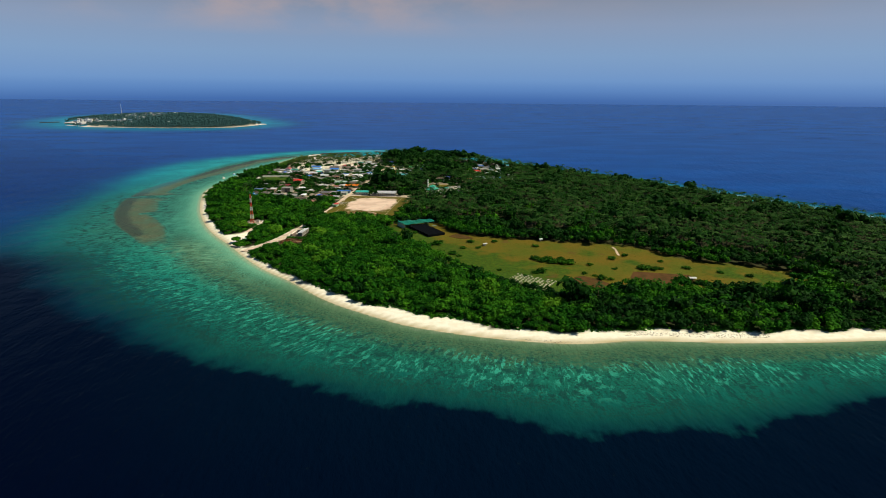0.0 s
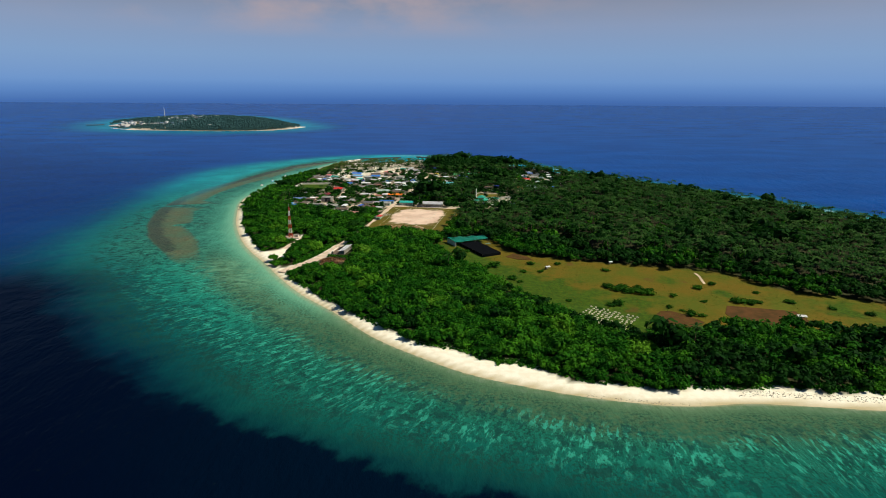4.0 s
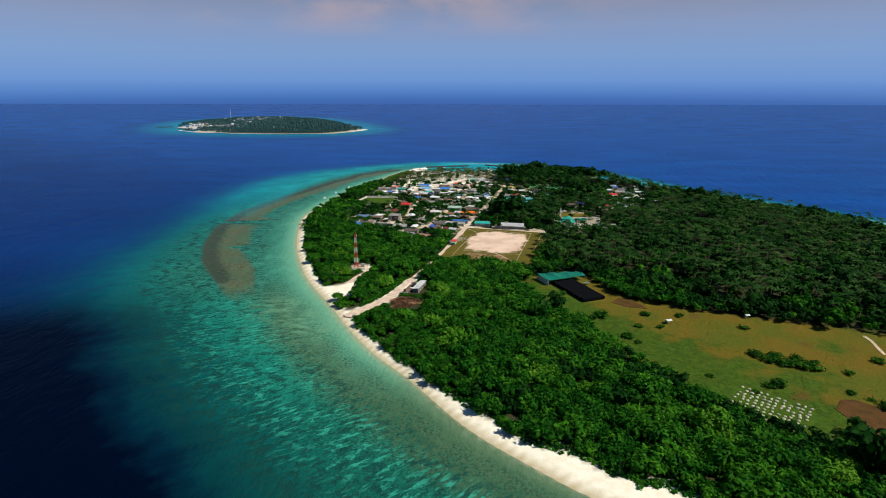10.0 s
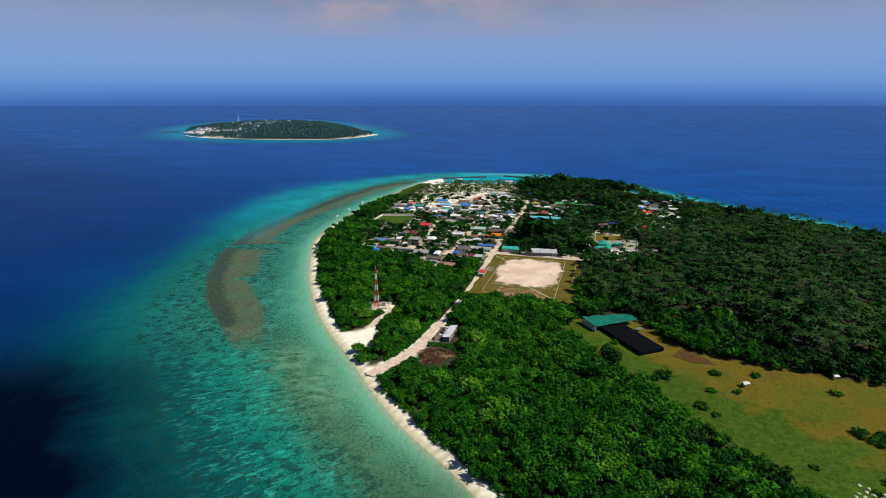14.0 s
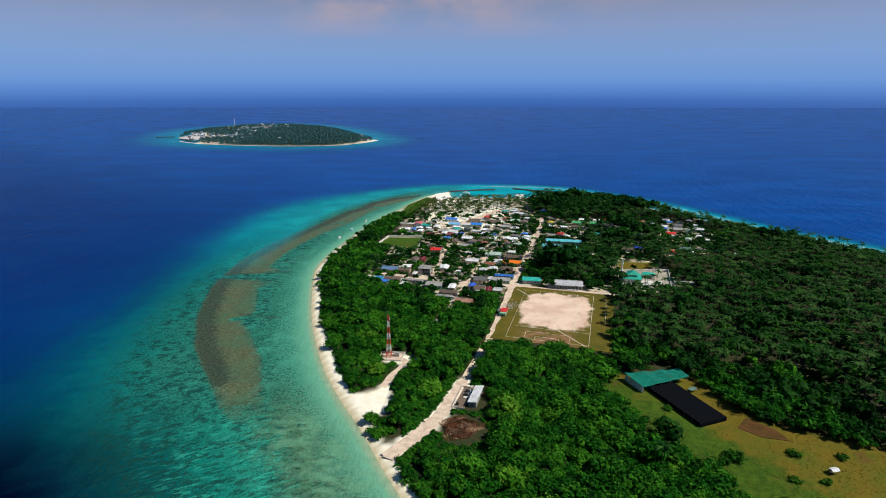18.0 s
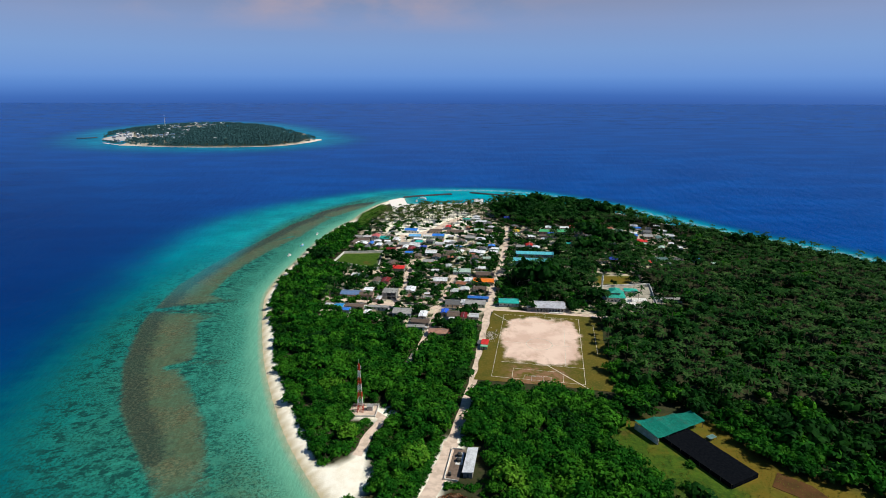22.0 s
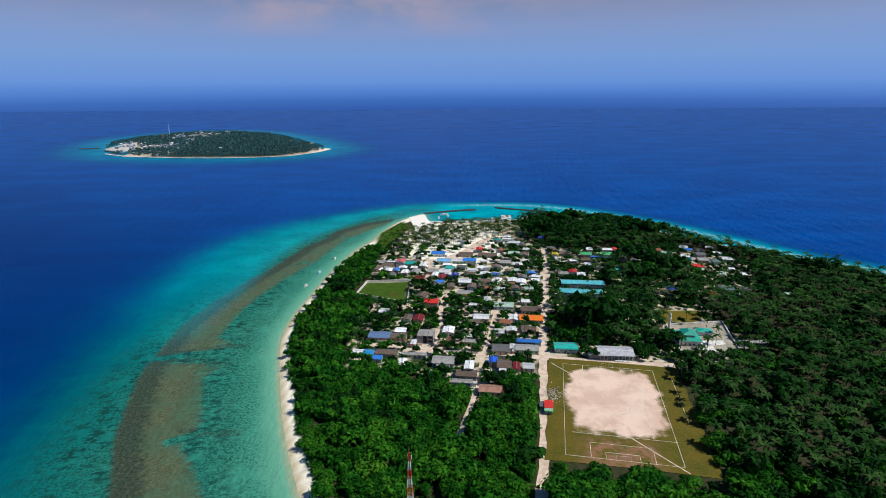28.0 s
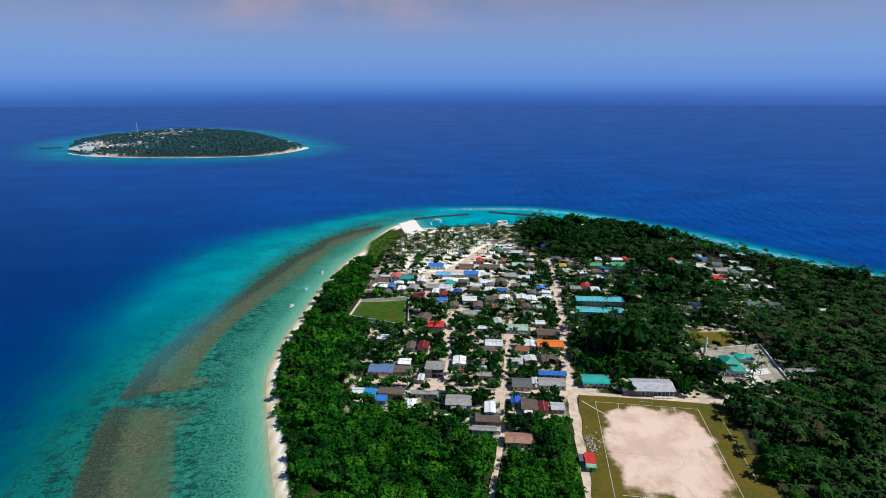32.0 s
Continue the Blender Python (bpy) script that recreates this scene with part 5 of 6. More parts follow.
for j in range(len(gy) - 1):
    for i in range(len(gx) - 1):
        bm.faces.new((vv[j][i], vv[j][i + 1], vv[j + 1][i + 1], vv[j + 1][i]))
pitch = tagged(part("football_pitch", bm, TURF), "football pitch, bare pink sand amid dry grass", "football pitch", kind="structure")
pitch.matrix_world = PM
LZ = 1.625


def chalk(name, x0, y0, x1, y1, w=0.24):
    d = Vector((x1 - x0, y1 - y0, 0))
    n = Vector((-d.y, d.x, 0)).normalized() * w / 2
    bm = bmesh.new()
    bm.faces.new([bm.verts.new(Vector((x, y, LZ)) + s * n) for x, y, s in ((x0, y0, -1), (x1, y1, -1), (x1, y1, 1), (x0, y0, 1))])
    o = part(name, bm, CHALK, pitch)
    return o


chalk("touch_line", -29, -52, -29, 50)
chalk("touch_line", 29.5, -52, 29.5, 50)
chalk("goal_line", -29, -52.2, 29.5, -52.2)
chalk("goal_line", -29, 50.2, 29.5, 50.2)
chalk("halfway_line", -28.8, 0, 29.3, 0)
for s, gl in ((1, -52), (-1, 50)):
    for half, deep in ((16, 13), (8.5, 5.5)):
        chalk("box_line", -half, gl + s * deep, half, gl + s * deep)
        chalk("box_line", -half, gl + s * 0.3, -half, gl + s * (deep - 0.2))
        chalk("box_line", half, gl + s * 0.3, half, gl + s * (deep - 0.2))
chalk("side_line", 18, -30, 18, 36, 0.3)
chalk("side_line", -25, -31, 30, -31, 0.3)
chalk("side_line", 40, -10, 40, 42, 0.25)
chalk("trodden_path", 6, -31, 31, -57, 0.5)
chalk("trodden_path", -37, 50, -22, 34, 0.6)
bm = bmesh.new()
ring = [[bm.verts.new((r * math.cos(t), r * math.sin(t), LZ)) for t in np.linspace(0, math.tau, 41)[:-1]] for r in (9.0, 9.4)]
for i in range(40):
    bm.faces.new((ring[0][i], ring[0][(i + 1) % 40], ring[1][(i + 1) % 40], ring[1][i]))
part("centre_circle", bm, CHALK, pitch)
for y, s in ((-52, -1), (50, 1)):
    gt = thing("football_goal", PM @ pose(0, y, 1.6), "white tubular football goal with a slack net", "goal", "goals on the pitch")
    for x in (-3.66, 3.66):
        bm = bmesh.new()
        beam(bm, (x, 0, 0), (x, 0, 2.44), 0.07, 6)
        part("goal_post", bm, WHITE, gt)
        bm = bmesh.new()
        beam(bm, (x, 0, 2.4), (x, s * 1.8, 0.05), 0.04, 5)
        part("stay", bm, WHITE, gt)
    bm = bmesh.new()
    beam(bm, (-3.7, 0, 2.44), (3.7, 0, 2.44), 0.07, 6)
    part("crossbar", bm, WHITE, gt)

# ---- lattice mast ----
mast = thing("radio_mast", pose(-15.3, 214, BASE), "red and white banded lattice radio mast", "mast")
levels, top = 14, 30.0


def leg_at(k, i):
    r = 1.75 * (1 - k / levels) + 0.42
    a = math.tau * i / 4 + math.pi / 4
    return Vector((r * math.cos(a), r * math.sin(a), top * k / levels))


for k in range(levels):
    mat = RED if (k // 2) % 2 == 0 else WHITE
    for i in range(4):
        j = (i + 1) % 4
        for name, a, b, r in (("leg", leg_at(k, i), leg_at(k + 1, i), 0.15), ("brace", leg_at(k, i), leg_at(k + 1, j), 0.085),
                              ("brace", leg_at(k, j), leg_at(k + 1, i), 0.085), ("ring_bar", leg_at(k + 1, i), leg_at(k + 1, j), 0.09)):
            part(name, beam(bmesh.new(), a, b, r), mat, mast)
bm = bmesh.new()
beam(bm, (0, 0, top), (0, 0, top + 2.6), 0.06, 5)
part("lightning_rod", bm, WHITE, mast)
for k, (z, a) in enumerate(((27.5, 0.3), (27.5, 2.4), (25.5, 4.4))):
    bm = bmesh.new()
    c = Vector((math.cos(a) * 1.1, math.sin(a) * 1.1, z))
    beam(bm, c + Vector((0, 0, -0.9)), c + Vector((0, 0, 0.9)), 0.18, 6)
    part("panel_antenna", bm, WHITE, mast)
slab("mast_plinth", [(-22, 208.5), (-7, 208.5), (-6, 219.5), (-21, 219.5)], 1.52, 0.5, ROAD, "sandy walled plinth of the mast", "plinth")
wall_run("mast_wall", [(-22, 208), (-6.4, 208), (-5.4, 220), (-21.4, 220)], 1.1, 0.2, COPING, "low stained wall round the mast plinth")
hut = thing("equipment_hut", pose(-10, 215.5, 1.52, 0, 0, -6), "small grey equipment hut beside the mast", "hut")
part("wall", boxes((-1.6, -1.3, -0.05, 1.6, 1.3, 2.4)), COPING, hut)
part("roof", boxes((-1.85, -1.55, 2.4, 1.85, 1.55, 2.55)), CONCRETE, hut)

# ---- works yard by the track ----
sh = thing("store_shed", pose(44.6, 165.8, BASE, 0, 0, -11), "long store shed with a pale metal lean-to roof", "shed")
part("wall", boxes((-2.2, -9.3, -0.4, 2.2, 9.3, 3.0)), WALLS[4], sh)
bm = bmesh.new()
v = [bm.verts.new(p) for p in ((-2.7, -9.8, 3.05), (2.7, -9.8, 3.75), (2.7, 9.8, 3.75), (-2.7, 9.8, 3.05), (-2.7, -9.8, 3.17), (2.7, -9.8, 3.87), (2.7, 9.8, 3.87), (-2.7, 9.8, 3.17))]
for f in ((3, 2, 1, 0), (4, 5, 6, 7), (0, 1, 5, 4), (1, 2, 6, 5), (2, 3, 7, 6), (3, 0, 4, 7)):
    bm.faces.new([v[i] for i in f])
part("roof", bm, roof_mat("white"), sh)
add_openings(sh, 4.4, 18.6, 3.0, 1, 4.5)
HOUSES.append((45, 166, 9, 21, radians(-11)))
slab("concrete_pad", [(32.5, 156), (38.5, 154.5), (43, 178), (37.5, 179.5)], 1.62, 0.4, worn("brown_stained_pad", (0.22, 0.155, 0.115), 0.5, 0.5, 0.9), "brown-stained pad beside the shed")
slab("pad_apron", [(37.2, 166.5), (40.6, 166), (42.2, 175.5), (38.8, 176.2)], 1.66, 0.3, COPING, "pale concrete square under the tanks")
wall_run("pad_wall", [(41, 178), (36, 178.8), (31.6, 155.6), (38.4, 154)], 0.9, 0.2, COPING, "low pale wall round the pad", False)
TANK = worn("black_plastic", (0.03, 0.032, 0.03), 0.2, 2.0, 0.6)
for tx, ty, tr in ((39.6, 173, 1.25), (39.0, 169, 1.25), (34.4, 158.5, 0.8)):
    bm = bmesh.new()
    beam(bm, (0, 0, 0), (0, 0, 1.5), (tr, tr * 0.96), 14)
    beam(bm, (0, 0, 1.5), (0, 0, 1.9), (tr * 0.96, 0.25), 14)
    tk = thing("water_tank", pose(tx, ty, 1.62), "round black plastic water tank on the pad", "tank", "tanks on the pad")
    part("body", bm, TANK, tk)
    bm = bmesh.new()
    beam(bm, (0, 0, 1.9), (0, 0, 2.02), (0.3, 0.3), 10)
    part("lid", bm, DOOR, tk)
SCRAP = leafy("rusty_scrap", (0.050, 0.018, 0.008), (0.26, 0.095, 0.040), (0.62, 0.42, 0.26), 0.2)
g = np.random.default_rng(3)
n = 2600
pr, pa = 13.5 * np.sqrt(g.random(n)), g.uniform(0, math.tau, n)
pr = pr * (0.80 + 0.16 * np.sin(3 * pa + 0.8) + 0.10 * np.sin(5 * pa))
pos = np.stack([37.5 + pr * np.cos(pa), 136 + 0.95 * pr * np.sin(pa), 1.5 + 1.7 * np.maximum(0, 1 - (pr / 11.5) ** 2) * g.uniform(0.75, 1.25, n)], 1)
nr = g.normal(size=(n, 3)) * 0.7 + np.array([0, 0, 1.0])
nr /= np.linalg.norm(nr, axis=1)[:, None]
v, f = leaf_quads(pos, nr, g.uniform(0.15, 0.5, n), g)
tagged(new("scrap_heap", bulk("scrap_heap", v, f, SCRAP)), "spread heap of rusty scrap and dry branches", "scrap heap", kind="stuff")
hm = bmesh.new()
bmesh.ops.create_icosphere(hm, subdivisions=2, radius=1)
for q in hm.verts:
    q.co = Vector((37.5 + q.co.x * 9.5, 136 + q.co.y * 9.2, 1.2 + q.co.z * 1.3))
tagged(part("heap_mound", hm, worn("rusty_earth", (0.10, 0.06, 0.04), 0.5, 0.5, 0.95), None, "", True), "low mound of rusty earth under the scrap", "mound", kind="stuff")

# ---- nursery: green shade roof and black net house ----
gs = thing("nursery_shed", pose(154, 197, BASE, 0, 0, 27), "nursery shed with a sagging green sheet roof", "shed")
bm = bmesh.new()
nx, ny = 13, 6
grid = [[bm.verts.new((-17.5 + 35 * i / (nx - 1), -8.5 + (17 - 7.5 * i / (nx - 1)) * j / (ny - 1), 4.2 - 0.9 * abs(math.sin(math.pi * i / 4)) * (0.35 + 0.65 * j / (ny - 1)) + 1.1 * j / (ny - 1))) for i in range(nx)] for j in range(ny)]
for j in range(ny - 1):
    for i in range(nx - 1):
        bm.faces.new((grid[j][i], grid[j][i + 1], grid[j + 1][i + 1], grid[j + 1][i]))
bmesh.ops.solidify(bm, geom=bm.faces[:], thickness=0.12)
part("roof", bm, roof_mat("seagreen"), gs, "sagging green sheet roof")
part("wall", boxes((-17.2, -8.2, -0.4, -17.0, 7.98, 3.9)), COPING, gs)
for i in range(6):
    px = -16.6 + i * 6.64
    part("post", boxes((px - 0.1, -8.2, -0.4, px + 0.1, -8.0, 4.05)), BARK, gs)
HOUSES.append((154, 197, 37, 20, radians(27)))
net = Mat("black_shade_net", 1.0, 0.0)
NET = net.color(net.mix(net.span(net.noise(0.8, 4), 0.35, 0.7), (0.004, 0.005, 0.007), (0.008, 0.009, 0.011))).m
nh = thing("net_house", pose(161, 170, BASE, 0, 0, -64), "low black shade-net house over seedling beds", "net house")
part("net_roof", boxes((-21, -6.5, 2.3, 21, 11.5, 2.38)), NET, nh)
part("net_side", boxes((-21, -6.5, 0.05, 21, -6.42, 2.3)), NET, nh)
part("net_side", boxes((-21, 11.42, 0.05, 21, 11.5, 2.3)), NET, nh)
part("net_end", boxes((20.92, -6.4, 0.05, 21, 11.4, 2.3)), NET, nh)
for i in range(8):
    for yy in (-6.62, 11.62):
        px = -20.6 + i * 5.88
        part("post", boxes((px - 0.07, yy - 0.07, -0.4, px + 0.07, yy + 0.07, 2.42)), BARK, nh)
HOUSES.append((161, 170, 46, 26, radians(-64)))
cr2 = thing("plant_rack", pose(172, 186, BASE, 0, 0, 27), "small green-roofed rack beside the net house", "rack")
part("roof", boxes((-2.5, -1.5, 2.0, 2.5, 1.5, 2.1)), roof_mat("tealgrey"), cr2)
for px in (-2.3, 2.3):
    for py in (-1.3, 1.3):
        part("post", boxes((px - 0.06, py - 0.06, -0.3, px + 0.06, py + 0.06, 2.0)), BARK, cr2)

# ---- meadow: white covers in rows, sheds, path ----
bagmat = worn("white_cover_sheet", (0.68, 0.61, 0.46), 0.25, 1.5, 0.7)
bm = bmesh.new()
bmesh.ops.create_icosphere(bm, subdivisions=1, radius=1)
for q in bm.verts:
    q.co = Vector((q.co.x * 1.15, q.co.y * 0.85, max(-0.1, q.co.z) * 0.75))
cover_me = bpy.data.meshes.new("cover")
bm.to_mesh(cover_me)
bm.free()
finish(cover_me, bagmat)
g2 = random.Random(11)
o0, ax, ay = Vector((213, 14.5, 0)), Vector((24.0, -18.5, 0)), Vector((14.5, 20.0, 0))
for i in range(12):
    for j in range(9):
        if g2.random() < 0.10:
            continue
        p = o0 + ax * ((i + g2.uniform(-0.16, 0.16)) / 11) + ay * ((j + g2.uniform(-0.16, 0.16)) / 8)
        c = new("plant_cover", cover_me)
        c.matrix_world = pose(p.x, p.y, 1.4, 0, 0, g2.uniform(0, 180)) @ Matrix.Diagonal((g2.uniform(0.75, 1.1), g2.uniform(0.75, 1.1), g2.uniform(0.7, 1.2), 1))
        tagged(c, "white domed sheet covering a seedling in a row", "plant cover", "plant covers in the meadow")


def field_hut(x, y, turn, w, d, key, label):
    e = thing("field_hut", pose(x, y, BASE, 0, 0, turn), label, "hut", "huts in the meadow")
    part("roof", gable(w, d, 2.2, 0.5, 0.3), roof_mat(key), e)
    for px in (-w / 2 + 0.2, w / 2 - 0.2):
        for py in (-d / 2 + 0.2, d / 2 - 0.2):
            part("post", boxes((px - 0.07, py - 0.07, -0.3, px + 0.07, py + 0.07, 2.3)), BARK, e)
    part("back_wall", boxes((-w / 2 + 0.3, d / 2 - 0.25, -0.3, w / 2 - 0.3, d / 2 - 0.15, 2.15)), WALLS[4], e)
    return e


field_hut(213.6, 115.5, 20, 3.4, 2.6, "white", "small white-roofed field shelter in dry grass")
field_hut(355, 13.5, -10, 5.0, 3.4, "palegrey", "open-sided hut with a pale roof by bare soil")
field_hut(268, 129, 10, 2.6, 2.2, "palegrey", "tiny pale shelter at the wood's edge")
SOIL = Mat("tilled_soil", 0.95, 0.1)
SOIL.color(SOIL.mix(SOIL.span(SOIL.noise(0.15, 5), 0.35, 0.7), (0.110, 0.050, 0.018), (0.066, 0.038, 0.012))).bump(SOIL.noise(1.2, 4), 0.5, 0.1)
slab("tilled_plot", [(313, 3), (328, 0), (348, 2), (358, 10), (359, 26), (340, 31), (319, 36), (311, 22)], 1.56, 0.3, SOIL.m, "bare reddish tilled plot in the meadow", "plot")
slab("tilled_plot", [(263, 17), (270, 26), (277, 27), (285, 20), (291, 8), (284, 0), (274, 2), (269, -6), (262, -4), (265, 6)], 1.555, 0.3, SOIL.m, "small reddish patch of bare soil", "plot")
slab("tilled_plot", [(184, 150), (193, 142), (206, 140), (203, 150), (192, 160)], 1.555, 0.3, SOIL.m, "small reddish patch of bare soil", "plot")
ribbon("meadow_path", spline([(328, 106), (328, 98), (326, 90), (324, 80)]), 2.0, 1.54, ROAD, "pale sandy footpath across the meadow")

# ---- harbour ----
ROCK = worn("dark_reef_rock", (0.055, 0.060, 0.066), 0.15, 0.7, 0.9, 0.6)
FILL = Mat("white_coral_fill", 0.95, 0.1)
FILL.color(FILL.mix(FILL.span(FILL.noise(0.6, 5), 0.3, 0.75), (0.88, 0.83, 0.76), (0.78, 0.71, 0.63))).bump(FILL.noise(1.5, 4), 0.3, 0.1)
slab("harbour_apron", [(-50, 816), (-28, 836), (-20, 792), (-12, 766), (-22, 740), (-35, 730), (-42, 770)], 1.66, 2.0, FILL.m, "bare white coral fill by the harbour", "apron")
slab("quay", [(-18, 783), (36, 785), (83, 790), (83, 795.5), (36, 791), (-18, 789)], 1.62, 2.6, COPING, "pale concrete harbour quay", "quay")


def breakwater(line, width, top_z, label):
    e = thing("breakwater", pose(0, 0, 0), label, "breakwater", "harbour breakwaters")
    ln = spline(line, step=3.2)
    g = random.Random(4)
    rock = []
    for k in range(6):
        bm = bmesh.new()
        bmesh.ops.create_icosphere(bm, subdivisions=1, radius=1)
        for q in bm.verts:
            q.co *= g.uniform(0.7, 1.2)
        me = bpy.data.meshes.new("boulder")
        bm.to_mesh(me)
        bm.free()
        rock.append(finish(me, ROCK))
    bm = bmesh.new()
    for a, c in zip(ln, ln[1:]):
        beam(bm, (*a, top_z - 1.75), (*c, top_z - 1.75), (width * 0.46, width * 0.46), 6)
    part("rubble_core", bm, ROCK, e)
    for i, p in enumerate(ln):
        for s in (-1, 0, 1):
            o = new("boulder", rock[g.randrange(6)])
            o.parent = e
            o.matrix_local = pose(p[0] + g.uniform(-0.8, 0.8), p[1] + s * width / 2.4 + g.uniform(-0.6, 0.6), top_z - 1.3 - 0.5 * abs(s), 0, 0, g.uniform(0, 360)) @ Matrix.Diagonal((2.1, 1.5, 1.5, 1))
    return e


breakwater([(-27, 846), (0, 858), (26, 866), (50, 873)], 4.5, 1.9, "long dark rubble breakwater of boulders")
breakwater([(84, 887), (105, 876), (130, 866), (156, 856)], 4.5, 1.9, "rubble breakwater closing the harbour mouth")
jt = thing("jetty", pose(92, 808, 0, 0, 0, -4), "white concrete jetty in the harbour", "jetty")
part("deck", boxes((-7, -18, 1.2, 7, 20, 1.6)), WHITE, jt)
for px in (-6, 6):
    for py in (-14, -4, 6, 16):
        part("pile", boxes((px - 0.35, py - 0.35, -3, px + 0.35, py + 0.35, 1.2)), CONCRETE, jt)
HOUSES.append((92, 808, 16, 44, 0))


def boat(x, y, turn, length, key, label):
    e = thing("boat", pose(x, y, 0, 0, 0, turn), label, "boat", "moored boats")
    bm = bmesh.new()
    rings = []
    for k in range(7):
        t = k / 6
        b = length * 0.15 * math.sin(math.pi * min(1.0, 0.25 + t * 0.75)) ** 0.8 + 0.02
        zt = 0.9 + 0.9 * t * t
        rings.append([bm.verts.new((length * (t - 0.5), yy * b, zz)) for yy, zz in ((-1, zt), (-0.75, 0.0), (0, -0.35), (0.75, 0.0), (1, zt), (0, zt - 0.15))])
    for a, b in zip(rings, rings[1:]):
        for i in range(6):
            bm.faces.new((a[i], a[(i + 1) % 6], b[(i + 1) % 6], b[i]))
    bm.faces.new(rings[0][::-1])
    bm.faces.new(rings[-1])
    part("hull", bm, WALLS[0] if key == "white" else roof_mat(key), e)
    part("cabin", boxes((-length * 0.22, -length * 0.09, 0.8, length * 0.12, length * 0.09, 2.3)), WHITE, e)
    part("canopy", boxes((-length * 0.30, -length * 0.11, 2.3, length * 0.18, length * 0.11, 2.42)), roof_mat("palegrey"), e)
    return e


boat(2, 838, 20, 13, "white", "white wooden fishing boat moored in the harbour")
boat(8, 826, 80, 11, "lightblue", "light blue dhoni moored in the harbour")
boat(-6, 815, 95, 10, "white", "white wooden fishing boat moored in the harbour")
boat(72, 806, 100, 11, "white", "white wooden fishing boat beside the jetty")
boat(-128, 560, 70, 6.5, "lightblue", "small pale blue skiff in the lagoon")
boat(-121, 610, 80, 6.0, "white", "small white skiff in the lagoon")
boat(-133, 520, 60, 5.5, "white", "small white skiff in the lagoon")

# ---- planting ----
PALE_CLUMPS = [(-19, 183, 6), (31, 191, 7), (17, 165, 7), (66, 147, 7), (77, 69, 9), (65, 91, 6), (141, 112, 7), (126, 34, 8), (87, 149, 7), (-38, 236, 6), (150, 20, 7), (60, 250, 7), (196, -14, 7), (238, -34, 8)]
crowns = [crown(s, 3, 74, 1.02, 5.0, 2.8) for s in range(1, 9)]
fine_crowns = [crown(20 + s, 6, 225, 0.64, 5.1, 2.5) for s in range(8)]
near_crowns = [crown(40 + s, 8, 370, 0.58, 4.6, 2.7) for s in range(5)]
palms = [palm_head(60 + s, 13, 2, 4.9) for s in range(4)]
near_palms = [palm_head(80 + s, 16, 5) for s in range(3)]
x, y, d, in_v = plant_island()
n = len(x)
east = smooth01(x + 0.35 * y + 25 * wobble(x, y, 0.03), 200, 285)
share = np.where(in_v, 0.22, (0.70 + 0.30 * wobble(x, y, 0.035, 1.0)) * east + 0.02)
share = np.where((y > 660) & (x < 110), 0.85, share)
share = np.where((d < 30) & (x > 150), np.where(y < 60, 0.0, 0.3), share)
share = np.where((x < 260) & (y < 215), 0.0, share)
share = np.where((x < 440) & (y < 25), 0.0, share)
share = np.where(signed(x, y, MEADOW) > -26, 0.03, share)
share = np.where((d < 16) & (x < 150) & (y < 650), 0.0, share)
share = np.where((x < 75) & (y < 230), 0.0, share)
hill = smooth01(np.hypot((x - 205) / 130, (y - 720) / 75), 1.0, 0.6) * (~in_v)
share = np.where(hill > 0.3, np.where(x < 180, 0.30, 0.70), share)
share = np.where((x - y * 0.1 < 30) & (y < 560) & ~in_v, 0.0, share)
is_palm = rng.random(n) < share
grow = np.clip(0.66 + (d - 6) / 60, 0.66, 1.0) * np.exp(rng.normal(0.0, 0.20, n))
grow = np.where(in_v, np.where(rng.random(n) < 0.55, rng.uniform(0.85, 1.2, n), rng.uniform(0.5, 0.8, n)), grow)
big = rng.random(n) < 0.05
grow = np.where(big & ~in_v, grow * 1.35, grow)
groves = np.zeros(n)
for gx0, gy0, gr in ((128, 425, 34), (205, 510, 40), (215, 560, 45), (75, 560, 22), (165, 455, 22), (60, 480, 12), (-22, 502, 12), (20, 425, 12), (60, 420, 12), (-45, 415, 10)):
    groves = np.maximum(groves, smooth01(np.hypot(x - gx0, y - gy0), gr, gr * 0.5))
grow = grow * (1 + 0.5 * hill) * (1 + 0.55 * groves * (rng.random(n) < 0.6))
coast = smooth01(d, 45, 15) * (x > 150) * (y > 60)
grow = grow * (1 + 0.12 * coast)
tall_tree = (np.random.default_rng(99).random(n) < 0.03) & (east > 0.5) & ~in_v & (d > 30) & (signed(x, y, MEADOW) < -12)
is_palm &= ~tall_tree
grow = np.where(tall_tree, grow * 1.8, grow)
turn = rng.uniform(0, math.tau, n)
point = (y > 600) & (x < 110)
tall = np.where(is_palm, rng.uniform(8.5, 14.0, n) * np.where(point, 0.75, 1.0), 0)
lift = BASE + np.where(in_v, 1.2, 0.5) + 2.7 * np.clip(grow - 0.5, 0, 1.2) + 0.9 * wobble(x, y, 0.045) + 5.0 * hill + 3.0 * groves + 0.6 * coast + 3.5 * tall_tree
# the stretch of wood that the flight passes nearest: separate trees
near = (x > -75) & (x < 85) & (y > 60) & (y < 300)
pick_b = np.flatnonzero(near & ~is_palm)[:300]
pick_p = np.flatnonzero(is_palm & (y < 640) & (x < 240) & (y > 280))[:200]
single = np.zeros(n, bool)
single[pick_b] = True
single[pick_p] = True
rest = ~single
b = rest & ~is_palm
P6 = np.stack([x, y, lift, grow * np.where(in_v, 1.08, 1.22), turn, rng.uniform(0.85, 1.2, n)], 1)
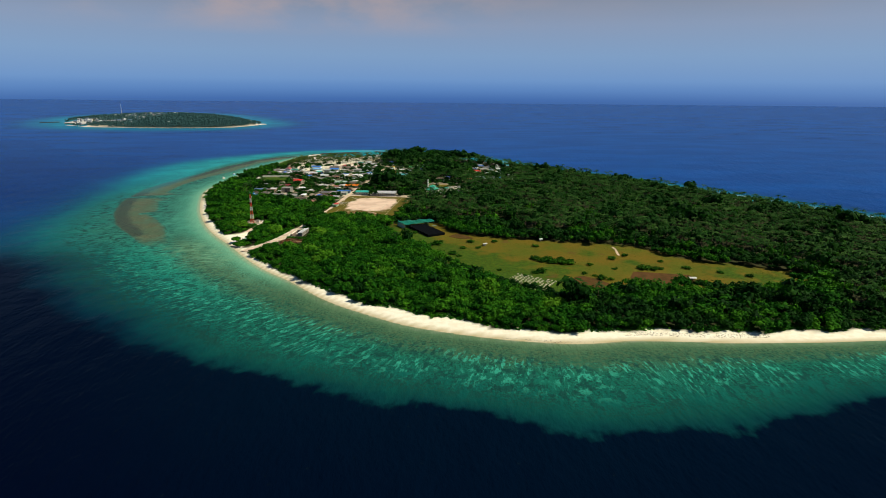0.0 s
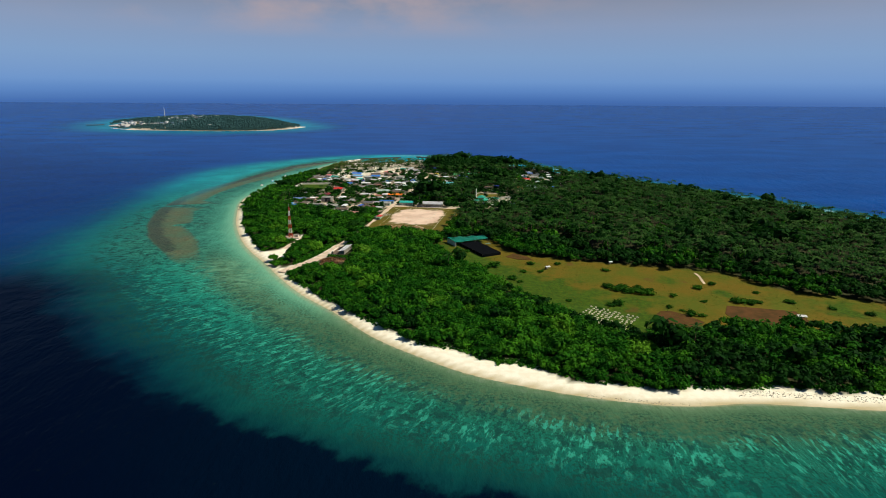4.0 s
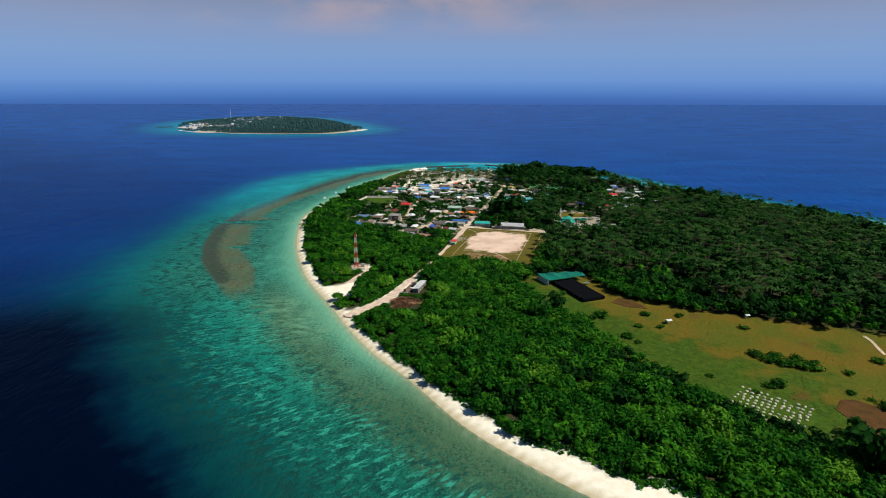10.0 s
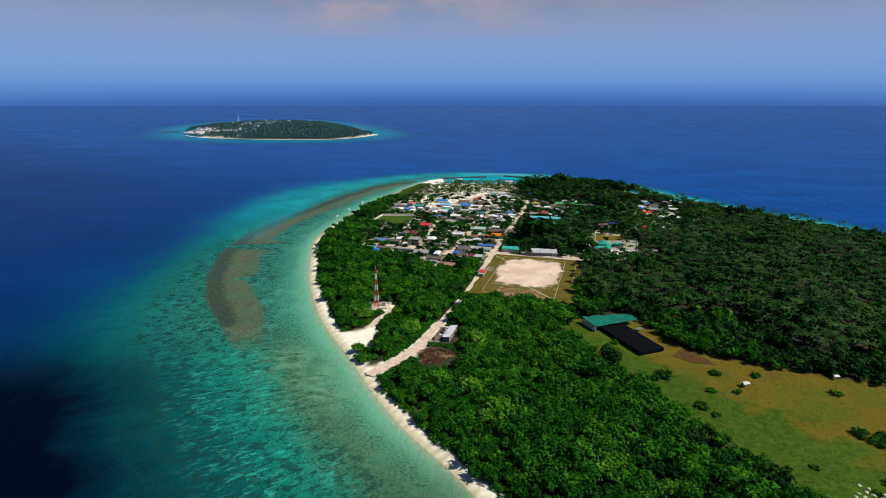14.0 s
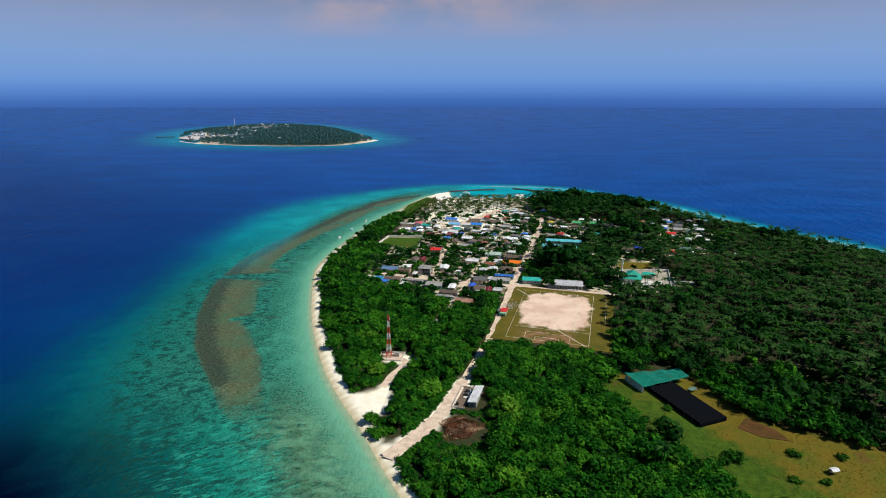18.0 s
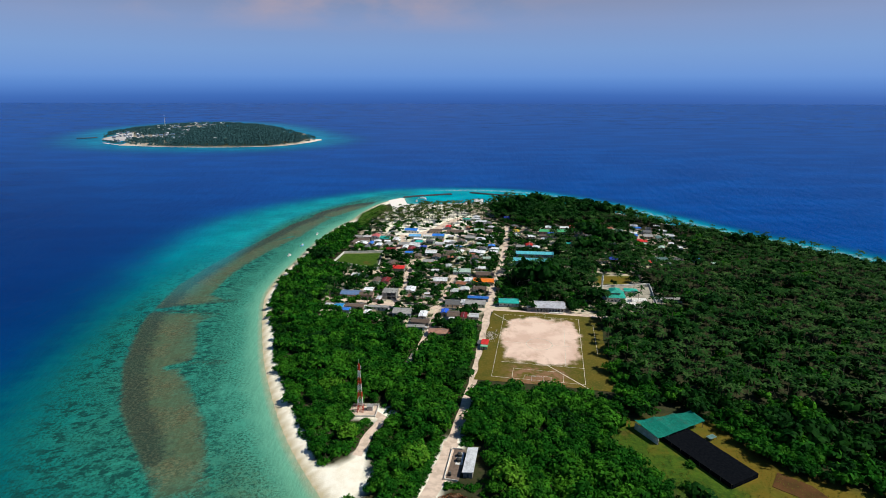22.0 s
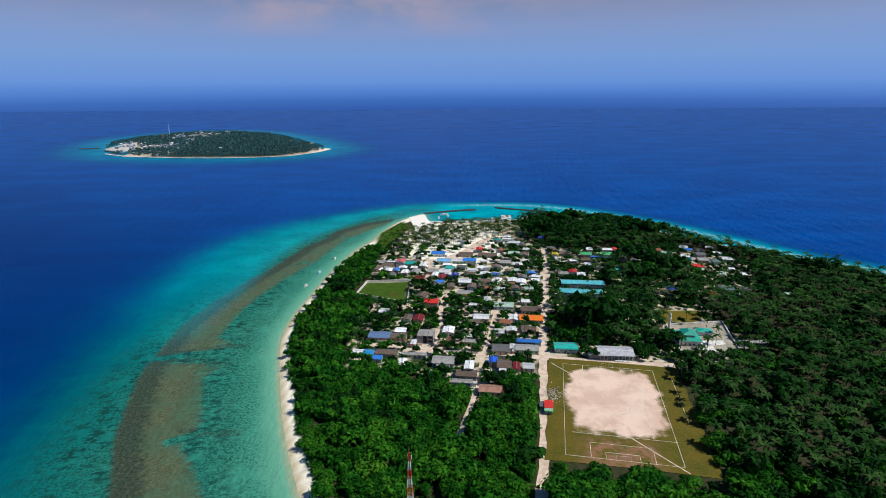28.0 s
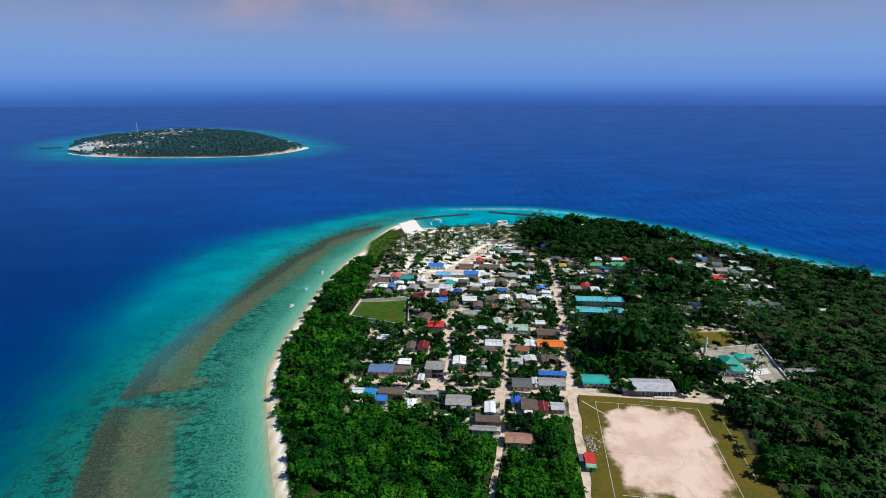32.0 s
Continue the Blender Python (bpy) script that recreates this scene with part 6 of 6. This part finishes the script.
dark = wobble(x, y, 0.05, 2.0) + rng.normal(0, 0.35, n) + 0.75 * in_v + 1.1 * (hill > 0.2) + 0.8 * groves + 0.6 * coast + 2.0 * tall_tree + 0.7 * smooth01(x + 0.35 * y, 190, 260) * (signed(x, y, MEADOW) < 0) > 0.62
close = ((y < 330) & (x < 215)) | ((y < 70) & (x < 350))
pale = np.zeros(n, bool)
for cx, cy, cr0 in PALE_CLUMPS:
    pale |= np.hypot(x - cx, y - cy) < cr0
pale &= b & close
scatter("pale_leafed_trees", fine_crowns, P6[pale], LIGHTLEAF, "clumps of pale yellow-green broadleaf trees", "trees")
b = b & ~pale
scatter("broadleaf_wood", crowns, P6[b & ~dark & ~close], BROAD, "dense wood of sunlit green broadleaf crowns", "wood")
scatter("southern_broadleaf_wood", fine_crowns, P6[b & ~dark & close], BROAD, "dense bright wood between beach and meadow", "wood")
scatter("dark_broadleaf_wood", crowns, P6[b & dark], DARKLEAF, "darker broadleaf crowns amid the wood", "wood")
pp = rest & is_palm
Q = P6.copy()
Q[:, 2] = BASE + tall
Q[:, 3] = rng.uniform(0.85, 1.2, n) * np.where(point, 0.8, 1.0)
Q[:, 5] = 1
# the open grove on sand behind the harbour
ex, ey = rng.uniform(-65, 95, 1100), rng.uniform(615, 780, 1100)
k = (signed(ex, ey, np.array(PALM_GROVE, float)) > 0) & free_of_roofs(ex, ey, 1.5)
for line, width in STREETS:
    k &= to_line(ex, ey, line, False)[0] > width / 2 + 1.0
ex, ey = ex[k][:230], ey[k][:230]
ne = len(ex)
eh = rng.uniform(7.0, 12.0, ne)
EQ = np.stack([ex, ey, BASE + eh, rng.uniform(0.85, 1.2, ne), rng.uniform(0, 6.28, ne), np.ones(ne)], 1)
ET = np.stack([ex, ey, np.full(ne, BASE), np.ones(ne), rng.uniform(0, 6.28, ne), eh], 1)
scatter("coconut_palm_grove", palms, Q[pp], PALM, "grove of dull green coconut palm heads", "palm grove")
scatter("harbour_palm_grove", palms, EQ, SUNLIT_PALM, "open grove of yellowish coconut palms on white sand, coloured lighter as sunlit", "palm grove")
q3 = [math.tau * i / 3 for i in range(3)]
sv = np.array([(0.17 * math.cos(a), 0.17 * math.sin(a), -0.1) for a in q3] + [(0.11 * math.cos(a), 0.11 * math.sin(a), 1.0) for a in q3])
sf = np.array([(i, (i + 1) % 3, 3 + (i + 1) % 3) for i in range(3)] + [(i, 3 + (i + 1) % 3, 3 + i) for i in range(3)])
T = np.stack([x[pp], y[pp], np.full(pp.sum(), BASE), np.ones(pp.sum()), turn[pp], tall[pp] * 1.0], 1)
scatter("palm_stems", [(sv, sf)], np.concatenate([T, ET]), BARK, "slim grey palm stems under the fronds", "palm grove")
# garden trees between the houses
vx, vy = np.meshgrid(np.arange(-75, 330, 4.6), np.arange(300, 690, 4.6))
vx, vy = vx.ravel() + rng.uniform(-2, 2, vx.size), vy.ravel() + rng.uniform(-2, 2, vx.size)
k = (signed(vx, vy, VILLAGE) > 0) & (rng.random(vx.size) < np.where((vy > 545) & (vx < 75), 0.22, np.where((vx > 105) & (vy > 535), 0.40, 0.66))) & free_of_roofs(vx, vy, 1.3, np.where((vy > 560) & (vx > 100), 7.0, 2.6))
for line, width in STREETS:
    k &= to_line(vx, vy, line, False)[0] > width / 2 + 1.4
for w in (WALLED, MOSQUE_YARD, MOSQUE_GREEN, PALM_GROVE):
    k &= signed(vx, vy, np.array(w, float)) < -1.5
pu, pv = pitch_frame(vx, vy)
k &= ~((np.abs(pu - 3) < 46) & (np.abs(pv) < 64))
vx, vy = vx[k], vy[k]
nv = len(vx)
vs = rng.uniform(0.38, 0.85, nv)
G6 = np.stack([vx, vy, BASE + 0.2 + 2.2 * vs, vs, rng.uniform(0, 6.28, nv), rng.uniform(0.9, 1.3, nv)], 1)
shade = rng.random(nv) < 0.6
scatter("garden_trees", crowns, G6[shade], DARKLEAF, "dark green garden trees between the houses", "trees")
scatter("garden_bushes", crowns, G6[~shade], BROAD, "bright green garden bushes between the houses", "bushes")
# low undergrowth beneath the palms and along the edges
under = np.flatnonzero((is_palm | (d < 20)) & ~in_v & (rng.random(n) < 0.36))
U = np.stack([x[under] + rng.uniform(-2.5, 2.5, len(under)), y[under] + rng.uniform(-2.5, 2.5, len(under)), np.full(len(under), BASE - 0.2), rng.uniform(0.5, 0.9, len(under)), turn[under], rng.uniform(0.7, 1.0, len(under))], 1)
U = U[(signed(U[:, 0], U[:, 1], SHORE) > 9) & (signed(U[:, 0], U[:, 1], MEADOW) < -2)]
small = [crown(90 + s, 3, 26, 1.0) for s in range(3)]
scatter("undergrowth", small, U, DARKLEAF, "low dark green shrubs under palms and along the shore", "shrubs")

fill = np.flatnonzero(~is_palm & ~in_v & (y < 345) & (x < 300) & (d > 12))
S = np.stack([x[fill] + rng.uniform(-3.4, 3.4, len(fill)), y[fill] + rng.uniform(-3.4, 3.4, len(fill)), lift[fill] - rng.uniform(0.2, 1.6, len(fill)), rng.uniform(0.45, 0.75, len(fill)), turn[fill], rng.uniform(0.8, 1.1, len(fill))], 1)
k = (signed(S[:, 0], S[:, 1], MEADOW) < -1) & (signed(S[:, 0], S[:, 1], np.array(CLEARING, float)) < -2)
for line, width in STREETS:
    k &= to_line(S[:, 0], S[:, 1], line, False)[0] > width / 2 + 2.4
k &= free_of_roofs(S[:, 0], S[:, 1], 2.5) & (np.hypot((S[:, 0] - 38) / 16, (S[:, 1] - 130) / 23) > 1) & ~((S[:, 0] < 14) & (S[:, 1] < 134) & (S[:, 1] > 98) & (S[:, 0] > -26))
pu, pv = pitch_frame(S[:, 0], S[:, 1])
k &= ~((np.abs(pu - 3) < 44) & (np.abs(pv) < 63))
scatter("sapling_wood", [crown(220 + s, 3, 60, 0.70, 4.0, 2.6) for s in range(4)], S[k], BROAD, "bright saplings filling gaps between the crowns", "wood")

near_me = [bulk("crown", v, f, BROAD) for v, f in near_crowns]
pale_me = [bulk("crown", v, f, LIGHTLEAF) for v, f in near_crowns]
trunk_me = [trunk_mesh("trunk", 3.2, 0.32, 0.2, 0.3, 4, s) for s in range(3)]
for i in pick_b:
    light = any(math.hypot(x[i] - cx, y[i] - cy) < cr0 for cx, cy, cr0 in PALE_CLUMPS)
    e = thing("tree", pose(x[i], y[i], BASE, 0, 0, math.degrees(turn[i])), "broadleaf tree with a %s crown" % ("pale yellow-green" if light else "full bright green"), "tree", "trees near the mast")
    part("trunk", trunk_me[i % 3], BARK, e)
    c = part("crown", (pale_me if light else near_me)[i % 5], LIGHTLEAF if light else BROAD, e)
    c.matrix_local = Matrix.Translation((0, 0, lift[i] - BASE)) @ Matrix.Diagonal((P6[i, 3], P6[i, 3], P6[i, 3] * P6[i, 5], 1))
head_me = [bulk("crown", v, f, PALM) for v, f in near_palms]
palm_trunk = [trunk_mesh("trunk", 10.0, 0.2, 0.12, 0.5, 0, 20 + s) for s in range(3)]
for i in pick_p:
    e = thing("coconut_palm", pose(x[i], y[i], BASE, 0, 0, math.degrees(turn[i])), "slender coconut palm with arching green fronds", "palm", "village palms")
    k = tall[i] / 10.0
    part("trunk", palm_trunk[i % 3], BARK, e).matrix_local = Matrix.Diagonal((1, 1, k, 1))
    part("crown", head_me[i % 3], PALM, e).matrix_local = Matrix.Translation((0.5, 0, tall[i]))

for q, (bx, by) in enumerate(((193, 380), (199.5, 382), (190, 374.5), (172.5, 378), (206, 396), (205, 410))):
    e = thing("coconut_palm", pose(bx, by, BASE, 0, 0, 67 * q), "slender coconut palm in the mosque yard", "palm", "mosque yard palms")
    k = 0.75 + 0.06 * (q % 3)
    part("trunk", palm_trunk[q % 3], BARK, e).matrix_local = Matrix.Diagonal((1, 1, k, 1))
    part("crown", head_me[q % 3], PALM, e).matrix_local = Matrix.Translation((0.5, 0, 10 * k))

# a thick hem of shrubs where the wood meets the sand
hem = spline([tuple(p) for p in SHORE], True, 2.2)
t = np.roll(hem, -1, 0) - np.roll(hem, 1, 0)
t /= np.hypot(t[:, 0], t[:, 1])[:, None]
inw = np.stack([t[:, 1], -t[:, 0]], 1)
probe = hem + inw * 3
if signed(probe[:, 0], probe[:, 1], SHORE).mean() < 0:
    inw = -inw
H = np.concatenate([hem + inw * (wood_edge(hem[:, 0], hem[:, 1]) + off + rng.uniform(-1.0, 1.0, len(hem)))[:, None] for off in (0.3, 3.0)])
k = (H[:, 1] < 640) & (signed(H[:, 0], H[:, 1], np.array(CLEARING, float)) < -1.0)
for line, width in STREETS[:3]:
    k &= to_line(H[:, 0], H[:, 1], line, False)[0] > width / 2 + 1.8
k &= np.hypot(H[:, 0] + 3, H[:, 1] - 118) > 9
H = H[k]
H6 = np.stack([H[:, 0], H[:, 1], np.full(len(H), 0.95), np.where(np.arange(len(H)) < len(H) / 2, rng.uniform(0.38, 0.55, len(H)), rng.uniform(0.6, 0.85, len(H))), rng.uniform(0, 6.28, len(H)), rng.uniform(0.7, 1.05, len(H))], 1)
scatter("shore_shrubs", small, H6, BROAD, "thick hem of green shrubs along the beach", "shrubs")

# low shrubs along the track, the clearing and the works yard
L6 = []
for line, width in STREETS[:3] + STREETS[4:5]:
    fine = spline([tuple(p) for p in line], step=2.3)
    tt = np.gradient(fine, axis=0)
    tt /= np.hypot(tt[:, 0], tt[:, 1])[:, None] + 1e-9
    side = np.stack([-tt[:, 1], tt[:, 0]], 1)
    for sg in (-1, 1):
        for off, lo, hi in ((1.1, 0.22, 0.38), (3.0, 0.35, 0.6), (5.0, 0.5, 0.8), (7.0, 0.6, 0.95)):
            p = fine + side * sg * (width / 2 + off + rng.uniform(-0.8, 0.8, len(fine)))[:, None]
            L6.append(np.c_[p, np.full(len(p), BASE - 0.3), rng.uniform(lo, hi, len(p)), rng.uniform(0, 6.28, len(p)), rng.uniform(0.7, 1.0, len(p))])
a = rng.uniform(0, math.tau, 420)
rr = rng.uniform(1.0, 1.75, 420)
L6.append(np.c_[38 + 14.5 * rr * np.cos(a), 134 + 14.5 * rr * np.sin(a), np.full(420, BASE - 0.3), rng.uniform(0.3, 0.6, 420), a, rng.uniform(0.7, 1.0, 420)])
L6 = np.concatenate(L6)
k = (L6[:, 1] < 325) & (signed(L6[:, 0], L6[:, 1], SHORE) > wood_edge(L6[:, 0], L6[:, 1])) & (signed(L6[:, 0], L6[:, 1], np.array(CLEARING, float)) < -1.2)
for line, width in STREETS:
    k &= to_line(L6[:, 0], L6[:, 1], line, False)[0] > width / 2 + 0.8
pu, pv = pitch_frame(L6[:, 0], L6[:, 1])
k &= ~((pu > -44) & (pu < 46) & (np.abs(pv) < 60)) & (np.hypot(L6[:, 0] - 37.5, L6[:, 1] - 136) > 13.5)
k &= free_of_roofs(L6[:, 0], L6[:, 1], 0.8) & ~((L6[:, 0] > 29) & (L6[:, 0] < 50) & (L6[:, 1] > 152) & (L6[:, 1] < 181)) & ~((np.abs(L6[:, 0] + 13) < 11) & (np.abs(L6[:, 1] - 213) < 9))
k &= ~((L6[:, 0] > -26) & (L6[:, 0] < 8) & (L6[:, 1] > 98) & (L6[:, 1] < 137))
scatter("track_shrubs", small, L6[k], BROAD, "low green shrubs lining the sandy track", "shrubs")

# low scrub on the north-west point
px, py = rng.uniform(-92, -30, 1400), rng.uniform(640, 830, 1400)
k = signed(px, py, np.array(POINT_SCRUB, float)) > 0
k &= (signed(px, py, SHORE) > 6) & (np.abs(px + 66 - (py - 740) * 0.25) > 2.2)
S6 = np.stack([px[k], py[k], np.full(k.sum(), 1.1), rng.uniform(0.35, 0.6, k.sum()), rng.uniform(0, 6.28, k.sum()), rng.uniform(0.4, 0.7, k.sum())], 1)
scatter("beach_scrub", small, S6, SCRUB, "low green beach scrub on the sandy point", "scrub")

# rubble and beach rock along the south-east beach
bx = np.concatenate([rng.uniform(268, 352, 420), rng.uniform(196, 250, 90)])
by = np.full(len(bx), -60.0)
want = np.concatenate([rng.uniform(5.0, 10.0, 420), rng.uniform(0.2, 2.2, 90)])
for _ in range(30):
    by = by - 0.6 * (signed(bx, by, SHORE) - want)
g5 = np.random.default_rng(12)
rock_kinds = [blob(1.0, 0.6, 300 + q) for q in range(4)]
R6 = np.stack([bx, by, 1.35 * np.tanh(want / 6.5), g5.uniform(0.12, 0.42, len(bx)), g5.uniform(0, 6.28, len(bx)), g5.uniform(0.5, 1.0, len(bx))], 1)
scatter("beach_rubble", rock_kinds, R6, worn("coral_rubble", (0.40, 0.35, 0.28), 0.5, 1.2, 0.95), "grey-brown coral rubble strewn along the beach", "rubble")

# bushes on the sand spit between the two sandy arms
spit = [bulk("crown", *crown(200 + q, 7, 200, 0.75), BROAD) for q in range(2)]
for q, (bx, by, bs) in enumerate(((-3, 128, 1.1), (-8, 127, 0.85), (1, 129, 0.9), (-5, 123, 0.8), (-1, 134, 0.75))):
    e = thing("bush", pose(bx, by, 0.9, 0, 0, 70 * q), "dense rounded green bush on the beach", "bush", "bushes on the spit")
    part("stem", trunk_me[q % 3], BARK, e).matrix_local = Matrix.Diagonal((0.6, 0.6, 0.5, 1))
    part("crown", spit[q % 2], BROAD, e).matrix_local = Matrix.Translation((0, 0, 0.3)) @ Matrix.Diagonal((bs, bs, bs, 1))

# meadow shrubs and grass
shrub_me = [bulk("shrub", *crown(120 + s, 6, 190, 0.42, 3.2, 2.0), MEADOW_BUSH) for s in range(3)]
g3 = random.Random(8)
mx, my = [], []
for sx, sy, ss in ((249, 73, 1.7), (255, 66, 2.0), (262, 62, 1.9), (268, 60, 1.8), (273, 58, 1.9), (270, 68, 1.7), (260, 71, 1.6), (277, 64, 1.3), (330, 42, 2.0), (337, 40, 1.5), (343, 41, 1.1), (172, 123, 1.9), (166, 119, 1.4), (202, 128, 1.4),
                   (182, 91, 1.6), (160, 103, 1.2), (145, 148, 1.7), (139, 122, 1.8), (193, 108, 1.2), (207, 108, 1.0), (259, 111, 1.3), (290, 54, 1.1), (247, 38, 1.7), (241, 36, 1.2), (187, 84, 1.0), (314, 70, 1.5), (329, 79, 1.3), (288, 20, 1.5),
                   (294, 18, 1.1), (279, 33, 0.9), (285, 27, 0.8), (307, 43, 0.9), (152, 165, 1.1), (404, 20, 1.2), (365, 42, 1.4), (386, 30, 1.1), (232, 30, 0.8), (215, 45, 0.9), (224, 128, 1.2), (352, 60, 1.0)):
    e = new("shrub", shrub_me[g3.randrange(3)])
    e.matrix_world = pose(sx, sy, BASE - 0.3, 0, 0, g3.uniform(0, 360)) @ Matrix.Diagonal((ss, ss, ss * g3.uniform(0.75, 1.0), 1))
    tagged(e, "rounded green shrub in the dry meadow", "shrub", "meadow shrubs")
gx = rng.uniform(110, 460, 60000)
gy = rng.uniform(-25, 210, 60000)
k = (signed(gx, gy, MEADOW) > -1) & free_of_roofs(gx, gy, 0.5) & ~((gx > 310) & (gx < 360) & (gy > 1) & (gy < 34)) & ~((gx > 212) & (gx < 253) & (gy > -4) & (gy < 36) & (np.abs((gx - 232) * 0.64 + (gy - 15) * 0.77) < 13))
gx, gy = gx[k], gy[k]
ng = len(gx)
gn = rng.normal(size=(ng, 3)) * 0.3 + np.array([0.2, 0, 1.0])
gn /= np.linalg.norm(gn, axis=1)[:, None]
v, f = leaf_quads(np.stack([gx, gy, BASE + rng.uniform(0.1, 0.3, ng)], 1), gn, rng.uniform(0.15, 0.45, ng), rng)
tagged(new("meadow_grass", bulk("meadow_grass", v, f, GRASS_TUFT)), "tufts of olive and ochre dry grass", "grass", kind="stuff")

# ---- far island ----
fx, fy = rng.uniform(-1215, -370, 9000), rng.uniform(1560, 2610, 9000)
fd = signed(fx, fy, FAR_SHORE)
town = np.maximum(np.exp(-(((fx + 935) / 90) ** 2 + ((fy - 1880) / 120) ** 2)), np.exp(-(((fx + 985) / 100) ** 2 + ((fy - 2330) / 200) ** 2)))
k = (fd > 16) & (rng.random(9000) > town * 1.05) & (signed(fx, fy, np.array([(-1085, 1860), (-1060, 1760), (-970, 1730), (-955, 1810), (-1000, 1920), (-1090, 2090), (-1115, 1990)], float)) < 0)
fx, fy, fd = fx[k][:2500], fy[k][:2500], fd[k][:2500]
nf = len(fx)
F6 = np.stack([fx, fy, np.full(nf, 2.0), np.clip(1.2 + fd / 90, 1.2, 2.5) * rng.uniform(0.85, 1.2, nf), rng.uniform(0, 6.28, nf), rng.uniform(0.75, 1.1, nf)], 1)
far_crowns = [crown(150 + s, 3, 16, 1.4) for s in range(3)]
scatter("far_island_wood", far_crowns, F6, HAZED_LEAF, "wood covering the far island, its green tinted with haze blue", "wood")
# far walls and roofs also hold haze blue in their base colours
hazed_wall = worn("hazed_far_wall", (0.26, 0.30, 0.36), 0.2, 0.2)
hazed_roofs = [worn("hazed_far_roof_" + a, c, 0.2, 0.2) for a, c in (("pale", (0.60, 0.64, 0.68)), ("white", (0.78, 0.80, 0.82)), ("grey", (0.20, 0.25, 0.31)), ("blue", (0.14, 0.25, 0.42)))]
far_parts = []
for i in range(4):
    bw, bd = 11 + 2 * i, 9 + i
    a, c = bpy.data.meshes.new("wall"), bpy.data.meshes.new("roof")
    q = gable_walls(bw, bd, 3.4 + (i % 2) * 2.5, 1.6)
    q.to_mesh(a)
    q.free()
    q = gable(bw, bd, 3.4 + (i % 2) * 2.5, 1.6)
    q.to_mesh(c)
    q.free()
    far_parts.append((finish(a, hazed_wall), finish(c, hazed_roofs[i])))
g4 = random.Random(21)
count = 0
while count < 240:
    px, py = (g4.gauss(-925, 95), g4.gauss(1880, 100)) if count < 80 else (g4.gauss(-985, 85), g4.gauss(2310, 170))
    if float(signed(np.array([px]), np.array([py]), FAR_SHORE)[0]) < 45:
        continue
    a, c = far_parts[g4.randrange(4)]
    e = thing("far_house", pose(px, py, 1.5, 0, 0, g4.choice((0, 90)) + 12), "distant house on the far island, pale haze blue in its colours", "house", "far island houses")
    part("wall", a, hazed_wall, e)
    part("roof", c, hazed_roofs[count % 2], e)
    e.scale = (0.62, 0.62, 1.0)
    count += 1
slab("far_apron", [(-1075, 1870), (-1060, 1800), (-985, 1745), (-975, 1800), (-1010, 1900), (-1090, 2060), (-1105, 1990)], 2.2, 3.0, worn("far_coral_fill", (0.70, 0.66, 0.62), 0.1, 0.1), "pale bare fill by the far harbour", "apron")
fm = thing("radio_mast", pose(-1080, 2290, 1.5), "thin distant radio mast on the far island", "mast")
for k in range(6):
    bm = bmesh.new()
    beam(bm, (0, 0, 8.5 * k), (0, 0, 8.5 * k + 8.5), (1.5 - 0.2 * k, 1.3 - 0.2 * k), 4)
    part("mast_section", bm, WHITE, fm)
fs = FAR_SHORE - FAR_SHORE.mean(0)
fs = FAR_SHORE.mean(0) + fs * (1 - 7.0 / np.hypot(fs[:, 0], fs[:, 1]))[:, None]
BEACH = Mat("white_far_sand", 0.95, 0.1)
BEACH.color(BEACH.mix(BEACH.noise(0.05, 3), (0.86, 0.84, 0.78), (0.76, 0.73, 0.66)))
fs = fs[(fs[:, 1] < 1830) & (fs[:, 0] > -1020)]
fs = fs[np.argsort(np.arctan2(fs[:, 1] - 2000, fs[:, 0] + 780))]
tagged(ribbon("far_beach", fs, 7.5, 1.62, BEACH.m, "narrow white beach round the far island"), category="beach")
breakwater([(-1112, 1864), (-1140, 1850), (-1168, 1846)], 6, 2.0, "far jetty of rubble at the island's tip")
